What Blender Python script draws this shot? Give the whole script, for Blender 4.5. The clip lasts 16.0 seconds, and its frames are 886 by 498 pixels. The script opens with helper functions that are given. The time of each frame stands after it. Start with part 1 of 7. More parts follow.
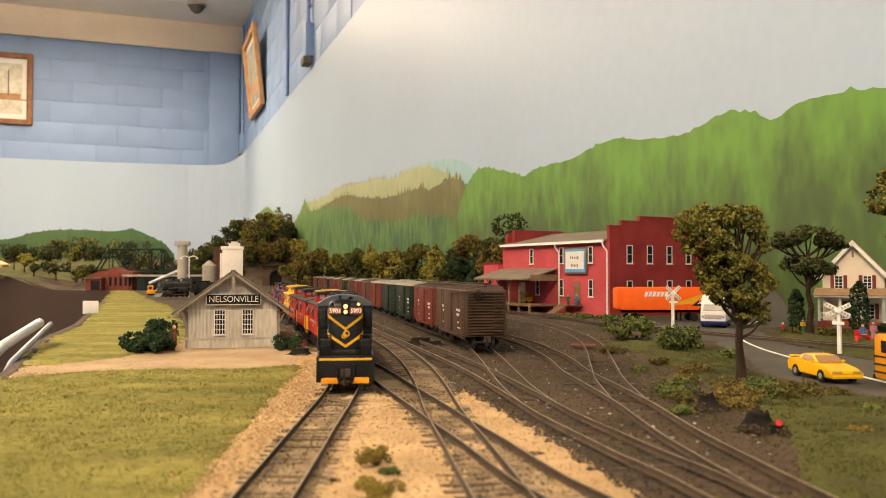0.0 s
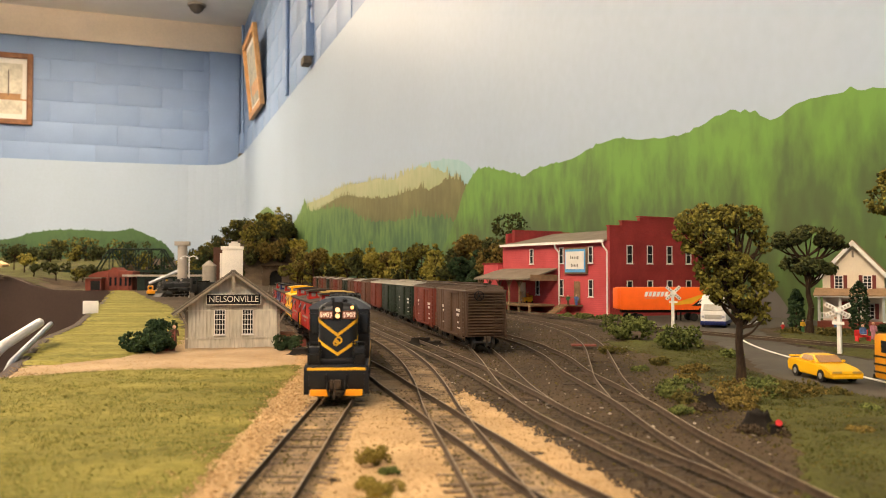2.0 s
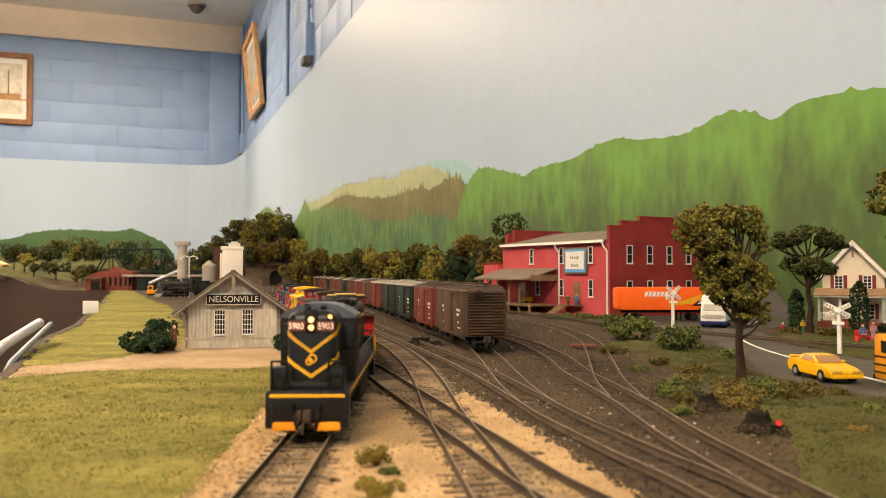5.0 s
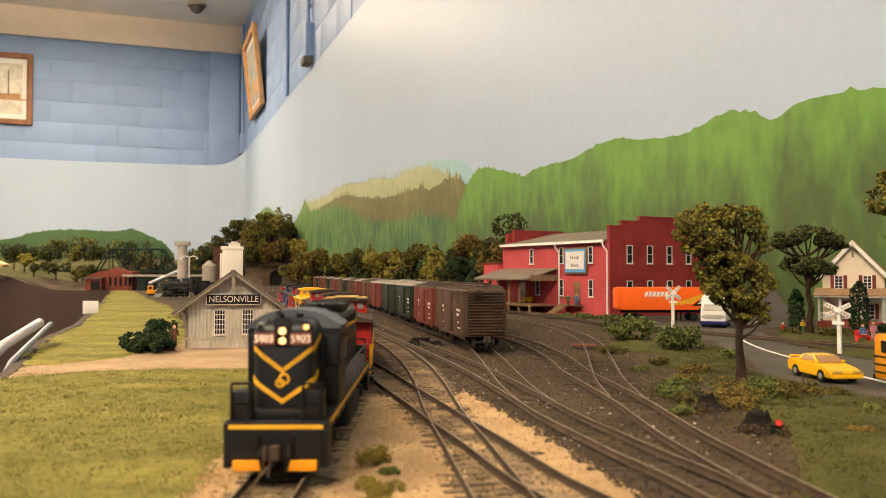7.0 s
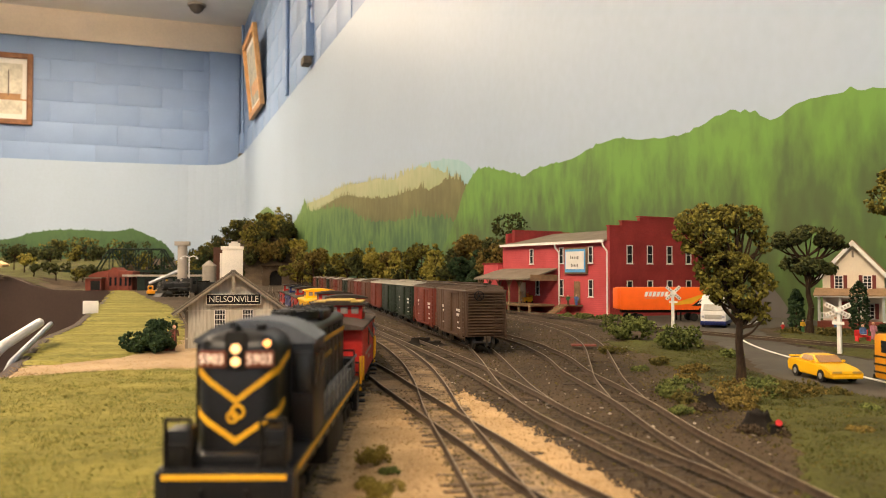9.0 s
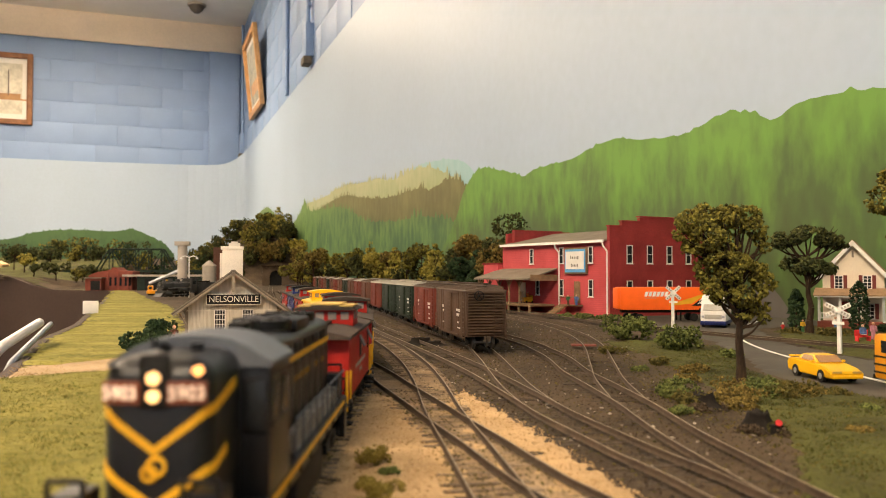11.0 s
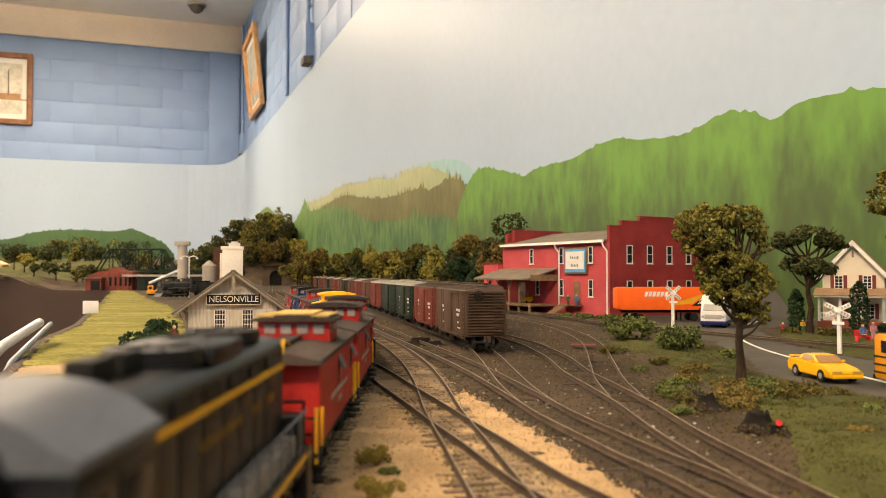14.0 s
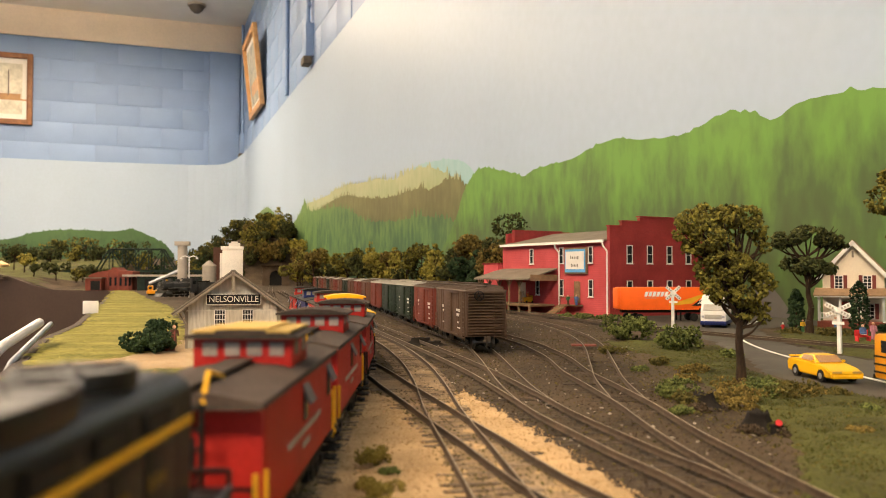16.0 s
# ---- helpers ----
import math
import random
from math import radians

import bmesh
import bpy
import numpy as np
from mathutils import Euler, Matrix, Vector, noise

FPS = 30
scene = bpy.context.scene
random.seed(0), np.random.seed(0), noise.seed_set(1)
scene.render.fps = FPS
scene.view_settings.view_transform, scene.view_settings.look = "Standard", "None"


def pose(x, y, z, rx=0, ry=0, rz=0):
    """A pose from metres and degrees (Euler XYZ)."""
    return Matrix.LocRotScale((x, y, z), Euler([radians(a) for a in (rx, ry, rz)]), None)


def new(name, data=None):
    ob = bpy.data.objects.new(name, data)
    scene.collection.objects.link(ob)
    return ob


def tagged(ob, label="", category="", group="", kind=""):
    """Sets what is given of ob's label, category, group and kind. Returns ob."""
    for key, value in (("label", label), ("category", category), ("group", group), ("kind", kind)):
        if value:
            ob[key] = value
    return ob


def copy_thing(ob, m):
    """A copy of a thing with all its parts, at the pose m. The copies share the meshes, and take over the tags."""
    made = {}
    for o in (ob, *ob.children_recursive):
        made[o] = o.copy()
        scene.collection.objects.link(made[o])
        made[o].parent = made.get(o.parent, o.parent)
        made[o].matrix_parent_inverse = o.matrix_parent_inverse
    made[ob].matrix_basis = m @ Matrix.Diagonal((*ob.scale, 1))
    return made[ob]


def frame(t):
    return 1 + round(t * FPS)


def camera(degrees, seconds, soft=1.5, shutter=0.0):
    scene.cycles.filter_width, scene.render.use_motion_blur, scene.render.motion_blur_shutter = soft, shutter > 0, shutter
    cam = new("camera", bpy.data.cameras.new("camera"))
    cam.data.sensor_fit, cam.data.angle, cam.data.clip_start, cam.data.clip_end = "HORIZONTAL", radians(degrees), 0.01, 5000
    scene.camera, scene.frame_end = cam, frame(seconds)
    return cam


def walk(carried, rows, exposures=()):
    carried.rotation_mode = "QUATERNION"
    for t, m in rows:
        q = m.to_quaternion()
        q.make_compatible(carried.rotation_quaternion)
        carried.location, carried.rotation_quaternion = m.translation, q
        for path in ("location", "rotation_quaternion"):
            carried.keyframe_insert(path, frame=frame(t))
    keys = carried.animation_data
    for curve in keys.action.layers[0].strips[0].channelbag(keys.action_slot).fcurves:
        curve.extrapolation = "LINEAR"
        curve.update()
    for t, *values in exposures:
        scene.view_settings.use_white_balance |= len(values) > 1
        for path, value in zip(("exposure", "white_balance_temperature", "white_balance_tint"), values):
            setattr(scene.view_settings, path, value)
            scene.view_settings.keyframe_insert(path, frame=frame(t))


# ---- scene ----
# A model railway in 1:87. Rail heads lie at z = 0; the eye is 62 mm above them.
cam = camera(57.13, 16.0, soft=0.95)
cam.data.dof.use_dof = True
cam.data.dof.focus_distance = 0.78
cam.data.dof.aperture_fstop = 21.0
EYE = pose(0, 0, 0.062, 91.75, 0, 0)
walk(cam, [(0.0, EYE), (16.0, EYE)], [(0.0, 0.0), (8.0, 0.0), (11.0, 0.03), (12.5, 0.07), (16.0, 0.09)])

# ---- light ----
world = bpy.data.worlds.new("world")
scene.world = world
world.use_nodes = True
world.node_tree.nodes["Background"].inputs[0].default_value = (1.0, 0.9, 0.8, 1)
world.node_tree.nodes["Background"].inputs[1].default_value = 0.05

# the room stands turned to the eye: x along its back wall, y along its long wall
ROOM = pose(-2.077, 8.4, 0, 0, 0, 19.93)
CEIL = 2.62
FLOOR = -1.2


def ceiling_lamp(x, y, power, sx=1.2, sy=0.5):
    data = bpy.data.lights.new("ceiling_lamp", "AREA")
    data.shape, data.size, data.size_y = "RECTANGLE", sx, sy
    data.energy, data.color = power, (1.0, 0.79, 0.568)
    ob = new("ceiling_lamp", data)
    ob.matrix_basis = ROOM @ pose(x, y, CEIL - 0.30)
    up = bpy.data.lights.new("ceiling_lamp_up", "AREA")
    up.shape, up.size, up.size_y, up.energy, up.color = "RECTANGLE", sx, sy, 0.8 * power, data.color
    new("ceiling_lamp_up", up).matrix_basis = ROOM @ pose(x, y, CEIL - 0.27, 180)
    return ob


for lx, ly, power in ((-2.5, -10.2, 114), (-1.5, -10.4, 22), (-2.9, -7.4, 80), (-1.6, -5.6, 12), (-3.2, -3.6, 130), (-1.6, -1.9, 70)):
    ceiling_lamp(lx, ly, power)


# ---- materials ----
def mat(name, col, rough=0.6, metal=0.0, var=0.2, scale=80, bump=0.15, fine=900, dist=0.0004, glow=0.0,
        stretch=(1, 1, 1), tint=None, spec=0.22, rand=0.12):
    """Paint or stuff with two scales of mottling, fine relief and a little change from piece to piece."""
    m = bpy.data.materials.new(name)
    m.use_nodes = True
    nt = m.node_tree
    bsdf = nt.nodes["Principled BSDF"]
    bsdf.inputs["Roughness"].default_value = rough
    bsdf.inputs["Metallic"].default_value = metal
    bsdf.inputs["Specular IOR Level"].default_value = spec
    co = nt.nodes.new("ShaderNodeTexCoord")
    mp = nt.nodes.new("ShaderNodeMapping")
    mp.inputs["Scale"].default_value = stretch
    nt.links.new(co.outputs["Object"], mp.inputs["Vector"])
    n1 = nt.nodes.new("ShaderNodeTexNoise")
    n1.inputs["Scale"].default_value, n1.inputs["Detail"].default_value = scale, 4
    n2 = nt.nodes.new("ShaderNodeTexNoise")
    n2.inputs["Scale"].default_value, n2.inputs["Detail"].default_value = fine, 3
    for n in (n1, n2):
        nt.links.new(mp.outputs[0], n.inputs["Vector"])
    mixn = nt.nodes.new("ShaderNodeMix")
    mixn.inputs[0].default_value = 0.45
    nt.links.new(n1.outputs["Fac"], mixn.inputs[2])
    nt.links.new(n2.outputs["Fac"], mixn.inputs[3])
    ramp = nt.nodes.new("ShaderNodeValToRGB")
    lo = tuple(c * (1 - 1.6 * var) for c in col)
    hi = tint if tint else tuple(min(1, c * (1 + 1.6 * var)) for c in col)
    e = ramp.color_ramp.elements
    e[0].position, e[0].color = 0.3, (*[max(0.001, c) for c in lo], 1)
    e[1].position, e[1].color = 0.7, (*hi, 1)
    nt.links.new(mixn.outputs[0], ramp.inputs[0])
    info = nt.nodes.new("ShaderNodeObjectInfo")
    rr = nt.nodes.new("ShaderNodeMapRange")
    rr.inputs["To Min"].default_value, rr.inputs["To Max"].default_value = 1 - rand, 1 + rand
    nt.links.new(info.outputs["Random"], rr.inputs["Value"])
    hsv = nt.nodes.new("ShaderNodeHueSaturation")
    nt.links.new(rr.outputs[0], hsv.inputs["Value"])
    nt.links.new(ramp.outputs[0], hsv.inputs["Color"])
    nt.links.new(hsv.outputs[0], bsdf.inputs["Base Color"])
    if bump:
        b = nt.nodes.new("ShaderNodeBump")
        b.inputs["Strength"].default_value, b.inputs["Distance"].default_value = bump, dist
        nt.links.new(mixn.outputs[0], b.inputs["Height"])
        nt.links.new(b.outputs[0], bsdf.inputs["Normal"])
    if glow:
        bsdf.inputs["Emission Color"].default_value = (*col, 1)
        bsdf.inputs["Emission Strength"].default_value = glow
    return m


def leafy(name, lo, hi):
    """Ground foam: every clump its own green."""
    m = bpy.data.materials.new(name)
    m.use_nodes = True
    nt = m.node_tree
    bsdf = nt.nodes["Principled BSDF"]
    bsdf.inputs["Roughness"].default_value = 0.9
    bsdf.inputs["Specular IOR Level"].default_value = 0.15
    geo = nt.nodes.new("ShaderNodeNewGeometry")
    ramp = nt.nodes.new("ShaderNodeValToRGB")
    ramp.color_ramp.elements[0].color, ramp.color_ramp.elements[1].color = (*lo, 1), (*hi, 1)
    nt.links.new(geo.outputs["Random Per Island"], ramp.inputs[0])
    nt.links.new(ramp.outputs[0], bsdf.inputs["Base Color"])
    return m


M = {
    "blue_wall": mat("blue_wall", (0.25, 0.36, 0.57), 0.45, var=0.06, scale=3, fine=120, dist=0.002, rand=0.04),
    "sky": mat("sky", (0.405, 0.505, 0.625), 0.42, var=0.03, scale=1.5, fine=40, bump=0.03, dist=0.002),
    "beige": mat("beige", (0.82, 0.69, 0.54), 0.7, var=0.05, scale=3, fine=60, dist=0.002),
    "ceiling": mat("ceiling", (0.82, 0.78, 0.72), 0.8, var=0.05, scale=3, fine=90, dist=0.002),
    "floor": mat("floor", (0.25, 0.22, 0.19), 0.5, var=0.15, scale=4, fine=60),
    "fascia": mat("fascia", (0.060, 0.040, 0.031), 0.75, var=0.08, scale=5, fine=90, bump=0.05),
    "cinder": mat("cinder", (0.038, 0.026, 0.015), 0.95, var=0.40, scale=13, fine=700, bump=0.7, dist=0.0012, tint=(0.105, 0.074, 0.045), spec=0.2),
    "tan": mat("tan", (0.41, 0.268, 0.126), 0.95, var=0.25, scale=30, fine=800, bump=0.7, dist=0.0012, tint=(0.57, 0.395, 0.205), spec=0.2),
    "path": mat("path", (0.43, 0.295, 0.155), 0.95, var=0.2, scale=25, fine=800, bump=0.5, dist=0.0008, tint=(0.58, 0.43, 0.27), spec=0.2),
    "lawn": mat("lawn", (0.135, 0.145, 0.018), 0.95, var=0.38, scale=16, fine=420, bump=0.7, dist=0.0012, stretch=(0.45, 1.6, 1), tint=(0.32, 0.28, 0.070), spec=0.15),
    "weeds": mat("weeds", (0.048, 0.034, 0.018), 0.95, var=0.3, scale=16, fine=500, bump=0.8, dist=0.0015, tint=(0.100, 0.108, 0.026), spec=0.15),
    "asphalt": mat("asphalt", (0.085, 0.076, 0.062), 0.8, var=0.15, scale=20, fine=900, bump=0.25),
    "line": mat("line", (0.75, 0.72, 0.66), 0.7, var=0.1),
    "tie": mat("tie", (0.165, 0.118, 0.076), 0.9, var=0.35, scale=120, fine=900, bump=0.6, stretch=(1, 0.25, 1), tint=(0.28, 0.205, 0.135), rand=0.3),
    "tie_dark": mat("tie_dark", (0.046, 0.033, 0.024), 0.9, var=0.4, scale=120, fine=900, bump=0.6, stretch=(1, 0.25, 1), tint=(0.11, 0.082, 0.058), rand=0.35),
    "rail": mat("rail", (0.072, 0.050, 0.033), 0.7, 0.2, var=0.3, scale=60, fine=500),
    "railtop": mat("railtop", (0.27, 0.215, 0.15), 0.5, 0.35, var=0.3, scale=40),
    "bed": mat("bed", (0.20, 0.135, 0.075), 0.95, var=0.35, scale=45, fine=800, bump=0.7, dist=0.0010, tint=(0.40, 0.285, 0.165), spec=0.2),
    "sill_grey": mat("sill_grey", (0.20, 0.185, 0.165), 0.5, 0.1, var=0.35, scale=90),
    "navy": mat("navy", (0.0075, 0.0075, 0.0082), 0.38, var=0.3, scale=60, bump=0.05, spec=0.32),
    "cabroof": mat("cabroof", (0.085, 0.094, 0.108), 0.42, var=0.2, scale=60, bump=0.05),
    "black": mat("black", (0.010, 0.009, 0.008), 0.6, var=0.3, scale=90),
    "yellow": mat("yellow", (0.72, 0.38, 0.02), 0.5, var=0.08, bump=0.03),
    "worn_gold": mat("worn_gold", (0.20, 0.115, 0.02), 0.6, var=0.3, scale=200),
    "orange_foot": mat("orange_foot", (0.80, 0.30, 0.01), 0.5, var=0.08, bump=0.03),
    "silver": mat("silver", (0.35, 0.36, 0.38), 0.45, 0.5, var=0.15),
    "steel": mat("steel", (0.30, 0.28, 0.25), 0.4, 0.8, var=0.2),
    "lens": mat("lens", (1.0, 0.56, 0.22), 0.3, glow=1.7, var=0.01),
    "amber": mat("amber", (1.0, 0.42, 0.12), 0.3, glow=2.2, var=0.01),
    "board": mat("board", (0.95, 0.74, 0.55), 0.4, glow=0.5, var=0.02),
    "boardback": mat("boardback", (0.16, 0.05, 0.025), 0.5, glow=0.3, var=0.05),
    "red": mat("red", (0.35, 0.017, 0.012), 0.5, var=0.15, scale=60, bump=0.05),
    "caboose_roof": mat("caboose_roof", (0.050, 0.036, 0.028), 0.8, var=0.3, scale=60),
    "cream": mat("cream", (0.46, 0.31, 0.09), 0.7, var=0.12),
    "glass": mat("glass", (0.02, 0.022, 0.024), 0.12, var=0.2, bump=0),
    "pane_lit": mat("pane_lit", (0.27, 0.23, 0.20), 0.25, var=0.2, bump=0),
    "box_brown": mat("box_brown", (0.105, 0.046, 0.028), 0.7, var=0.22, scale=50),
    "box_grey": mat("box_grey", (0.078, 0.045, 0.027), 0.7, var=0.28, scale=50),
    "box_red": mat("box_red", (0.145, 0.030, 0.018), 0.7, var=0.22, scale=50),
    "box_green": mat("box_green", (0.013, 0.023, 0.013), 0.65, var=0.25, scale=50),
    "roof_light": mat("roof_light", (0.34, 0.32, 0.27), 0.7, var=0.2, scale=50),
    "roof_brown": mat("roof_brown", (0.100, 0.070, 0.050), 0.75, var=0.25, scale=50),
    "white": mat("white", (0.75, 0.72, 0.66), 0.6, var=0.06, bump=0.05),
    "depot": mat("depot", (0.58, 0.53, 0.41), 0.85, var=0.24, scale=45, fine=420, stretch=(1, 1, 0.2), tint=(0.74, 0.68, 0.55)),
    "depot_trim": mat("depot_trim", (0.26, 0.22, 0.165), 0.85, var=0.2, scale=60),
    "shingle": mat("shingle", (0.15, 0.125, 0.095), 0.9, var=0.35, scale=80, rand=0.35),
    "plaster": mat("plaster", (0.68, 0.62, 0.52), 0.8, var=0.1, scale=40),
    # one warehouse red twice: lit side and shaded faces, light put into the colour
    "brick_lit": mat("brick_lit", (0.56, 0.070, 0.078), 0.75, var=0.15, scale=30, fine=500, tint=(0.64, 0.115, 0.120)),
    "brick_shaded": mat("brick_shaded", (0.28, 0.036, 0.035), 0.75, var=0.22, scale=30, fine=500),
    "grey_roof": mat("grey_roof", (0.185, 0.155, 0.115), 0.85, var=0.18, scale=40),
    "wood": mat("wood", (0.22, 0.14, 0.075), 0.85, var=0.3, scale=90, stretch=(1, 0.3, 1)),
    "orange": mat("orange", (0.80, 0.125, 0.012), 0.42, var=0.06, bump=0.02),
    "car_yellow": mat("car_yellow", (0.85, 0.47, 0.01), 0.3, var=0.04, bump=0.0),
    "bus_yellow": mat("bus_yellow", (0.82, 0.34, 0.01), 0.4, var=0.05, bump=0.0),
    "tyre": mat("tyre", (0.015, 0.014, 0.013), 0.8, var=0.2),
    "house": mat("house", (0.80, 0.70, 0.54), 0.65, var=0.07, scale=40),
    "house_roof": mat("house_roof", (0.28, 0.18, 0.10), 0.85, var=0.2, scale=80),
    "shutter": mat("shutter", (0.17, 0.04, 0.03), 0.7, var=0.15),
    "bark": mat("bark", (0.034, 0.020, 0.011), 0.95, var=0.4, scale=120, stretch=(1, 1, 0.25), bump=0.6),
    "picture_wood": mat("picture_wood", (0.22, 0.10, 0.045), 0.45, var=0.25, scale=20, fine=200),
    "picture_wood_light": mat("picture_wood_light", (0.48, 0.27, 0.12), 0.45, var=0.2, scale=20, fine=200),
    "picture": mat("picture", (0.60, 0.56, 0.44), 0.6, var=0.2, scale=7, fine=40, tint=(0.74, 0.70, 0.58), bump=0),
    "picture_blue": mat("picture_blue", (0.22, 0.30, 0.34), 0.6, var=0.3, scale=7, fine=40, tint=(0.55, 0.50, 0.38), bump=0),
    "ink": mat("ink", (0.12, 0.10, 0.08), 0.7, var=0.2),
    "sign_blue": mat("sign_blue", (0.10, 0.33, 0.60), 0.5, var=0.06),
    "farbrick": mat("farbrick", (0.24, 0.065, 0.042), 0.85, var=0.2, scale=30),
    "dark_green": mat("dark_green", (0.022, 0.036, 0.026), 0.8, var=0.25),
    "concrete": mat("concrete", (0.40, 0.35, 0.29), 0.85, var=0.15, scale=30),
    "grip": mat("grip", (0.62, 0.58, 0.54), 0.35, 0.2, var=0.06, bump=0.03),
    "skin": mat("skin", (0.60, 0.35, 0.22), 0.7),
    "rust_red": mat("rust_red", (0.20, 0.06, 0.045), 0.85, var=0.3),
    "cream_wall": mat("cream_wall", (0.62, 0.42, 0.22), 0.8, var=0.1),
    "blue_dark": mat("blue_dark", (0.02, 0.03, 0.13), 0.45, var=0.1),
    "soot": mat("soot", (0.030, 0.028, 0.026), 0.55, var=0.4, scale=60, tint=(0.085, 0.080, 0.072), spec=0.4),
    "char": mat("char", (0.012, 0.009, 0.007), 0.95, var=0.4, scale=90, bump=0.6),
}
LEAF = {
    "dark": leafy("leaf_dark", (0.016, 0.022, 0.008), (0.090, 0.094, 0.028)),
    "olive": leafy("leaf_olive", (0.026, 0.026, 0.007), (0.23, 0.200, 0.034)),
    "autumn": leafy("leaf_autumn", (0.050, 0.038, 0.010), (0.23, 0.165, 0.040)),
    "gold": leafy("leaf_gold", (0.10, 0.086, 0.012), (0.38, 0.32, 0.060)),
    "green": leafy("leaf_green", (0.012, 0.026, 0.012), (0.045, 0.075, 0.030)),
    "bush": leafy("leaf_bush", (0.020, 0.032, 0.008), (0.17, 0.19, 0.050)),
    "grass": leafy("leaf_grass", (0.10, 0.115, 0.018), (0.34, 0.305, 0.095)),
    "straw": leafy("leaf_straw", (0.11, 0.083, 0.013), (0.31, 0.235, 0.048)),
    "weed": leafy("leaf_weed", (0.032, 0.032, 0.008), (0.13, 0.105, 0.026)),
    "weedgreen": leafy("leaf_weed_green", (0.032, 0.038, 0.009), (0.105, 0.110, 0.026)),
    "chips": leafy("chips", (0.16, 0.13, 0.10), (0.50, 0.44, 0.36)),
    "grit": leafy("grit_dark", (0.028, 0.019, 0.011), (0.110, 0.078, 0.047)),
    "grit_tan": leafy("grit_tan", (0.34, 0.22, 0.10), (0.54, 0.375, 0.20)),
}


# ---- mesh tools ----
def thing(name, label, category, m=None, group="", kind=""):
    ob = new(name)
    ob.empty_display_size = 0.01
    if m is not None:
        ob.matrix_basis = m
    return tagged(ob, label, category, group, kind)


def smooth(bm, limit=35):
    for f in bm.faces:
        f.smooth = True
    for e in bm.edges:
        if len(e.link_faces) == 2 and e.calc_face_angle(0) > radians(limit):
            e.smooth = False


def part(name, bm, material, parent=None, label="", m=None):
    """Links a bmesh as one mesh object under a thing or part."""
    me = bpy.data.meshes.new(name)
    smooth(bm)
    bm.to_mesh(me)
    bm.free()
    me.materials.append(material)
    ob = new(name, me)
    if parent is not None:
        ob.parent = parent
    if m is not None:
        ob.matrix_basis = m
    if label:
        ob["label"] = label
    return ob


def raw(name, verts, faces, material, parent=None, label="", m=None):
    me = bpy.data.meshes.new(name)
    me.from_pydata([tuple(v) for v in verts], [], [tuple(f) for f in faces])
    me.materials.append(material)
    ob = new(name, me)
    if parent is not None:
        ob.parent = parent
    if m is not None:
        ob.matrix_basis = m
    if label:
        ob["label"] = label
    return ob


def share(name, src, parent, m):
    """One more piece on the same mesh."""
    ob = new(name, src.data)
    ob.parent = parent
    ob.matrix_basis = m
    return ob


def B():
    return bmesh.new()


def box(bm, x, y, z, sx, sy, sz, bevel=0.0, m=None):
    """A box centred at x, y with its underside at z."""
    r = bmesh.ops.create_cube(bm, size=1)
    vs = r["verts"]
    for v in vs:
        v.co = Vector((x + v.co.x * sx, y + v.co.y * sy, z + (v.co.z + 0.5) * sz))
    if m is not None:
        bmesh.ops.transform(bm, matrix=m, verts=vs)
    if bevel:
        es = {e for v in vs for e in v.link_edges}
        bmesh.ops.bevel(bm, geom=list(es), offset=bevel, segments=2, profile=0.6, affect="EDGES")
    return bm


def rod(bm, a, b, r, n=8, r2=None):
    a, b = Vector(a), Vector(b)
    d = b - a
    mm = Matrix.Translation((a + b) / 2) @ d.to_track_quat("Z", "Y").to_matrix().to_4x4()
    bmesh.ops.create_cone(bm, cap_ends=True, segments=n, radius1=r, radius2=r if r2 is None else r2, depth=d.length, matrix=mm)
    return bm


def prism(bm, prof, a, b, axis="y"):
    """A profile of (u, z) pairs pushed from a to b along an axis."""
    def at(u, w, d):
        return (u, d, w) if axis == "y" else (d, u, w)
    va = [bm.verts.new(at(u, w, a)) for u, w in prof]
    vb = [bm.verts.new(at(u, w, b)) for u, w in prof]
    n = len(prof)
    bm.faces.new(va[::-1])
    bm.faces.new(vb)
    for i in range(n):
        bm.faces.new((va[i], va[(i + 1) % n], vb[(i + 1) % n], vb[i]))
    bmesh.ops.recalc_face_normals(bm, faces=bm.faces)
    return bm


def tube(bm, pts, r, n=6):
    for a, b in zip(pts[:-1], pts[1:]):
        rod(bm, a, b, r, n)
    return bm


def lettering(name, text, size, material, parent, m, width=None):
    cu = bpy.data.curves.new(name, "FONT")
    cu.body, cu.size, cu.extrude, cu.align_x, cu.align_y = text, size, 0.00015, "CENTER", "CENTER"
    tmp = new(name, cu)
    dg = bpy.context.evaluated_depsgraph_get()
    me = bpy.data.meshes.new_from_object(tmp.evaluated_get(dg))
    bpy.data.objects.remove(tmp)
    if width:
        xs = [v.co.x for v in me.vertices]
        k = width / (max(xs) - min(xs))
        for v in me.vertices:
            v.co.x *= k
    me.materials.clear()
    me.materials.append(material)
    ob = new(name, me)
    ob.parent = parent
    ob.matrix_basis = m
    return ob


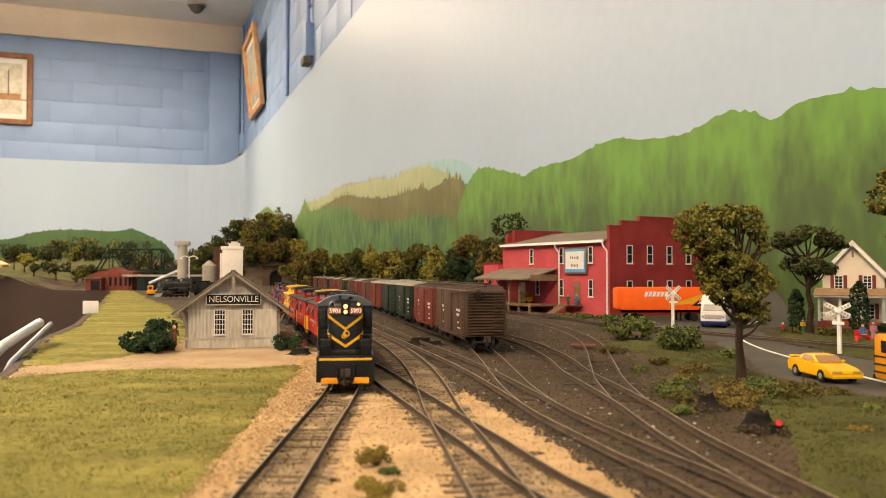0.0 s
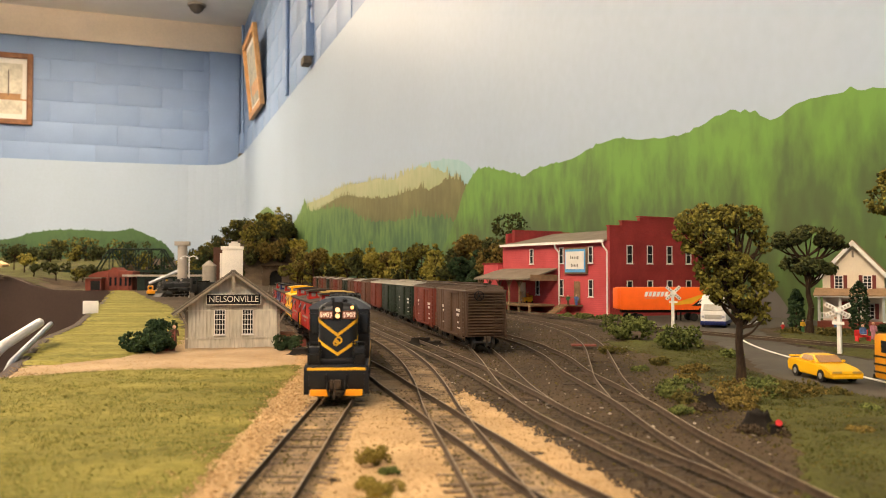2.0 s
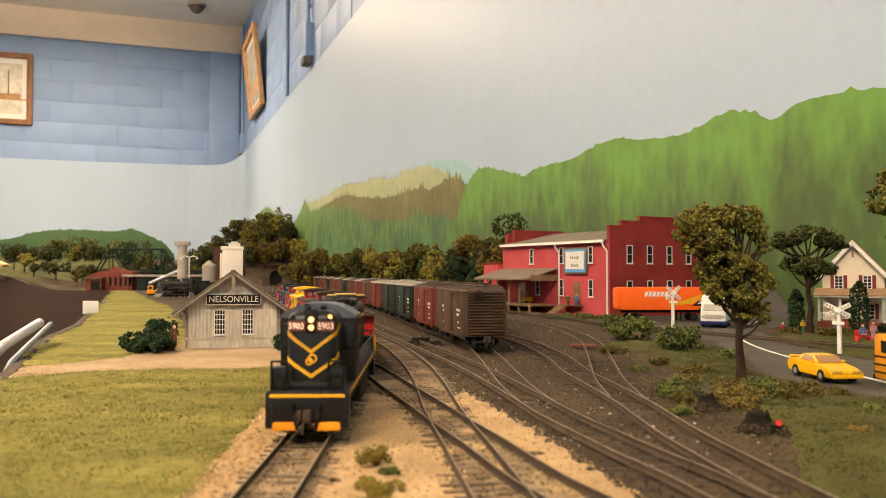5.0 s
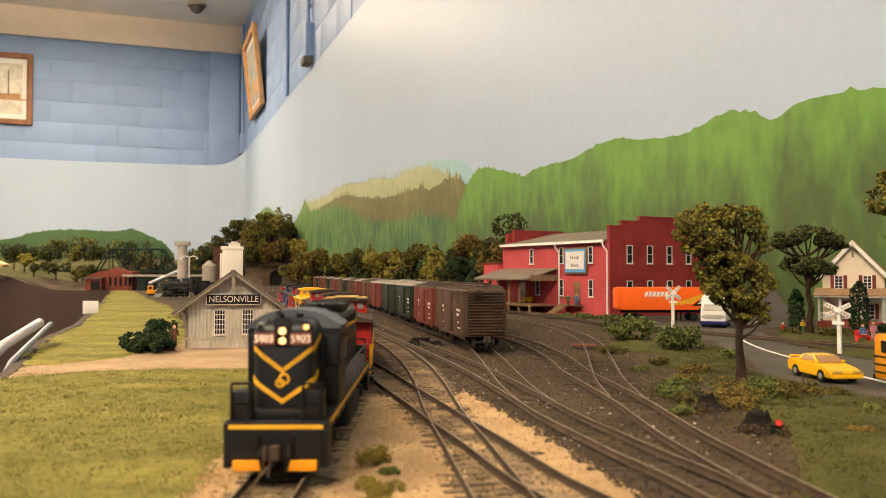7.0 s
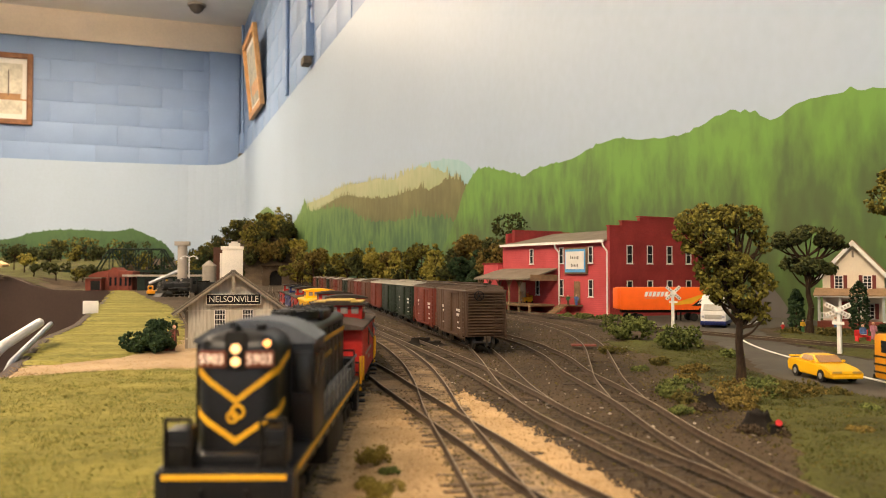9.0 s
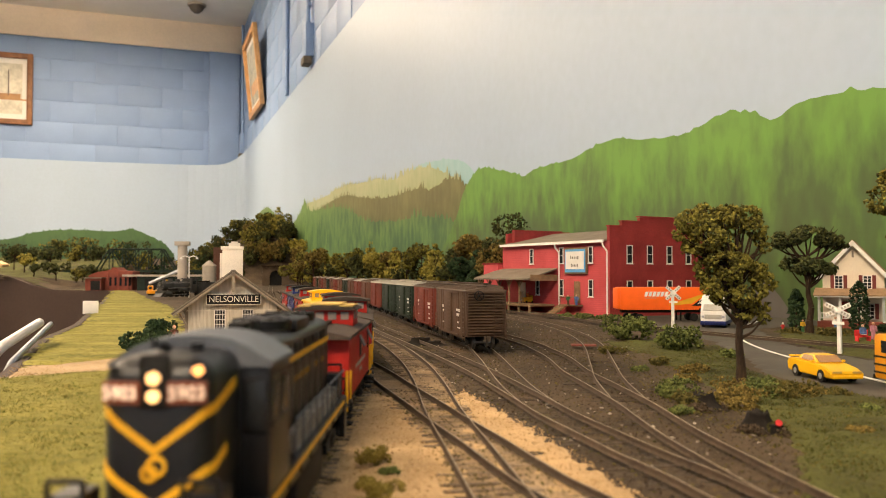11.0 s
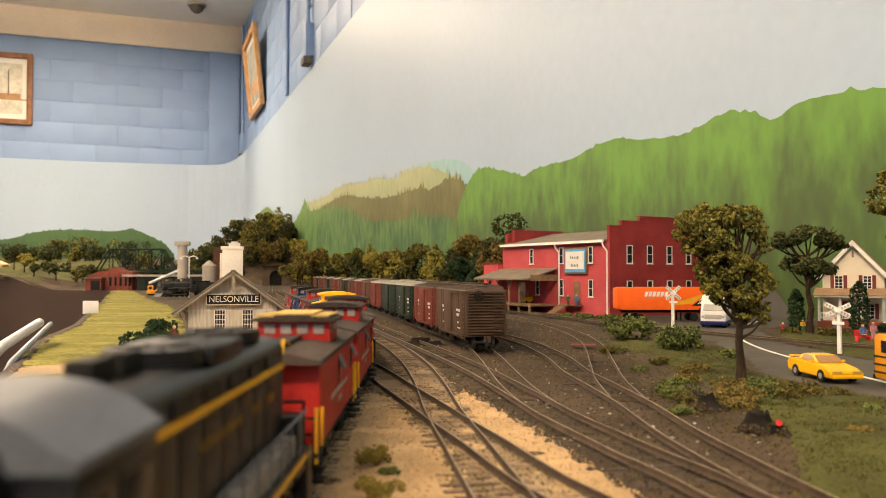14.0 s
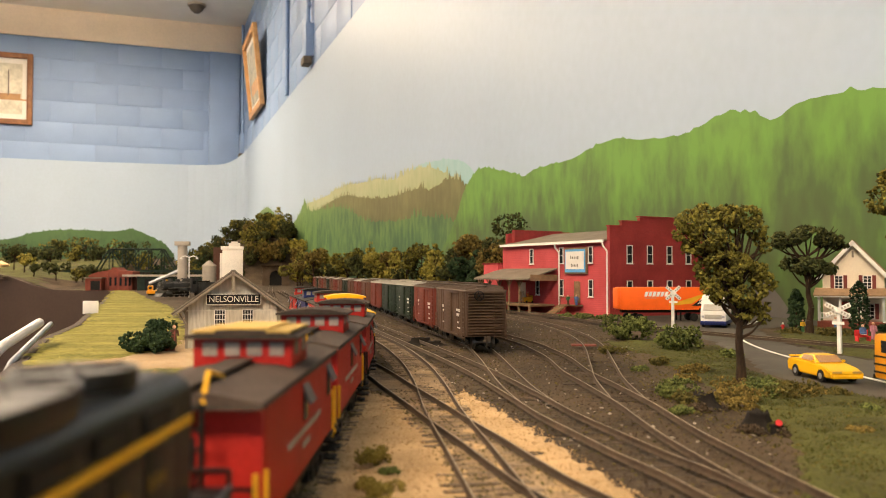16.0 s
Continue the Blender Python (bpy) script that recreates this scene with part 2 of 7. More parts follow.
def curve_through(pts, step):
    """A smooth way through plan points, as an array of points at even steps."""
    p = np.array(pts, float)
    p = np.vstack([2 * p[0] - p[1], p, 2 * p[-1] - p[-2]])
    out = []
    for i in range(1, len(p) - 2):
        for t in np.linspace(0, 1, 40, endpoint=False):
            a, b, c, d = p[i - 1], p[i], p[i + 1], p[i + 2]
            out.append(0.5 * (2 * b + (c - a) * t + (2 * a - 5 * b + 4 * c - d) * t * t + (3 * b - a - 3 * c + d) * t ** 3))
    out.append(p[-2])
    out = np.array(out)
    s = np.concatenate([[0], np.cumsum(np.linalg.norm(np.diff(out, axis=0), axis=1))])
    q = np.arange(0, s[-1], step)
    return np.stack([np.interp(q, s, out[:, k]) for k in range(out.shape[1])], 1)


def inside(poly, x, y):
    """Which of the points lie in the outline."""
    poly = np.array(poly)
    c = np.zeros(x.shape, bool)
    j = len(poly) - 1
    for i in range(len(poly)):
        xi, yi, xj, yj = *poly[i], *poly[j]
        k = ((yi > y) != (yj > y)) & (x < (xj - xi) * (y - yi) / (yj - yi + 1e-12) + xi)
        c ^= k
        j = i
    return c


# ---- the room ----
def wall_x(y):
    """Where the long wall stands, in plan."""
    return 0.968 - 0.3625 * y


room_floor = tagged(part("floor", box(B(), -3.3, -5.5, FLOOR - 0.1, 7.4, 12.4, 0.1), M["floor"], m=ROOM),
                    "dull brown hard floor of the hall", "floor", kind="structure")
ceiling = tagged(part("ceiling", box(B(), -3.3, -5.5, CEIL, 7.4, 12.4, 0.1), M["ceiling"], m=ROOM),
                 "off-white plastered hall ceiling", "ceiling", kind="structure")
wall_back = thing("wall_back", "light blue painted concrete block wall above the layout", "wall", ROOM, kind="structure")
part("wall_core", box(B(), -3.3, 0.1, FLOOR, 7.4, 0.194, CEIL - FLOOR), M["blue_wall"], wall_back)
wall_long = thing("wall_long", "light blue painted concrete block long wall", "wall", ROOM, kind="structure")
part("wall_core", box(B(), 0.1, -5.7, FLOOR, 0.194, 11.4, CEIL - FLOOR), M["blue_wall"], wall_long)
wall_side = tagged(part("wall_side", box(B(), -6.9, -5.5, FLOOR, 0.2, 12.0, CEIL - FLOOR), M["blue_wall"], m=ROOM),
                   "light blue painted side wall of the hall", "wall", kind="structure")
wall_rear = tagged(part("wall_rear", box(B(), -3.3, -11.5, FLOOR, 7.0, 0.2, CEIL - FLOOR), M["blue_wall"], m=ROOM),
                   "light blue painted rear wall of the hall", "wall", kind="structure")
tagged(part("trim", box(B(), -3.40, -0.012, 2.336, 6.8, 0.024, CEIL - 2.336, 0.002), M["beige"], m=ROOM),
       "beige boxed-in beam under the ceiling", "beam", kind="structure")
corner_post = tagged(part("pilaster", box(B(), -0.19, -0.020, 1.16, 0.30, 0.04, 1.176, 0.004), M["blue_wall"], m=ROOM),
                     "light blue painted pilaster in the corner", "pilaster", kind="structure")

# the boarded backdrop that bends round the corner
def smoothstep(a, b, x):
    t = min(1, max(0, (x - a) / (b - a)))
    return t * t * (3 - 2 * t)


BOARD = [(-0.004, -11.0), (-0.004, -0.62)]
for k in range(1, 12):
    a = radians(90 * k / 12)
    BOARD.append((-0.004 - 0.616 * (1 - math.cos(a)), -0.62 + 0.616 * math.sin(a)))
BOARD += [(-0.62, -0.004), (-1.4, -0.004), (-6.7, -0.004)]


def backdrop():
    vs, fs = [], []
    for i, (x, y) in enumerate(BOARD):
        top = 1.29 if i < 2 else 1.29 - 0.125 * smoothstep(0, 7, i - 1) if i < 14 else 1.155
        nx, ny = (1, 0) if i < 2 else (0, 1) if i > 12 else (0.7, 0.7)
        vs += [(x, y, -0.15), (x, y, top), (x + 0.006 * nx, y + 0.006 * ny, top), (x + 0.006 * nx, y + 0.006 * ny, -0.15)]
    for i in range(len(BOARD) - 1):
        a, b = 4 * i, 4 * i + 4
        for k in range(4):
            fs.append((a + k, a + (k + 1) % 4, b + (k + 1) % 4, b + k))
    return tagged(raw("backdrop", vs, fs, M["sky"], m=ROOM), "pale blue-grey painted sky board bent round the corner", "backdrop", kind="structure")


backdrop()


def mural_paint(name, low, mid, high, z0, z1):
    """Brushed hill paint: upright streaks, greener towards the crest."""
    m = bpy.data.materials.new(name)
    m.use_nodes = True
    nt = m.node_tree
    bsdf = nt.nodes["Principled BSDF"]
    bsdf.inputs["Roughness"].default_value = 0.6
    co = nt.nodes.new("ShaderNodeTexCoord")
    mp = nt.nodes.new("ShaderNodeMapping")
    mp.inputs["Scale"].default_value = (1, 1, 0.45)
    nt.links.new(co.outputs["Object"], mp.inputs["Vector"])
    n1 = nt.nodes.new("ShaderNodeTexNoise")
    n1.inputs["Scale"].default_value, n1.inputs["Detail"].default_value = 34, 6
    n2 = nt.nodes.new("ShaderNodeTexNoise")
    n2.inputs["Scale"].default_value, n2.inputs["Detail"].default_value = 4.5, 2
    nt.links.new(mp.outputs[0], n1.inputs["Vector"])
    nt.links.new(co.outputs["Object"], n2.inputs["Vector"])
    sep = nt.nodes.new("ShaderNodeSeparateXYZ")
    nt.links.new(co.outputs["Object"], sep.inputs[0])
    rng = nt.nodes.new("ShaderNodeMapRange")
    rng.inputs["From Min"].default_value, rng.inputs["From Max"].default_value = z0, z1
    rng.inputs["To Min"].default_value, rng.inputs["To Max"].default_value = -0.08, 0.75
    nt.links.new(sep.outputs["Z"], rng.inputs["Value"])
    a1 = nt.nodes.new("ShaderNodeMath")
    a1.operation = "MULTIPLY_ADD"
    a1.inputs[1].default_value, a1.inputs[2].default_value = 0.90, -0.49
    nt.links.new(n1.outputs["Fac"], a1.inputs[0])
    a2 = nt.nodes.new("ShaderNodeMath")
    a2.operation = "MULTIPLY_ADD"
    a2.inputs[1].default_value = 0.75
    nt.links.new(n2.outputs["Fac"], a2.inputs[0])
    nt.links.new(a1.outputs[0], a2.inputs[2])
    a3 = nt.nodes.new("ShaderNodeMath")
    nt.links.new(a2.outputs[0], a3.inputs[0])
    nt.links.new(rng.outputs[0], a3.inputs[1])
    ramp = nt.nodes.new("ShaderNodeValToRGB")
    e = ramp.color_ramp.elements
    e[0].position, e[0].color = 0.1, (*low, 1)
    e[1].position, e[1].color = 0.95, (*high, 1)
    k = e.new(0.5)
    k.color = (*mid, 1)
    nt.links.new(a3.outputs[0], ramp.inputs[0])
    nt.links.new(ramp.outputs[0], bsdf.inputs["Base Color"])
    return m


def mural(name, label, sil, off, paint, spikes, back=False, foot=-0.14):
    """A painted hill on the backdrop: its crest through (along, z) pairs, with tree tips."""
    rnd = random.Random(len(sil) * 7 + int(off * 1e4))
    s = curve_through(sil, 0.012)
    vs, fs = [], []
    for i, (u, z) in enumerate(s):
        z += spikes * (0.35 * noise.noise((u * 30, 0, 3)) + (rnd.random() ** 4) * 1.2)
        p = (u, -0.004 - off) if back else (-0.004 - off, u)
        vs += [(*p, foot), (*p, z)]
        if i:
            fs.append((2 * i - 2, 2 * i, 2 * i + 1, 2 * i - 1))
    return tagged(raw(name, vs, fs, paint, m=ROOM), label, "mural", kind="structure")


mural("mural_ridge", "bright green painted wooded ridge on the backdrop",
      [(-5.95, 0.02), (-6.12, 0.14), (-6.25, 0.24), (-6.31, 0.310), (-6.39, 0.353), (-6.46, 0.364), (-6.63, 0.334), (-6.73, 0.311), (-6.81, 0.322), (-6.98, 0.322), (-7.14, 0.339), (-7.25, 0.324),
       (-7.34, 0.313), (-7.40, 0.311), (-7.46, 0.323), (-7.51, 0.326), (-7.57, 0.315), (-7.61, 0.298), (-7.65, 0.310), (-7.69, 0.315),
       (-7.80, 0.306), (-7.95, 0.288), (-8.4, 0.30), (-9.2, 0.27), (-10.9, 0.28)], 0.008,
      mural_paint("paint_ridge", (0.048, 0.060, 0.020), (0.064, 0.116, 0.027), (0.130, 0.29, 0.038), 0.02, 0.42), 0.006)
mural("mural_wood", "dark green painted woods on the backdrop",
      [(-2.80, 0.33), (-2.88, 0.351), (-3.39, 0.424), (-3.66, 0.50), (-3.75, 0.44), (-4.11, 0.418), (-4.67, 0.388), (-5.11, 0.299), (-5.55, 0.268), (-5.96, 0.257), (-6.4, 0.20)], 0.0065,
      mural_paint("paint_wood", (0.018, 0.062, 0.030), (0.042, 0.112, 0.038), (0.15, 0.26, 0.062), -0.1, 0.62), 0.03)
mural("mural_autumn", "olive-brown painted autumn woods on the backdrop",
      [(-3.9, 0.38), (-4.1, 0.425), (-4.67, 0.444), (-5.01, 0.409), (-5.39, 0.371), (-5.83, 0.364), (-5.99, 0.349), (-6.18, 0.363), (-6.33, 0.327), (-6.42, 0.27)], 0.005,
      mural_paint("paint_autumn", (0.080, 0.078, 0.026), (0.125, 0.115, 0.038), (0.185, 0.180, 0.065), 0.10, 0.55), 0.025)
mural("mural_pale", "pale yellow-green painted far hills on the backdrop",
      [(-3.6, 0.46), (-3.72, 0.484), (-4.27, 0.481), (-4.54, 0.496), (-5.01, 0.473), (-5.30, 0.460), (-5.55, 0.432), (-5.83, 0.438), (-5.99, 0.423), (-6.18, 0.374), (-6.4, 0.30)], 0.0035,
      mural_paint("paint_pale", (0.22, 0.29, 0.12), (0.31, 0.37, 0.18), (0.42, 0.44, 0.25), 0.15, 0.55), 0.025)
mural("mural_haze", "pale turquoise painted far hill on the backdrop",
      [(-5.6, 0.42), (-5.83, 0.448), (-6.10, 0.436), (-6.28, 0.408), (-6.38, 0.362), (-6.46, 0.29)], 0.002,
      mural_paint("paint_haze", (0.24, 0.44, 0.44), (0.27, 0.47, 0.48), (0.34, 0.52, 0.54), 0.2, 0.5), 0.006)
mural("mural_slope", "green painted slope near the corner of the backdrop",
      [(-0.75, 0.40), (-1.23, 0.540), (-1.78, 0.600), (-2.27, 0.545), (-2.95, 0.33)], 0.0095,
      mural_paint("paint_slope", (0.060, 0.10, 0.030), (0.085, 0.150, 0.035), (0.15, 0.24, 0.060), 0.0, 0.6), 0.02)
mural("mural_far", "mid-green painted far hills on the back board",
      [(-6.6, 0.36), (-4.0, 0.42), (-2.9, 0.36), (-2.22, 0.381), (-1.93, 0.455), (-1.64, 0.487), (-1.24, 0.478), (-1.06, 0.500), (-0.90, 0.44), (-0.76, 0.36), (-0.66, 0.25)], 0.004,
      mural_paint("paint_far", (0.022, 0.050, 0.020), (0.036, 0.085, 0.028), (0.055, 0.125, 0.036), 0.0, 0.55), 0.015, True)


mural("mural_road", "grey painted road on the backdrop", [(-7.545, -0.02), (-7.570, 0.035), (-7.590, 0.052), (-7.615, 0.035), (-7.650, 0.0)], 0.0105,
      mural_paint("paint_road", (0.085, 0.080, 0.072), (0.10, 0.094, 0.084), (0.12, 0.11, 0.10), -0.1, 0.1), 0.001, foot=-0.03)


# ---- the ground ----
LEFT_Y = [-0.5, 0.0, 0.30, 0.49, 0.55, 0.83, 1.06, 1.27, 2.0, 3.18, 3.30, 3.50, 3.62, 3.75]
LEFT_X = [-0.25, -0.25, -0.257, -0.270, -0.292, -0.405, -0.475, -0.555, -0.83, -1.28, -1.50, -1.92, -3.0, -5.0]


def left_x(y):
    return float(np.interp(y, LEFT_Y, LEFT_X))


def ground_z(x, y):
    z = -0.0048 + 0.0006 * noise.noise((x * 25, y * 25, 0))
    far = smoothstep(3.1, 3.5, y) * smoothstep(-1.55, -1.95, x)
    z += far * (0.065 + 0.10 * smoothstep(3.6, 5.5, y) + 0.015 * noise.noise((x * 3, y * 3, 2)))
    knoll = max(0, 1 - math.hypot((x + 1.16) / 0.62, (y - 5.35) / 0.75))
    z += 0.30 * smoothstep(0, 0.8, knoll)
    return z


def ground():
    ys = np.concatenate([np.arange(-0.5, 1.0, 0.02), np.geomspace(1.0, 8.6, 90)])
    n = 70
    vs, fs = [], []
    for j, y in enumerate(ys):
        a, b = left_x(y), min(1.2, wall_x(y) - 0.012)
        if y > 7.4:
            b = min(b, -1.0)
        for i in range(n + 1):
            x = a + (b - a) * i / n
            vs.append((x, y, ground_z(x, y)))
    for j in range(len(ys) - 1):
        for i in range(n):
            k = j * (n + 1) + i
            fs.append((k, k + 1, k + n + 2, k + n + 1))
    ob = raw("ground", vs, fs, M["cinder"])
    ob.data.shade_smooth()
    return tagged(ob, "dark cinder-covered baseboard of the layout", "ground", kind="structure")


ground()


def fascia():
    """The brown board that closes the layout's edge towards the aisle."""
    ys = np.concatenate([np.linspace(-0.5, 3.18, 60), np.linspace(3.2, 3.75, 60)])
    vs, fs = [], []
    for i, y in enumerate(ys):
        x = left_x(y)
        z = ground_z(x, y)
        out = 0.004 if y < 3.18 else 0.006
        vs += [(x - out, y - 0.002, FLOOR + 0.25), (x - out, y - 0.002, z + 0.001), (x + 0.004, y, z + 0.001), (x + 0.004, y, FLOOR + 0.25)]
        if i:
            a, b = 4 * i - 4, 4 * i
            for k in range(4):
                fs.append((a + k, a + (k + 1) % 4, b + (k + 1) % 4, b + k))
    ob = raw("fascia", vs, fs, M["fascia"])
    return tagged(ob, "matt dark brown fascia board along the layout's edge", "fascia", kind="structure")


fascia()


def patch(name, label, outline, z, cell, material, rough=0.0006, ragged=0.5, kind="structure", ground_follow=False):
    """A ragged-edged cover of turf, gravel or paving on the ground."""
    o = np.array(outline)
    rnd = np.random.RandomState(len(outline) * 13 + int(1e4 * abs(o[0, 0])))
    xs = np.arange(o[:, 0].min(), o[:, 0].max() + cell, cell)
    ys = np.arange(o[:, 1].min(), o[:, 1].max() + cell, cell)
    gx, gy = np.meshgrid(xs, ys)
    cx, cy = gx[:-1, :-1] + cell / 2, gy[:-1, :-1] + cell / 2
    wob = ragged * cell * 4
    wx = np.array([[wob * noise.noise((x * 60, y * 60, 5)) for x, y in zip(r1, r2)] for r1, r2 in zip(cx, cy)])
    keep = inside(o, cx + wx, cy + wx)
    gx2, gy2 = gx + rnd.uniform(-0.3, 0.3, gx.shape) * cell, gy + rnd.uniform(-0.3, 0.3, gx.shape) * cell
    used, vs, fs = {}, [], []
    w = gx.shape[1]

    def vert(j, i):
        k = j * w + i
        if k not in used:
            used[k] = len(vs)
            x, y = gx2[j, i], gy2[j, i]
            edge = not (0 < j < gx.shape[0] - 1 and 0 < i < w - 1 and keep[j - 1:j + 1, i - 1:i + 1].all())
            h = ground_z(x, y) + 0.0048 if ground_follow else 0
            h += z + rough * noise.noise((x * 130, y * 130, 1)) + rough * noise.noise((x * 45, y * 45, 1))
            vs.append((x, y, (h - abs(z + 0.0058)) if edge else h))
        return used[k]
    for j, i in zip(*np.nonzero(keep)):
        fs.append((vert(j, i), vert(j, i + 1), vert(j + 1, i + 1), vert(j + 1, i)))
    ob = raw(name, vs, fs, material)
    ob.data.shade_smooth()
    return tagged(ob, label, name.split("_")[0], kind=kind)


TAN = [(-0.090, 0.0), (-0.090, 0.231), (-0.094, 0.330), (-0.099, 0.466), (-0.112, 0.616), (-0.125, 0.70), (-0.090, 0.70), (-0.070, 0.58), (-0.044, 0.470),
       (-0.022, 0.434), (-0.005, 0.416), (0.012, 0.466), (0.027, 0.403), (0.042, 0.342), (0.053, 0.278), (0.061, 0.231), (0.07, 0.0)]
LAWN = [(-0.252, 0.0), (-0.262, 0.40), (-0.277, 0.511), (-0.239, 0.546), (-0.196, 0.562), (-0.141, 0.562), (-0.107, 0.586), (-0.098, 0.572), (-0.093, 0.531),
        (-0.090, 0.444), (-0.081, 0.330), (-0.073, 0.234), (-0.070, 0.0)]
LAWN_BACK = [(-0.297, 0.562), (-0.270, 0.616), (-0.244, 0.649), (-0.235, 0.75), (-0.262, 0.86), (-0.35, 1.10), (-0.53, 1.60), (-0.80, 2.20), (-1.20, 3.16), (-1.28, 3.16),
             (-0.83, 2.0), (-0.555, 1.27), (-0.475, 1.06), (-0.405, 0.83)]
PATH = [(-0.277, 0.505), (-0.305, 0.58), (-0.270, 0.625), (-0.252, 0.70), (-0.29, 0.90), (-0.24, 0.92), (-0.130, 0.80), (-0.100, 0.616), (-0.100, 0.57), (-0.141, 0.555), (-0.239, 0.54)]
WEEDS = [(0.152, 0.795), (0.227, 0.829), (0.257, 0.734), (0.212, 0.562), (0.209, 0.490), (0.235, 0.434), (0.23, 0.237), (0.23, 0.0), (0.100, 0.0), (0.105, 0.245),
         (0.123, 0.283), (0.1415, 0.336), (0.154, 0.414), (0.158, 0.54), (0.170, 0.66)]
ROAD = [(0.30, 1.30), (0.255, 0.953), (0.262, 0.829), (0.243, 0.682), (0.219, 0.579), (0.209, 0.495), (0.232, 0.438), (0.225, 0.20), (0.36, 0.2), (0.36, 0.50), (0.335, 0.616),
        (0.322, 0.658), (0.335, 0.80), (0.38, 0.98), (0.46, 1.05), (0.60, 0.98), (0.58, 1.05), (0.47, 1.34)]
YARD_GRASS = [(0.335, 0.616), (0.325, 0.68), (0.339, 0.80), (0.39, 0.97), (0.46, 1.03), (0.585, 1.0), (0.72, 0.62), (0.78, 0.42), (0.40, 0.42)]
patch("gravel_bed", "pale tan ballast round the main track", TAN, -0.0040, 0.003, M["tan"], 0.0009, 0.2)
patch("gravel_path", "pale tan gravel path in front of the depot", PATH, -0.0042, 0.004, M["path"], 0.0005)
patch("lawn", "sunny yellow-green turf beside the track", LAWN, -0.0030, 0.003, M["lawn"], 0.0008)
patch("lawn", "sunny yellow-green turf along the layout's edge", LAWN_BACK, -0.0030, 0.008, M["lawn"], 0.0012)
patch("scrub", "patchy dull green weeds beside the road", WEEDS, -0.0036, 0.004, M["weeds"], 0.0012)
patch("scrub", "dull green rough grass round the white house", YARD_GRASS, -0.0034, 0.006, M["weeds"], 0.0010)
patch("road", "worn dark grey asphalt road", ROAD, -0.0038, 0.006, M["asphalt"], 0.0002)
patch("meadow", "dull yellow-green far meadow above the brown fascia",
      [(-1.32, 3.30), (-1.9, 3.50), (-3.0, 3.64), (-4.0, 3.72), (-4.0, 5.5), (-2.0, 5.5), (-1.7, 4.2)], -0.0035, 0.03, M["weeds"], 0.003, ground_follow=True)


def ribbon(name, label, pts, half, z, material):
    s = curve_through(pts, 0.01)
    d = np.gradient(s, axis=0)
    d /= np.linalg.norm(d, axis=1)[:, None]
    nrm = np.stack([-d[:, 1], d[:, 0]], 1)
    vs, fs = [], []
    for i, (p, q) in enumerate(zip(s, nrm)):
        h = half * (1 + 0.2 * noise.noise((p[0] * 300, p[1] * 300, 0)))
        a, b = p - q * h, p + q * h
        vs += [(*a, z - 0.0006), (*a, z), (*b, z), (*b, z - 0.0006)]
        if i:
            k = 4 * i
            for e in range(3):
                fs.append((k - 4 + e, k + e, k + e + 1, k - 3 + e))
    return tagged(raw(name, vs, fs, material), label, "road line", kind="structure")


ribbon("road_line", "hand-painted white edge line on the road", [(0.312, 0.867), (0.290, 0.782), (0.277, 0.707), (0.272, 0.649), (0.268, 0.57), (0.266, 0.50), (0.27, 0.40)], 0.0010, -0.0028, M["line"])
ribbon("road_line", "hand-painted white line at the side street", [(0.370, 1.015), (0.41, 1.08), (0.452, 1.16)], 0.0012, -0.0028, M["line"])


# ---- tracks ----
TIE = raw("tie_pattern", [(sx * 0.015, sy * 0.0013, z) for z in (0, 0.0016) for sx, sy in ((-1, -1), (1, -1), (1, 1), (-1, 1))],
          [(0, 1, 2, 3)[::-1], (4, 5, 6, 7), (0, 1, 5, 4), (1, 2, 6, 5), (2, 3, 7, 6), (3, 0, 4, 7)], M["tie"])


def sweep(name, s, off, prof, material, parent):
    d = np.gradient(s, axis=0)
    d /= np.linalg.norm(d, axis=1)[:, None]
    nrm = np.stack([d[:, 1], -d[:, 0]], 1)
    vs, fs = [], []
    n = len(prof)
    for i, (p, q) in enumerate(zip(s, nrm)):
        for u, z in prof:
            c = p + q * (off + u)
            vs.append((c[0], c[1], z))
        if i:
            a, b = (i - 1) * n, i * n
            for k in range(n):
                fs.append((a + k, a + (k + 1) % n, b + (k + 1) % n, b + k))
    return raw(name, vs, fs, material, parent)


RAIL = [(-0.0005, -0.0026), (0.0005, -0.0026), (0.00045, -0.0023), (0.00016, -0.0021), (0.00016, -0.0008), (0.00034, -0.0006), (0.00032, -0.0001),
        (-0.00032, -0.0001), (-0.00034, -0.0006), (-0.00016, -0.0008), (-0.00016, -0.0021), (-0.00045, -0.0023)]
HEAD = [(-0.00030, -0.0002), (0.00030, -0.0002), (0.00024, 0.0), (-0.00024, 0.0)]


TIE_DARK = new("tie_dark_pattern", TIE.data.copy())
TIE_DARK.data.materials.clear()
TIE_DARK.data.materials.append(M["tie_dark"])


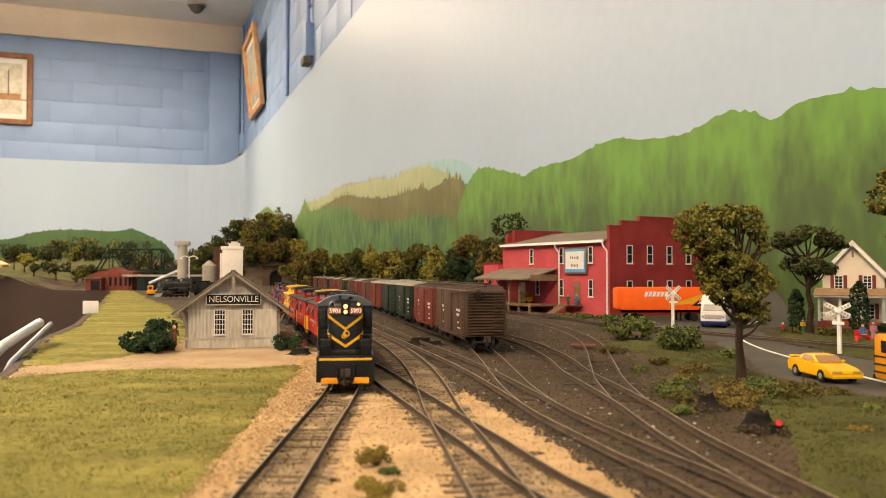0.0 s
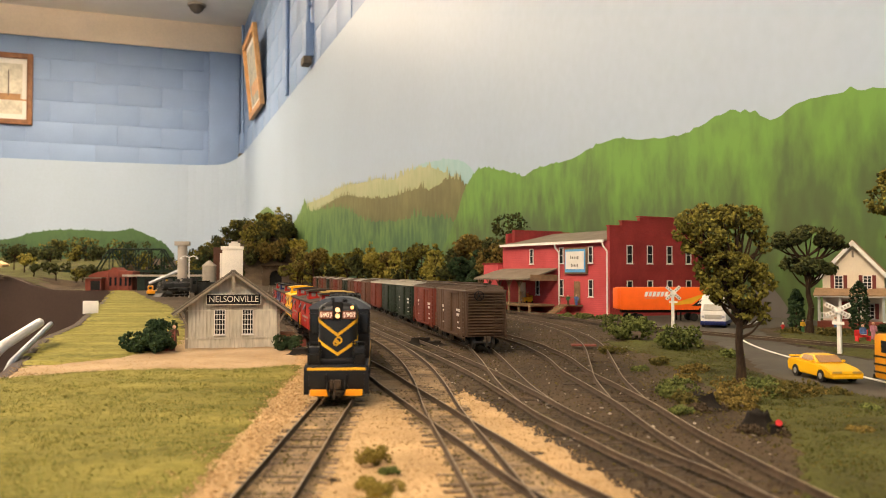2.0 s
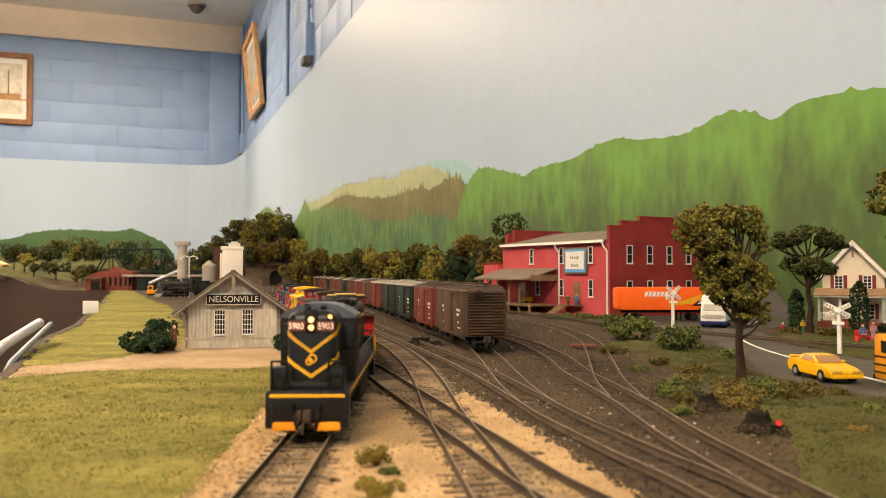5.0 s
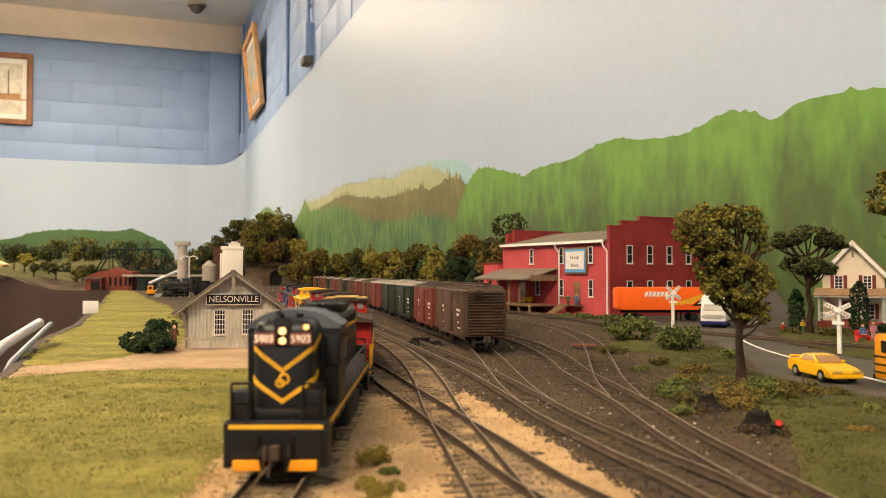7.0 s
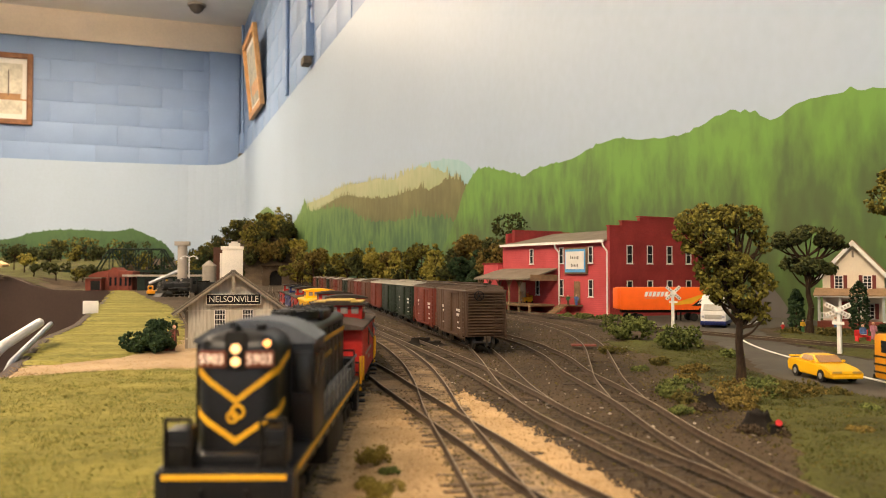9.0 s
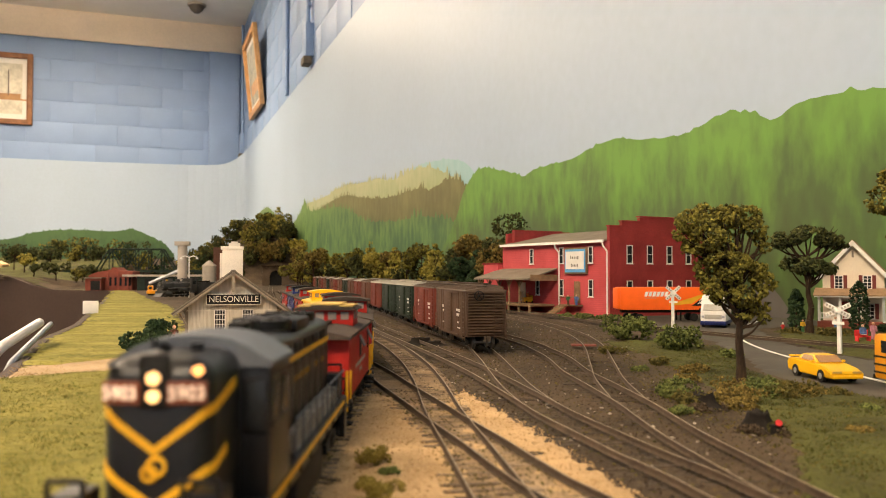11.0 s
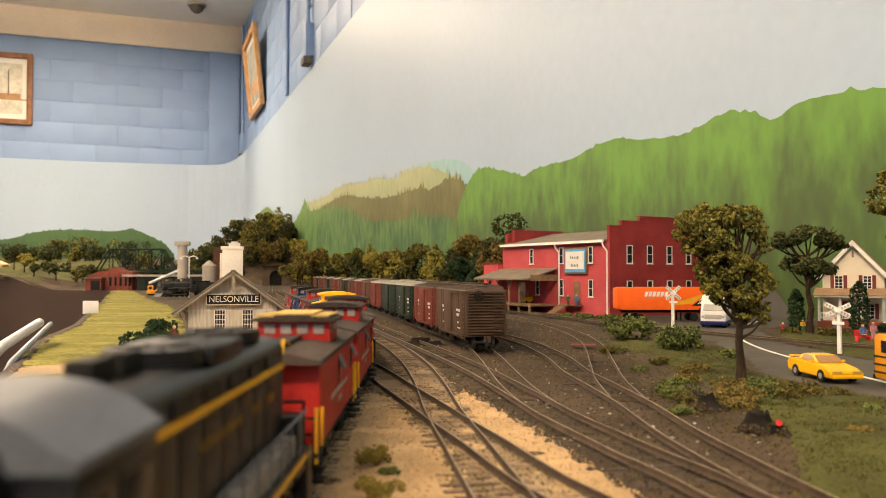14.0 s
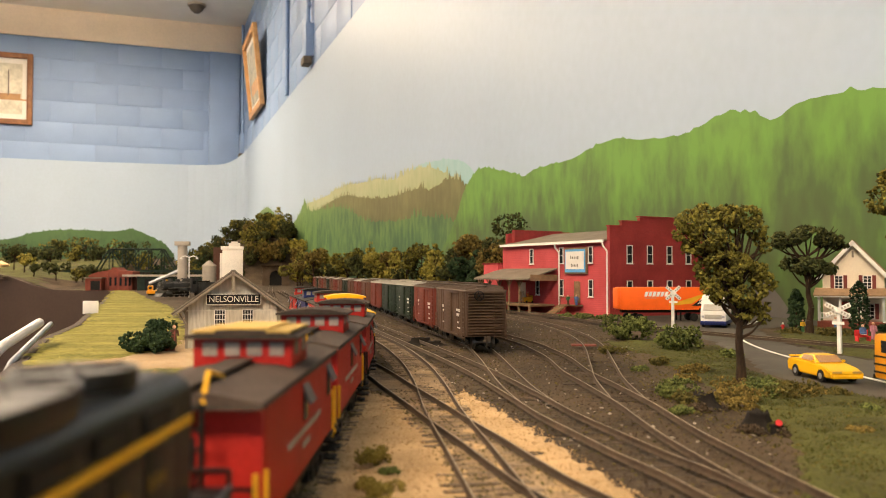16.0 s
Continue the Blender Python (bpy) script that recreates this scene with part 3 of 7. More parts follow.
def track(label, pts, lift=0.0, near=1.05, dark=True):
    pattern = TIE_DARK if dark else TIE
    sink = 0.0020 if dark else 0.0010
    th = thing("track", label, "railway track", pose(0, 0, lift), group="yard tracks")
    s = curve_through(pts, 0.006)
    for off in (-0.0085, 0.0085):
        rail = sweep("rail", s, off, RAIL, M["rail"], th)
        sweep("running_surface", s, off, HEAD, M["railtop"], rail)
    t = curve_through(pts, 0.0066)
    d = np.gradient(t, axis=0)
    rnd = random.Random(int(1e5 * abs(pts[0][0])) + len(pts))
    vs, fs, count = [], [], 0
    for p, q in zip(t, d):
        if p[1] < 0.10 or p[1] > 3.0:
            continue
        a = math.degrees(math.atan2(q[1], q[0])) - 90 + rnd.uniform(-1.5, 1.5)
        m = pose(p[0] + rnd.uniform(-0.0004, 0.0004), p[1], -0.0043 - sink + rnd.uniform(-0.0004, 0.0003), 0, 0, a)
        if p[1] < near and count < 290:
            share("tie", pattern, th, m)
            count += 1
        else:
            k = len(vs)
            vs += [m @ v.co for v in TIE.data.vertices]
            fs += [tuple(k + i for i in f.vertices) for f in TIE.data.polygons]
    if vs:
        tagged(raw("tie_bed", vs, fs, M["tie_dark"], th), kind="stuff")
    return th


MAIN = [(-0.0485, -0.50), (-0.0493, -0.10), (-0.0501, 0.10), (-0.0505, 0.227), (-0.0523, 0.33), (-0.0545, 0.436), (-0.0605, 0.52), (-0.0740, 0.60), (-0.0950, 0.69), (-0.1190, 0.78),
        (-0.175, 1.0), (-0.30, 1.50), (-0.53, 2.5), (-0.74, 3.5), (-0.93, 4.40), (-1.00, 4.75)]
track("main track with rusty rails on tan ballast", MAIN, dark=False)
track("rusty diverging track joining the main", [(0.045, 0.10), (0.0445, 0.20), (0.0300, 0.25), (0.0235, 0.274), (0.014, 0.311), (0.002, 0.354), (-0.0075, 0.391), (-0.026, 0.460),
                                                (-0.040, 0.515), (-0.060, 0.585), (-0.083, 0.66), (-0.112, 0.76)], -0.00012, dark=False)
track("rusty crossing track in the yard throat", [(0.030, 0.10), (0.021, 0.20), (0.0175, 0.227), (0.0135, 0.261), (0.0085, 0.305), (0.0035, 0.347), (-0.001, 0.391), (-0.009, 0.485), (-0.022, 0.590),
                                                 (-0.045, 0.720), (-0.078, 0.86), (-0.165, 1.22), (-0.33, 1.9), (-0.60, 3.0)], -0.00024, dark=False)
track("weathered yard track on dark cinders", [(0.125, 0.10), (0.093, 0.20), (0.084, 0.227), (0.0775, 0.258), (0.0695, 0.286), (0.0625, 0.316), (0.051, 0.367), (0.041, 0.430), (0.024, 0.528),
                                              (0.0, 0.640), (-0.029, 0.760), (-0.072, 0.94), (-0.16, 1.32), (-0.31, 2.0), (-0.55, 3.0)], -0.00006)
track("weathered yard track on dark cinders", [(0.112, 0.10), (0.104, 0.20), (0.101, 0.227), (0.096, 0.286), (0.0935, 0.330), (0.093, 0.400), (0.090, 0.460), (0.086, 0.528), (0.0868, 0.610),
                                              (0.0827, 0.679), (0.0750, 0.750), (0.042, 0.92), (-0.022, 1.2), (-0.20, 2.0), (-0.42, 3.0)], -0.00018)
track("weathered storage track under the boxcars", [(0.0509, 0.367), (0.0454, 0.408), (0.0412, 0.460), (0.0385, 0.528), (0.0362, 0.598), (0.0318, 0.689), (0.0265, 0.740), (-0.016, 0.950), (-0.066, 1.20), (-0.23, 2.0), (-0.46, 3.1), (-0.70, 4.3)], -0.0003)
track("weathered spur curving to the brick warehouse", [(0.0935, 0.415), (0.100, 0.49), (0.113, 0.580), (0.132, 0.717), (0.139, 0.855), (0.131, 0.997), (0.110, 1.13), (0.075, 1.32), (0.02, 1.6), (-0.08, 2.0), (-0.36, 3.0)], -0.00036)
track("weathered siding past the warehouse and house", [(0.72, 0.42), (0.52, 0.555), (0.369, 0.706), (0.334, 0.760), (0.257, 0.915), (0.223, 1.019), (0.179, 1.195), (0.104, 1.422), (0.0, 1.75), (-0.12, 2.1)], 0.0004)


def track_bed(label, pts, y0, y1, half=0.0128, z=-0.0038):
    """Brown worn ballast that fills the space between the ties."""
    c = curve_through(pts, 0.012)
    c = c[(c[:, 1] > y0) & (c[:, 1] < y1)]
    d = np.gradient(c, axis=0)
    d /= np.linalg.norm(d, axis=1)[:, None]
    q = np.stack([d[:, 1], -d[:, 0]], 1) * half
    patch("ballast", label, np.vstack([c - q, (c + q)[::-1]]).tolist(), z, 0.0024, M["bed"], 0.0005, 0.35)


THROAT = [(0.045, 0.10), (0.0445, 0.20), (0.0300, 0.25), (0.0235, 0.274), (0.014, 0.311), (0.002, 0.354), (-0.0075, 0.391), (-0.026, 0.460), (-0.040, 0.515), (-0.060, 0.585)]
CROSSING = [(0.030, 0.10), (0.021, 0.20), (0.0175, 0.227), (0.0135, 0.261), (0.0085, 0.305), (0.0035, 0.347), (-0.001, 0.391), (-0.009, 0.485), (-0.022, 0.590)]
track_bed("brown worn ballast in the main track", MAIN, 0.10, 0.75)
track_bed("brown worn ballast in the diverging track", THROAT, 0.12, 0.58)
track_bed("brown worn ballast in the crossing track", CROSSING, 0.12, 0.58, z=-0.00395)
bpy.data.objects.remove(TIE)
bpy.data.objects.remove(TIE_DARK)


# ---- rolling stock: x across, y towards the front, rail heads at z = 0, metres ----
def mm(*v):
    return [a / 1000 for a in v]


def bx(bm, x, y, z, sx, sy, sz, bevel=0.0):
    return box(bm, *mm(x, y, z, sx, sy, sz), bevel / 1000)


def rd(bm, a, b, r, n=6):
    return rod(bm, mm(*a), mm(*b), r / 1000, n)


def mm3(pts):
    return [tuple(a / 1000 for a in p) for p in pts]


def ring(bm, x, y, z, big, small, n=18, m=6):
    """A round wire ring standing across the track."""
    g = []
    for i in range(n):
        a = 2 * math.pi * i / n
        g.append([bm.verts.new(mm(x + (big + small * math.cos(b)) * math.cos(a), y + small * math.sin(b), z + (big + small * math.cos(b)) * math.sin(a)))
                  for b in (2 * math.pi * k / m for k in range(m))])
    for i in range(n):
        for k in range(m):
            bm.faces.new((g[i][k], g[(i + 1) % n][k], g[(i + 1) % n][(k + 1) % m], g[i][(k + 1) % m]))
    bmesh.ops.recalc_face_normals(bm, faces=bm.faces)
    return bm


def truck(th, y, wheelbase=20, dia=10.5):
    """A four-wheel truck with sprung side frames."""
    bm = B()
    for sx in (-1, 1):
        prism(bm, [(a / 1000, b / 1000) for a, b in ((-14 + y, 4), (-12 + y, 7.2), (-4 + y, 8.4), (4 + y, 8.4), (12 + y, 7.2), (14 + y, 4), (9 + y, 3.6), (5 + y, 2.4), (-5 + y, 2.4), (-9 + y, 3.6))],
              (sx * 12.2 - 1) / 1000, (sx * 12.2 + 1) / 1000, "x")
        for k in (-2, 0, 2):
            rd(bm, (sx * 13, y + k, 3.2), (sx * 13, y + k, 7), 0.8)
        for k in (-1, 1):
            bx(bm, sx * 13, y + k * wheelbase / 2, 4.1, 1.8, 3.4, 3.0, 0.3)
    bx(bm, 0, y, 4.5, 22, 6, 3, 0.4)
    tr = part("truck", bm, M["black"], th, "grimy black truck")
    for k in (-1, 1):
        bm = B()
        for sx in (-1, 1):
            rd(bm, (sx * 7.6, y + k * wheelbase / 2, dia / 2), (sx * 9.6, y + k * wheelbase / 2, dia / 2), dia / 2, 20)
            rd(bm, (sx * 7.0, y + k * wheelbase / 2, dia / 2), (sx * 7.7, y + k * wheelbase / 2, dia / 2), dia / 2 + 0.7, 20)
        rd(bm, (-8, y + k * wheelbase / 2, dia / 2), (8, y + k * wheelbase / 2, dia / 2), 1.2)
        part("wheelset", bm, M["steel"], tr, "steel wheelset")


def coupler(th, y, s):
    bm = B()
    bx(bm, 0, y, 7.6, 2.6, 9, 2.6, 0.3)
    bx(bm, -0.8, y + s * 5.5, 6.8, 3.2, 4, 4.2, 0.7)
    bx(bm, 2.0, y + s * 6.0, 6.8, 1.6, 2.6, 4.2, 0.5)
    rd(bm, (0.6, y + s * 5.5, 7.5), (0.9, y + s * 6.5, 2.0), 0.45)
    part("coupler", bm, M["rail"], th, "rusty steel knuckle coupler")


NOSE_FLAT, NOSE_R, NOSE_Y = 5.2, 4.5, 75.0


def nose_plan(a, out=0.0):
    """Across and along, in mm, at the arc a round the rounded nose, set out by so much."""
    s, a = (1 if a > 0 else -1), abs(a)
    turn = NOSE_R * math.pi / 2
    if a <= NOSE_FLAT:
        return s * a, NOSE_Y + out
    if a <= NOSE_FLAT + turn:
        q = (a - NOSE_FLAT) / NOSE_R
        return s * (NOSE_FLAT + (NOSE_R + out) * math.sin(q)), NOSE_Y - NOSE_R + (NOSE_R + out) * math.cos(q)
    return s * (NOSE_FLAT + NOSE_R + out), NOSE_Y - NOSE_R - (a - NOSE_FLAT - turn)


def nose_arcs(end):
    turn = NOSE_R * math.pi / 2
    half = [0.0, NOSE_FLAT] + [NOSE_FLAT + turn * k / 8 for k in range(1, 9)]
    half = [a for a in half if a < end] + [end]
    return [-a for a in half[:0:-1]] + half


def nose_body(bm, back):
    """The short hood: rounded in plan, with a rounded roof edge."""
    end = NOSE_FLAT + NOSE_R * math.pi / 2 + (NOSE_Y - NOSE_R - back)
    rings = []
    for z, inset in ((18.5, 0.0), (43.6, 0.0), (45.4, 0.6), (46.6, 1.9), (47.3, 4.0)):
        ring_v = []
        for a in nose_arcs(end):
            x, y = nose_plan(a, -min(inset, NOSE_R - 0.5))
            ring_v.append(bm.verts.new(mm(x, y, z)))
        rings.append(ring_v)
    for lo, hi in zip(rings[:-1], rings[1:]):
        for k in range(len(lo) - 1):
            bm.faces.new((lo[k], lo[k + 1], hi[k + 1], hi[k]))
    bm.faces.new(rings[-1])
    bmesh.ops.recalc_face_normals(bm, faces=bm.faces)
    return bm


def nose_strip(bm, line, thick, lift=0.25):
    """A painted stripe round the nose; line gives its lower edge as (arc, z) pairs, mirrored."""
    end = line[-1][0]
    vs = []
    for a in nose_arcs(end):
        z = float(np.interp(abs(a), [p[0] for p in line], [p[1] for p in line]))
        vs.append([bm.verts.new(mm(*nose_plan(a, o), h)) for o, h in ((0.02, z), (lift, z), (lift, z + thick), (0.02, z + thick))])
    for p, q in zip(vs[:-1], vs[1:]):
        for k in range(4):
            bm.faces.new((p[k], p[(k + 1) % 4], q[(k + 1) % 4], q[k]))
    bm.faces.new(vs[0])
    bm.faces.new(vs[-1])
    bmesh.ops.recalc_face_normals(bm, faces=bm.faces)
    return bm


def locomotive():
    th = thing("locomotive", "dark blue high-hood diesel locomotive with yellow chevrons, lit", "locomotive")

    def hood_prof(w, z0, z1, r):
        p = [(-w, z0), (w, z0), (w, z1 - r)]
        for k in range(1, 6):
            a = radians(90 * k / 5)
            p.append((w - r + r * math.cos(a), z1 - r + r * 0.75 * math.sin(a)))
        p += [(-u, z) for u, z in p[:1:-1]]
        return [(a / 1000, b / 1000) for a, b in p]
    part("short_hood", nose_body(B(), 52.0), M["navy"], th)
    bm = prism(B(), hood_prof(9.9, 17.4, 47.6, 4.6), -0.0760, 0.0315)
    lh = part("long_hood", bm, M["navy"], th)
    for k in range(7):
        for sx in (-1, 1):
            hd = part("hood_door", bx(B(), sx * 10.0, -61 + 12.2 * k, 20.5, 0.5, 11.2, 17, 0.1), M["navy"], lh)
    # cab with its arched roof
    cab = part("cab", bx(B(), 0, 42.5, 17.5, 31.4, 22.4, 26.3, 0.4), M["navy"], th)
    prof = [(-16.3, 43.4), (16.3, 43.4), (16.2, 44.4), (11.5, 47.4), (8.0, 48.9), (4, 49.6), (0, 49.8), (-4, 49.6), (-8.0, 48.9), (-11.5, 47.4), (-16.2, 44.4)]
    # roof colour is lightened to stand in for the sheen on its slopes
    part("cab_roof", prism(B(), [(a / 1000, b / 1000) for a, b in prof], 0.0305, 0.0545), M["cabroof"], th, "arched cab roof, coloured lighter grey-blue for its sheen")
    for sx in (-1, 1):
        for yy, ww in ((48.0, 6.5), (38.0, 8.5)):
            w = part("side_window", bx(B(), sx * 15.7, yy, 32, 0.5, ww, 8.5, 0.3), M["glass"], cab)
            part("window_frame", bx(bx(B(), sx * 15.9, yy, 31.2, 0.4, ww + 1.6, 0.8), sx * 15.9, yy, 40.5, 0.4, ww + 1.6, 0.8), M["navy"], w)
        for yy, face in ((53.9, 1), (31.1, -1)):
            ew = part("end_window", bx(B(), sx * 12.9, yy, 31, 3.8, 0.6, 9.5, 0.6), M["glass"], cab)
            part("window_frame", bx(B(), sx * 12.9, yy - 0.1 * face, 30.3, 5.0, 0.5, 10.9, 0.6), M["navy"], ew)
    # roof: fans, hatches, exhaust, horn
    for yy in (-56, -38, -12):
        bm = rd(B(), (0, yy, 46.5), (0, yy, 49.2), 8.3, 24)
        fan = part("radiator_fan", bm, M["navy"], th, "round roof fan housing")
        for k in range(6):
            a = radians(60 * k)
            part("fan_blade", rd(B(), (0, yy, 49.2), (8.0 * math.cos(a), yy + 8.0 * math.sin(a), 49.2), 0.35), M["black"], fan)
    part("dynamic_brake", bx(B(), 0, -26, 45.5, 19, 22, 3.6, 1.0), M["navy"], th)
    for yy in (3, 14):
        part("exhaust_stack", bx(B(), 0, yy, 46, 4, 8, 4.0, 0.4), M["black"], th)
    part("horn", rd(rd(B(), (3, 58, 47.4), (3, 62, 48.6), 0.6, 8), (3, 61, 48.4), (3, 66, 49.0), 1.0, 10), M["navy"], th)
    part("bell", rd(B(), (-3, 60, 47.2), (-3, 60, 48.8), 1.3, 12), M["navy"], th)
    # deck, sill stripe, pilots
    part("deck", bx(B(), 0, 0, 15.2, 31.0, 170, 2.2, 0.3), M["navy"], th)
    for sx in (-1, 1):
        part("sill_stripe", bx(B(), sx * 15.6, 0, 15.2, 0.4, 168, 1.1), M["yellow"], th, "yellow side sill stripe")
        part("hood_stripe", bx(B(), sx * 10.05, -24.0, 38.4, 0.5, 103, 1.4), M["yellow"], th, "yellow hood stripe")
        part("fuel_tank", bx(B(), sx * 10.5, 0, 3.2, 11, 44, 10.5, 2.2), M["black"], th)
        for k in range(6):
            part("hood_vent", bx(B(), sx * 10.3, -60 + 16 * k, 40.4, 0.35, 10, 2.6), M["black"], lh)
        # road name as plain gold bars
        for k, ww in ((-16, 30), (-44, 8), (-58, 8)):
            bm = B()
            for q in range(int(ww / 2.6)):
                bx(bm, sx * 10.35, k - ww / 2 + 2.6 * q, 32.4, 0.2, 1.1, 1.9)
            tagged(part("gold_band", bm, M["worn_gold"], lh, "worn gold lettering bars"), kind="stuff")
        bm = B()
        for k in range(9):
            rd(bm, (sx * 15.2, 20 - 11.4 * k, 16.5), (sx * 15.2, 20 - 11.4 * k, 27), 0.22)
        rd(bm, (sx * 15.2, 20, 27), (sx * 15.2, -80, 27), 0.32)
        part("handrail", bm, M["cabroof"], th, "grey side handrail")
        for k in range(9):
            part("walkway_panel", bx(B(), sx * 12.7, 10 - 9.6 * k, 17.4, 3.0, 8.6, 5.0, 0.4), M["sill_grey"], th, "light grey panel along the walkway")
        for k in range(10):
            part("side_sill", bx(B(), sx * 15.4, 70 - 15.5 * k, 13.2, 0.6, 12.6, 2.2), M["navy"], th)
    for s, lab in ((1, "front"), (-1, "rear")):
        bm = bx(B(), 0, s * 85.0, 5.0, 28.0, 1.6, 12.0, 0.3)
        for sx in (-1, 1):
            bx(bm, sx * 14.6, s * 82.0, 3.2, 2.4, 8, 13.5, 0.2)
        pl = part("pilot", bm, M["navy"], th)
        part("pilot_stripe", bx(B(), 0, s * 86.0, 14.9, 28.6, 0.6, 1.3, 0.2), M["yellow"], pl, "yellow deck edge stripe")
        for sx in (-1, 1):
            part("footboard", bx(B(), sx * 8.0, s * 86.8, 2.6, 9.4, 2.0, 3.1, 0.4), M["orange_foot"], pl, "bright orange-yellow footboard")
        for x in (-13.8, -8, 8, 13.8):
            part("railing_post", rd(B(), (x, s * 84.6, 17), (x, s * 84.6, 28.5), 0.45), M["navy"], th)
        for a in (-1, 1):
            part("end_rail", rd(B(), (a * 13.8, s * 84.6, 28.5), (a * 8, s * 84.6, 28.5), 0.45), M["navy"], th)
            part("end_rail", rd(B(), (a * 13.8, s * 84.6, 22.5), (a * 8, s * 84.6, 22.5), 0.35), M["navy"], th)
            part("cut_lever", rd(B(), (a * 5.2, s * 86.2, 6), (a * 5.2, s * 87.2, 13), 0.5), M["navy"], th)
            part("air_hose", tube(B(), mm3([(a * 4.2, s * 86.2, 10), (a * 4.4, s * 88.0, 7), (a * 3.4, s * 88.4, 3)]), 0.0006, 6), M["black"], th, "black rubber air hose")
        bm = bx(B(), 0, s * 79.0, 17.2, 18, 6, 2.6, 0.5)
        part("battery_box", bm, M["navy"], th)
        for sx in (-1, 1):
            eb = part("end_box", bx(B(), sx * 11.2, s * 80.2, 17.2, 5.4, 8.0, 8.8, 0.5), M["navy"], th)
            part("end_grille", bx(B(), sx * 11.2, s * 84.3, 18.6, 3.8, 0.4, 4.6, 0.2), M["black"], eb)
        coupler(th, s * 86, s)
    # face: lamps, number boards, chevrons
    fy = 75.0
    part("lamp_plate", bx(B(), 0, fy, 38.6, 5.2, 0.8, 9.4, 0.8), M["black"], th)
    for z, r in ((43.9, 1.15), (40.8, 1.1)):
        part("headlight", rd(B(), (0, fy, z), (0, fy + 1.1, z), r, 16), M["lens"], th, "glowing warm headlight")
    part("marker_lamp", rd(B(), (-7.2, fy - 3.5, 45.0), (-7.2, fy - 0.6, 45.0), 0.9, 12), M["amber"], th, "small amber marker light")
    part("marker_lamp", rd(B(), (7.2, fy - 3.5, 45.0), (7.2, fy - 0.6, 45.0), 0.9, 12), M["black"], th)
    for sx in (-1, 1):
        px, py = nose_plan(sx * 5.7, 0.35)
        turned = pose(px / 1000, py / 1000, 0.0394, 0, 0, -sx * 9)
        nb = part("number_board", bx(B(), 0, -0.3, 0, 6.8, 1.2, 3.9, 0.3), M["boardback"], th, "lit number board", turned)
        lettering("number", "5903", 0.0034, M["board"], nb, pose(0, 0.0005, 0.0019, 90, 0, 180), 0.0060)
    for line in (((0, 30.4), (8.5, 36.8), (14.0, 38.4), (25.0, 40.4)), ((0, 20.8), (8.5, 26.6), (14.0, 28.0), (18.5, 28.8))):
        part("chevron", nose_strip(B(), line, 1.7), M["yellow"], th, "yellow chevron round the nose")
    em = part("emblem", ring(B(), -0.5, fy + 0.2, 28.6, 1.5, 0.42), M["yellow"], th, "small round gold emblem")
    part("emblem_ring", ring(B(), 0.7, fy + 0.3, 27.4, 1.2, 0.42), M["yellow"], em)
    for y in (62, -62):
        truck(th, y, 31, 11.5)
    return th


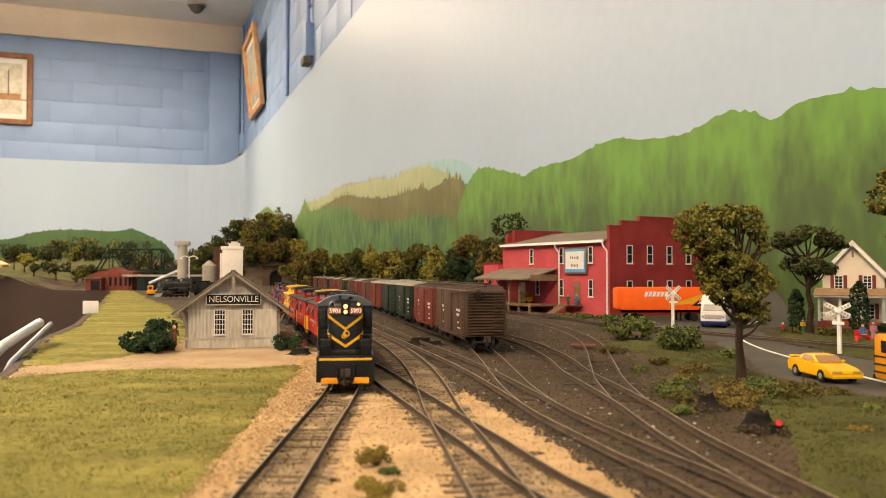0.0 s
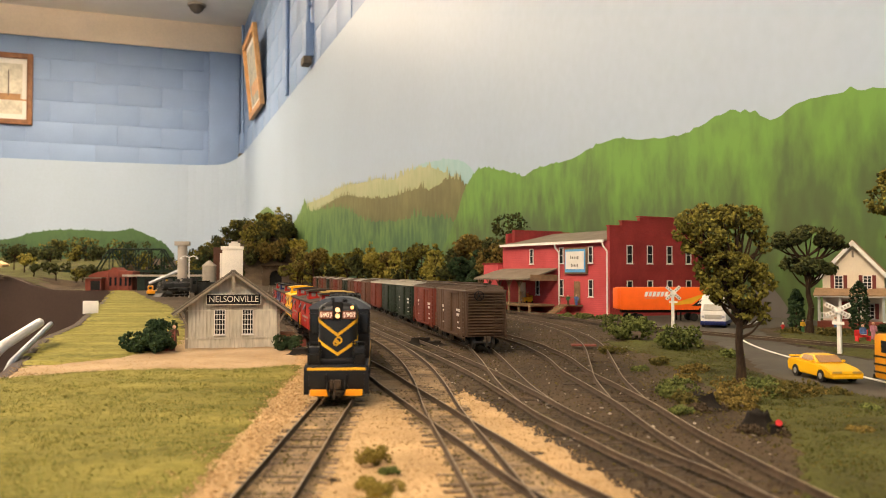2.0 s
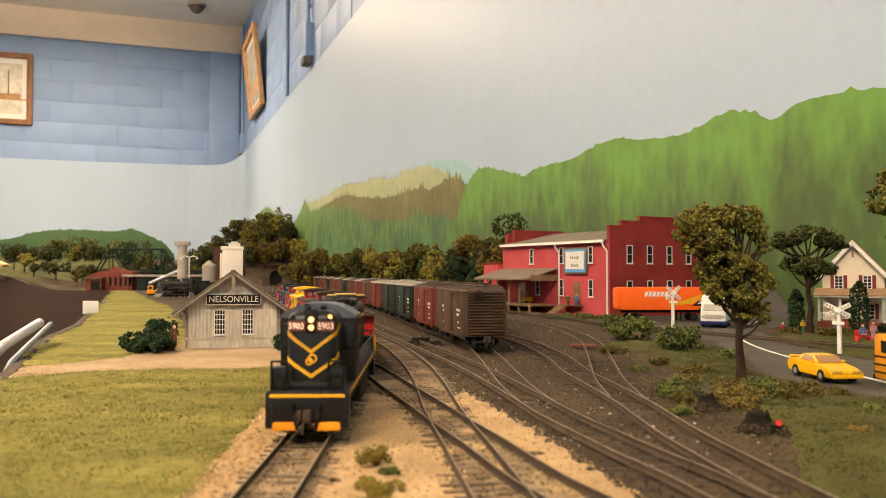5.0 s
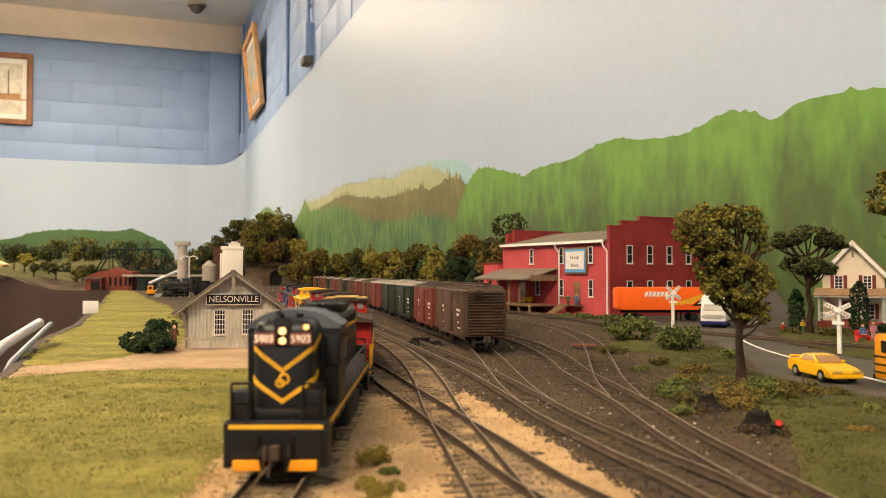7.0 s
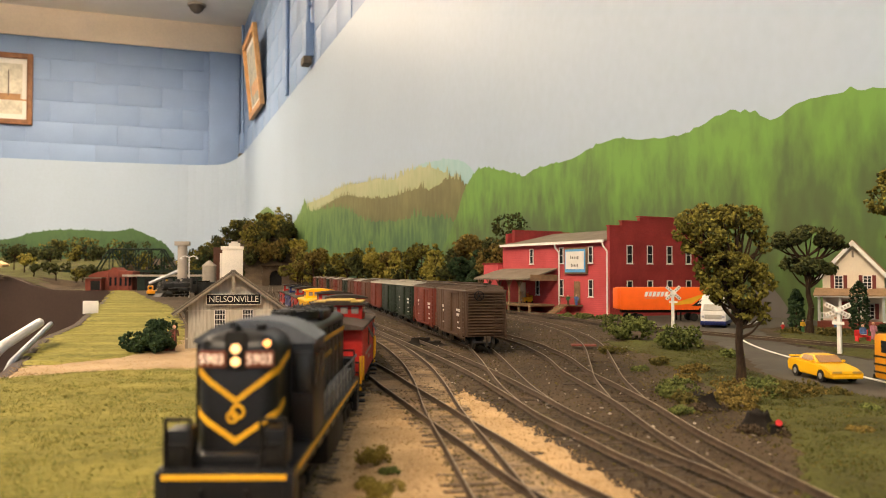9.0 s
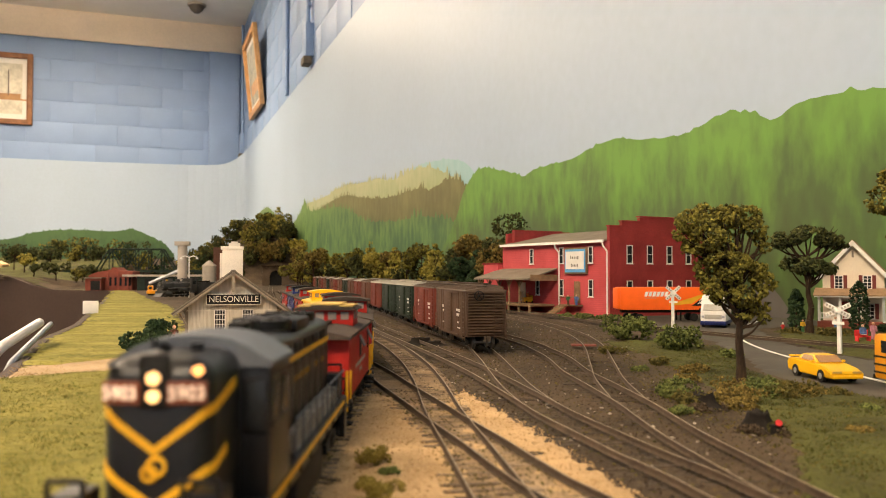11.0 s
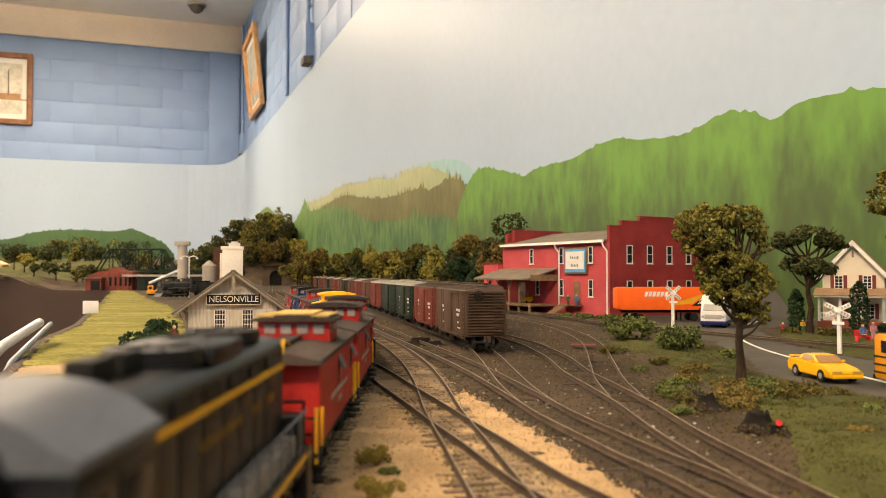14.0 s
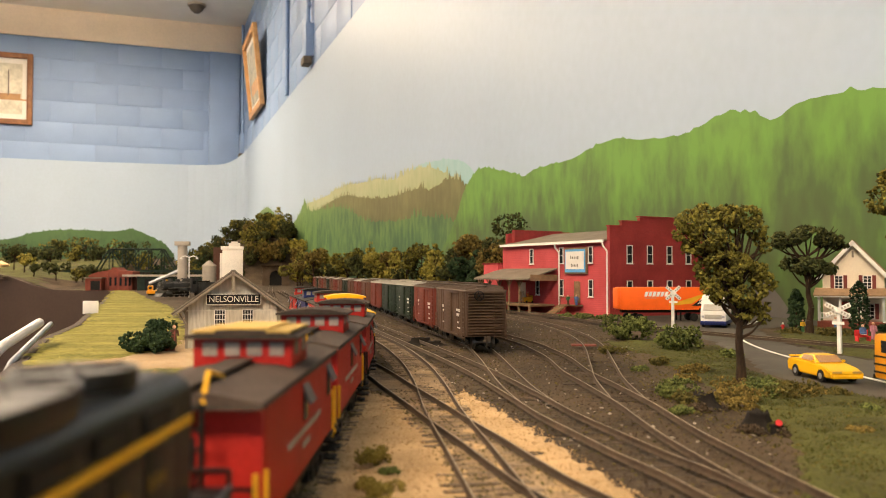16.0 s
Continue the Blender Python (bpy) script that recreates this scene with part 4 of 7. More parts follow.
def caboose(label, body, roof, length=104, cupola_roof=None, rails="yellow", cupola=-8.0):
    """A caboose with a cupola, end platforms and grab irons."""
    th = thing("caboose", label, "caboose", group="train of cabooses")
    L = length / 2
    bd = part("body", bx(B(), 0, 0, 12.6, 30.6, 2 * L - 11, 24.4, 0.3), body, th)
    bm = B()
    for k in range(int((2 * L - 13) / 2.5)):
        for sx in (-1, 1):
            bx(bm, sx * 15.35, -L + 8 + 2.5 * k, 13, 0.25, 2.1, 23.5)
    tagged(part("side_board", bm, body, bd), kind="stuff")
    prof = [(-16.4, 36.4), (16.4, 36.4), (16.2, 37.6), (8.6, 39.3), (0, 39.9), (-8.6, 39.3), (-16.2, 37.6)]
    part("roof", prism(B(), [(a / 1000, b / 1000) for a, b in prof], -L / 1000, L / 1000), roof, th)
    part("running_board", bx(bx(B(), 0, 0.5 * (L + cupola + 12), 40.3, 6, L - cupola - 13, 0.7), 0, 0.5 * (cupola - 12 - L), 40.3, 6, L + cupola - 13, 0.7), roof, th)
    cup = part("cupola", bx(B(), 0, cupola, 37.5, 24.8, 23, 9.0, 0.3), body, th)
    prof = [(-14.3, 45.7), (14.3, 45.7), (14.1, 46.5), (7.5, 47.7), (0, 48.2), (-7.5, 47.7), (-14.1, 46.5)]
    part("cupola_roof", prism(B(), [(a / 1000, b / 1000) for a, b in prof], (cupola - 14.0) / 1000, (cupola + 14.0) / 1000), roof, th)
    if cupola_roof:
        part("cupola_edge", bx(bx(B(), -9.4, cupola, 47.3, 6, 28.4, 0.6), 9.4, cupola, 47.3, 6, 28.4, 0.6), cupola_roof, th, "yellow walkway on the cupola roof")
        part("roof_cap", bx(B(), 0, cupola, 48.1, 14, 28.2, 0.5), cupola_roof, th, "yellow walkway on the cupola roof")
    for s in (-1, 1):
        for x in (-8.6, -3.0, 2.6, 8.2):
            part("cupola_window", bx(B(), x, cupola + s * 11.6, 41.3, 3.8, 0.5, 3.5, 0.3), M["pane_lit"], cup)
        for yy in (-5.4, 5.4):
            part("cupola_window", bx(B(), s * 12.5, cupola + yy, 41.3, 0.5, 5.0, 3.5, 0.3), M["pane_lit"], cup)
        for yy in (-42.0, 1.0):
            w = part("side_window", bx(B(), s * 15.5, yy, 25, 0.6, 6, 8, 0.3), M["glass"], bd)
            bm = B()
            prism(bm, [(a / 1000, b / 1000) for a, b in ((s * 15.5, 34.4), (s * 17.8, 29.6), (s * 17.4, 29.2), (s * 15.5, 33.4))], (yy - 4.4) / 1000, (yy + 4.4) / 1000)
            part("awning", bm, M["cabroof"], w, "grey metal window awning")
        part("end_door", bx(B(), 0, s * (L - 5.3), 13, 8, 0.6, 20, 0.4), body, bd)
        part("door_window", bx(B(), 0, s * (L - 4.9), 24, 4.6, 0.4, 6.5, 0.4), M["glass"], bd)
        part("platform", bx(B(), 0, s * (L - 5), 10.5, 31, 10, 1.6, 0.2), M["caboose_roof"], th)
        bm = B()
        for x in (-14.5, -7, 7, 14.5):
            rd(bm, (x, s * (L - 0.8), 11), (x, s * (L - 0.8), 22 if abs(x) > 10 else 20), 0.45)
        rd(bm, (-14.5, s * (L - 0.8), 21.5), (14.5, s * (L - 0.8), 21.5), 0.4)
        rd(bm, (-14.5, s * (L - 0.8), 17), (14.5, s * (L - 0.8), 17), 0.35)
        rd(bm, (0, s * (L - 1.4), 11), (0, s * (L - 1.4), 26), 0.5)
        part("platform_railing", bm, M["black"], th)
        bm = B()
        for x in (-5, 5):
            rd(bm, (x, s * (L + 0.2), 12), (x, s * (L + 0.2), 38), 0.5)
        for k in range(7):
            rd(bm, (-5, s * (L + 0.2), 14 + 3.8 * k), (5, s * (L + 0.2), 14 + 3.8 * k), 0.35)
        part("ladder", bm, M["black"], th)
        for sx in (-1, 1):
            bm = B()
            rd(bm, (sx * 15.9, s * (L - 6), 13), (sx * 15.9, s * (L - 6), 24), 0.5)
            rd(bm, (sx * 15.0, s * (L - 0.6), 9), (sx * 15.0, s * (L - 0.6), 24.5), 0.6)
            part("grab_iron", bm, M[rails], th, rails + " grab iron")
            bm = B()
            for k in range(3):
                bx(bm, sx * 14.5, s * (L - 4), 3.5 + 2.6 * k, 4.5, 6.5, 0.7)
            part("step", bm, M["black"], th)
            bm = B()
            rd(bm, (sx * 5.2, s * (L + 0.2), 37.5), (sx * 5.2, s * (L - 3.5), 43.2), 0.55)
            rd(bm, (sx * 5.2, s * (L - 3.5), 43.2), (sx * 5.2, s * (L - 14), 41.0), 0.5)
            part("roof_grab", bm, M[rails], th, rails + " curved roof grab iron")
        coupler(th, s * (L - 1), s)
        part("lettering_band", bx(B(), s * 15.6, 0, 22.0, 0.15, L * 0.9, 1.6), M["roof_light"], bd, "faint pale lettering band")
        part("lettering_band", bx(B(), s * 15.6, 0, 18.5, 0.15, 11, 1.6), M["roof_light"], bd, "faint pale lettering band")
    part("smoke_jack", rd(rd(B(), (6, -L * 0.55, 39), (6, -L * 0.55, 45), 1.2, 8), (6, -L * 0.55, 45), (6, -L * 0.55, 46), 2.0, 8), M["black"], th)
    part("underframe", bx(bx(B(), 0, 0, 7.5, 26, 2 * L - 12, 3.2), 9, 4, 3.5, 6, 16, 5), M["black"], th)
    for y in (-L + 24, L - 24):
        truck(th, y, 18, 10)
    return th


def boxcar(label, paint, roof, style=0, detail=True):
    """A forty-foot boxcar: ribbed ends, sliding door, ladders, roof walk."""
    th = thing("boxcar", label, "boxcar", group="stored boxcars")
    L, W, z0, z1 = 70.0, 17.0, 10.5, 48.0
    body = part("body", bx(B(), 0, 0, z0, 2 * W, 2 * L, z1 - z0, 0.4), paint, th)
    prof = [(-W - 0.6, z1 - 0.6), (W + 0.6, z1 - 0.6), (W + 0.4, z1 + 0.4), (0, z1 + 3.0), (-W - 0.4, z1 + 0.4)]
    bm = prism(B(), [(a / 1000, b / 1000) for a, b in prof], (-L - 0.5) / 1000, (L + 0.5) / 1000)
    for k in range(13):
        for s in (-1, 1):
            mrib = Matrix.Translation(mm(s * W / 2, -L + 5 + 10.8 * k, z1 + 1.9)) @ Matrix.Rotation(s * radians(8.7), 4, "Y")
            box(bm, 0, 0, -0.0003, 0.0165, 0.0012, 0.0010, m=mrib)
    part("roof", bm, roof, th)
    bm = B()
    for k in (-1, 0, 1):
        bx(bm, k * 2.2, 0, z1 + 3.8, 1.9, 2 * L - 1, 0.6)
    for k in range(10):
        bx(bm, 0, -L + 7 + 14 * k, z1 + 2.6, 6, 1, 1.2)
    part("roof_walk", bm, roof, th)
    for s in (-1, 1):
        bm = B()
        n = 15 if style == 0 else 13
        for k in range(n):
            z = z0 + 2 + (z1 - z0 - 4) * k / (n - 1)
            prism(bm, [(a / 1000, b / 1000) for a, b in ((s * L, z - 0.9), (s * (L + 1.5), z), (s * L, z + 0.9))], -0.0150, 0.0150, "x")
        tagged(part("ribbed_end", bm, paint, th), kind="stuff")
        door = part("sliding_door", bx(B(), s * (W + 0.8), -4, z0 + 0.8, 1.6, 33, z1 - z0 - 3, 0.2), paint, th)
        bm = B()
        for k in range(9):
            bx(bm, s * (W + 1.7), -4, z0 + 3 + 3.4 * k, 0.6, 31, 1.2)
        part("door_rib", bm, paint, door)
        part("door_rail", bx(bx(B(), s * (W + 0.7), 8, z1 - 2.6, 1.2, 70, 0.9), s * (W + 0.7), 8, z0 - 0.4, 1.4, 70, 1.0), paint, th)
        bm = B()
        for k in range(1, 14):
            if abs(-L + 10 * k + 4) > 18:
                bx(bm, s * (W + 0.15), -L + 10 * k, z0 + 0.5, 0.5, 0.7, z1 - z0 - 1)
        tagged(part("side_seam", bm, paint, body), kind="stuff")
        part("side_sill", bx(B(), s * (W - 0.4), 0, z0 - 2.4, 0.7, 2 * L - 34, 2.6), paint, body)
        if detail:
            for e in (-1, 1):
                bm = B()
                for a in (0, 7):
                    rd(bm, (s * (W + 0.9), e * (L - 1.5 - a), z0 - 3), (s * (W + 0.9), e * (L - 1.5 - a), z1 - 1 if e == s else z0 + 14), 0.35)
                for k in range(8 if e == s else 4):
                    rd(bm, (s * (W + 0.9), e * (L - 1.5), z0 - 1 + 4.2 * k), (s * (W + 0.9), e * (L - 8.5), z0 - 1 + 4.2 * k), 0.4)
                part("ladder", bm, paint, th)
            bm = B()
            for a in (6.5, 13):
                rd(bm, (-s * a, s * (L + 1.7), z0 - 2), (-s * a, s * (L + 1.7), z1 - 1), 0.35)
            for k in range(8):
                rd(bm, (-s * 6.5, s * (L + 1.7), z0 + 4.2 * k), (-s * 13, s * (L + 1.7), z0 + 4.2 * k), 0.4)
            part("end_ladder", bm, paint, th)
            bars = ((24, 31, 22, 2.6), (24, 27, 16, 2.2), (-40, 30, 17, 2.2), (-40, 26, 13, 4.0), (-42, 20, 9, 1.4), (26, 17, 12, 1.2), (-44, 15.5, 14, 1.2))
            for (yy, z, ww, h) in bars:
                bm = B()
                for k in range(int(ww / 2.4)):
                    bx(bm, s * (W + 0.32), s * -yy - ww / 2 + 2.4 * k, z, 0.15, 1.2, min(h, 2.4))
                part("stencil_bars", bm, M["line"], body, "white stencil bars")
        part("stirrup_step", bx(bx(B(), s * W, L - 5, 4.5, 0.7, 7, 0.7), s * W, -L + 5, 4.5, 0.7, 7, 0.7), M["black"], th)
        coupler(th, s * (L - 1), s)
    for e in (-1, 1):
        bm = B()
        for k in range(14):
            a, b = radians(360 / 14 * k), radians(360 / 14 * (k + 1))
            rd(bm, (e * 6.5 + 3.9 * math.cos(a), e * (L + 3.0), z1 - 4 + 3.9 * math.sin(a)), (e * 6.5 + 3.9 * math.cos(b), e * (L + 3.0), z1 - 4 + 3.9 * math.sin(b)), 0.45)
            if k % 3 == 0:
                rd(bm, (e * 6.5, e * (L + 3.0), z1 - 4), (e * 6.5 + 3.9 * math.cos(a), e * (L + 3.0), z1 - 4 + 3.9 * math.sin(a)), 0.3)
        rd(bm, (e * 6.5, e * L, z1 - 4), (e * 6.5, e * (L + 3.4), z1 - 4), 0.9)
        part("brake_wheel", bm, M["black"], th, "spoked brake wheel")
    part("underframe", bx(bx(B(), 0, 0, 7.2, 8, 2 * L - 6, 4.2), 6, 10, 4, 9, 18, 5), M["black"], th)
    for y in (-L + 24, L - 24):
        truck(th, y, 20, 10)
    return th


# ---- the way of the train ----
WAY = curve_through(MAIN, 0.002)
WAY_S = np.concatenate([[0], np.cumsum(np.linalg.norm(np.diff(WAY, axis=0), axis=1))])
WAY_0 = float(np.interp(0.0, WAY[:, 1], WAY_S))


def on_way(s):
    s += WAY_0
    return np.array([np.interp(s, WAY_S, WAY[:, 0]), np.interp(s, WAY_S, WAY[:, 1])])


def headlamp(t):
    """How far along the main, past the eye, the locomotive's lamps are."""
    return float(np.interp(t, (0, 1, 2, 3, 4, 6.5, 8, 9, 11.5, 12.5, 14.5, 15.2, 16),
                           (0.455, 0.436, 0.410, 0.382, 0.354, 0.275, 0.228, 0.198, 0.128, 0.098, 0.0405, 0.0135, -0.020)))


def car_pose(s, half_base):
    a, b = on_way(s - half_base), on_way(s + half_base)
    c = (a + b) / 2
    d = a - b
    return pose(c[0], c[1], 0.0, 0, 0, math.degrees(math.atan2(d[1], d[0])) - 90)


def motions():
    for ob, offset, half_base in TRAIN:
        walk(ob, [(t, car_pose(headlamp(t) + offset, half_base)) for t in np.arange(0, 16.01, 0.5)])


TRAIN = [(locomotive(), 0.075, 0.062)]
red1 = caboose("red caboose with yellow-edged cupola roof", M["red"], M["caboose_roof"], 112, M["cream"])
red2 = caboose("red caboose with dark cupola roof", M["red"], M["caboose_roof"], 112)
red3 = caboose("red caboose with dark weathered roof", M["red"], M["caboose_roof"], 112, None, "black")
gold = caboose("bright yellow caboose with yellow roof", M["car_yellow"], M["car_yellow"], 112)
blue = caboose("dark blue caboose with black roof", M["blue_dark"], M["black"], 112, None, "black")
red4 = copy_thing(red3, Matrix.Identity(4))
red5 = copy_thing(red3, Matrix.Identity(4))
at = 0.075 + 0.095 + 0.059
for c in (red1, red2, red3, gold, red4, blue, red5):
    TRAIN.append((c, at, 0.034))
    at += 0.1195


# ---- stored cars ----
def on_line(pts, y):
    s = np.array(pts)
    return float(np.interp(y, s[:, 1], s[:, 0]))


STORE = [(0.0318, 0.689), (-0.016, 0.950), (-0.066, 1.20), (-0.23, 2.0), (-0.46, 3.1), (-0.70, 4.3)]


def store(ob, line, y, lift=0.0):
    x0, x1 = on_line(line, y - 0.045), on_line(line, y + 0.045)
    ob.matrix_basis = pose((x0 + x1) / 2, y, lift, 0, 0, math.degrees(math.atan2(-0.09, x0 - x1)) + 90 + 180)
    return ob


near_car = boxcar("grey-brown weathered steel boxcar with ribbed end", M["box_grey"], M["roof_brown"])
red_car = boxcar("oxide red boxcar with white stencils", M["box_red"], M["roof_brown"], 1)
green_car = boxcar("dark green boxcar with pale roof", M["box_green"], M["roof_light"], 1)
brown_car = boxcar("dull brown weathered steel boxcar", M["box_brown"], M["roof_brown"], 0, False)
rust_car = boxcar("oxide red boxcar with pale roof", M["box_red"], M["roof_light"], 1, False)
plain_green = boxcar("dark green boxcar with pale roof far down the yard", M["box_green"], M["roof_light"], 1, False)
ROW = [near_car, red_car, green_car, plain_green, rust_car]
for i, c in enumerate(ROW):
    store(c, STORE, 0.738 + 0.150 * i)
y = 0.738 + 0.150 * len(ROW)
for i in range(14):
    store(copy_thing((brown_car, rust_car, brown_car, plain_green)[i % 4], Matrix.Identity(4)), STORE, y)
    y += 0.150
SECOND = [(p + 0.0405, q) for p, q in STORE]
store(brown_car, SECOND, 0.905)
y = 1.055
for i in range(6):
    store(copy_thing((brown_car, brown_car, rust_car)[i % 3], Matrix.Identity(4)), SECOND, y)
    y += 0.150


# ---- trees and bushes ----
OCT = np.array([(1, 0, 0), (-1, 0, 0), (0, 1, 0), (0, -1, 0), (0, 0, 1), (0, 0, -1)], float)
OCT_F = [(0, 2, 4), (2, 1, 4), (1, 3, 4), (3, 0, 4), (2, 0, 5), (1, 2, 5), (3, 1, 5), (0, 3, 5)]


def clumps(name, centres, sizes, material, parent=None, label="", seed=1, flat=1.0):
    """Many small uneven foam clumps in one crown."""
    rs = np.random.RandomState(seed)
    n = len(centres)
    v = OCT[None] * rs.uniform(0.45, 1.25, (n, 6, 1)) + rs.normal(0, 0.18, (n, 6, 3))
    ang = rs.uniform(0, 6.28, n)
    c, s = np.cos(ang)[:, None], np.sin(ang)[:, None]
    tilt = rs.uniform(-0.9, 0.9, n)[:, None]
    x, y, z = v[..., 0] * c - v[..., 1] * s, v[..., 0] * s + v[..., 1] * c, v[..., 2]
    y, z = y * np.cos(tilt) - z * np.sin(tilt), y * np.sin(tilt) + z * np.cos(tilt)
    v = np.stack([x, y, z * flat], -1) * np.asarray(sizes)[:, None, None] + np.asarray(centres)[:, None]
    faces = [tuple(6 * k + i for i in f) for k in range(n) for f in OCT_F]
    return raw(name, v.reshape(-1, 3), faces, material, parent, label)


def blob_points(blobs, n, rs, hollow=0.55):
    """Points in the outer part of a set of squashed balls (x, y, z, r, squash), with gaps."""
    out = []
    w = np.array([b[3] ** 2 for b in blobs])
    w = w / w.sum()
    while len(out) < n:
        b = blobs[rs.choice(len(blobs), p=w)]
        d = rs.normal(0, 1, 3)
        d /= np.linalg.norm(d)
        r = b[3] * (hollow + (1 - hollow) * rs.rand() ** 0.5)
        p = np.array(b[:3]) + d * r * np.array((1, 1, b[4]))
        k = noise.noise(Vector(p) * (1.3 / b[3]))
        if k > -0.08:
            out.append(p + d * b[3] * 0.18 * k)
    return np.array(out)


def tree(label, x, y, height, blobs, leaf, n, size, trunk=0.0022, z=-0.0045, seed=1, lean=0.0, group="model trees", name="tree"):
    th = thing(name, label, "tree", pose(x, y, z), group=group)
    rs = np.random.RandomState(seed)
    bm = B()
    pts = [Vector((0, 0, 0))]
    top = height * 0.72
    for k in range(1, 7):
        pts.append(Vector((lean * height * (k / 6) ** 2 + rs.normal(0, trunk * 0.35), rs.normal(0, trunk * 0.35), top * k / 6)))
    for k in range(6):
        r0, r1 = trunk * (1.25 - 0.14 * k) * (1.3 if k == 0 else 1), trunk * (1.25 - 0.14 * (k + 1))
        rod(bm, pts[k], pts[k + 1], r0, 9, r1)
    for b in blobs:
        for _ in range(3):
            f = min(0.98, max(0.3, (b[2] - b[3] * 0.9) / top)) * rs.uniform(0.75, 1.0)
            k = min(5, int(f * 6))
            a = pts[k].lerp(pts[k + 1], f * 6 - k)
            e = Vector(b[:3]) + Vector(rs.normal(0, b[3] * 0.45, 3))
            mid = a.lerp(e, 0.5) + Vector((0, 0, -0.1 * (e - a).length))
            rod(bm, a, mid, trunk * 0.42, 6, trunk * 0.3)
            rod(bm, mid, e, trunk * 0.3, 6, trunk * 0.1)
    part("trunk", bm, M["bark"], th, "rough brown trunk and limbs")
    c = blob_points(blobs, n, rs)
    clumps("crown", c, size * rs.uniform(0.6, 1.35, n), LEAF[leaf], th, "foam foliage in uneven clumps", seed)
    return th


def bush(label, x, y, r, h, leaf, n, size, z=-0.005, seed=3, name="bush", wide=1.0, deep=1.0):
    rs = np.random.RandomState(seed)
    blobs = [(r * wide * rs.uniform(-0.55, 0.55), r * deep * rs.uniform(-0.55, 0.55), h * rs.uniform(0.25, 0.6), r * rs.uniform(0.4, 0.62), h / (2.0 * r) + 0.15) for _ in range(7)]
    n = n * 2 if size > 0.001 else n
    size = size * 0.72 if size > 0.001 else size
    c = blob_points(blobs, n, rs, 0.3)
    c[:, 2] = np.clip(c[:, 2], 0.0002, None)
    ob = clumps(name, c, size * rs.uniform(0.6, 1.4, n), LEAF[leaf], None, "", seed)
    ob.matrix_basis = pose(x, y, z)
    return tagged(ob, label, "bush", group="bushes")


# the big tree by the road
tree("tall olive-green model tree with thick brown trunk", 0.175, 0.479, 0.108,
     [(-0.0266, 0, 0.0965, 0.0110, 0.7), (-0.016, 0.003, 0.1010, 0.0105, 0.7), (-0.0067, -0.002, 0.0995, 0.0095, 0.7), (0.005, 0.002, 0.1005, 0.0085, 0.75), (0.0083, 0, 0.0935, 0.0075, 0.8),
      (-0.0325, 0, 0.0905, 0.0070, 0.8), (-0.020, -0.004, 0.088, 0.0105, 0.75), (-0.0083, 0.003, 0.085, 0.0085, 0.8), (-0.0133, 0, 0.0765, 0.0095, 0.75), (-0.028, 0, 0.0815, 0.0065, 0.8),
      (0.0117, 0, 0.0865, 0.0045, 0.9), (0.0150, 0, 0.0815, 0.0035, 0.9), (-0.0167, 0.003, 0.068, 0.0105, 0.75), (-0.005, -0.003, 0.0698, 0.0115, 0.75), (0.0083, 0.002, 0.068, 0.0095, 0.75),
      (0.0138, 0, 0.0615, 0.0075, 0.8), (0.0033, -0.003, 0.055, 0.0110, 0.75), (-0.0083, 0.003, 0.055, 0.0095, 0.75), (0.010, 0, 0.0465, 0.0070, 0.8), (-0.0167, 0, 0.058, 0.0065, 0.8),
      (0.0017, 0, 0.043, 0.0055, 0.8), (0.0133, 0, 0.040, 0.0035, 0.9)], "olive", 6500, 0.00112, 0.0023, seed=4, lean=-0.03)
tree("flat-topped dark green model tree beside the house", 0.404, 0.90, 0.122,
     [(-0.020, 0, 0.106, 0.018, 0.45), (0.002, 0, 0.111, 0.018, 0.4), (0.022, 0, 0.104, 0.017, 0.45), (0.034, 0, 0.098, 0.010, 0.5), (-0.030, 0, 0.100, 0.010, 0.5), (-0.012, 0, 0.076, 0.018, 0.5),
      (0.006, 0, 0.074, 0.017, 0.45), (0.020, 0, 0.072, 0.012, 0.45)], "dark", 1700, 0.0024, 0.0032, seed=5)
tree("bushy dark olive model tree at the layout's wall", 0.462, 0.80, 0.175,
     [(-0.008, 0, 0.160, 0.022, 0.7), (-0.027, 0, 0.139, 0.018, 0.8), (0.015, 0, 0.150, 0.026, 0.8), (-0.004, 0, 0.128, 0.018, 0.8), (-0.014, 0, 0.104, 0.010, 0.8), (0.02, 0, 0.115, 0.024, 0.8)],
     "olive", 1500, 0.0024, 0.0034, seed=6)


def cypress(x, y, h, r, seed):
    rs = np.random.RandomState(seed)
    th = thing("cypress", "slim dark green cypress beside the house", "tree", pose(x, y, -0.0045), group="model trees")
    part("trunk", rod(B(), (0, 0, 0), (0, 0, h * 0.6), 0.0012, 7, 0.0006), M["bark"], th)
    n = 420
    t = rs.rand(n)
    rr = r * np.minimum(1, 1.3 * np.sin(np.pi * (0.12 + 0.86 * t)) ** 0.7) * (0.6 + 0.4 * rs.rand(n))
    a = rs.uniform(0, 6.28, n)
    clumps("crown", np.stack([rr * np.cos(a), rr * np.sin(a), h * (0.05 + 0.95 * t)], 1), 0.0019 * rs.uniform(0.7, 1.3, n), LEAF["green"], th, "", seed)


cypress(0.405, 0.935, 0.048, 0.0085, 1)
cypress(0.4620, 0.905, 0.058, 0.0105, 2)

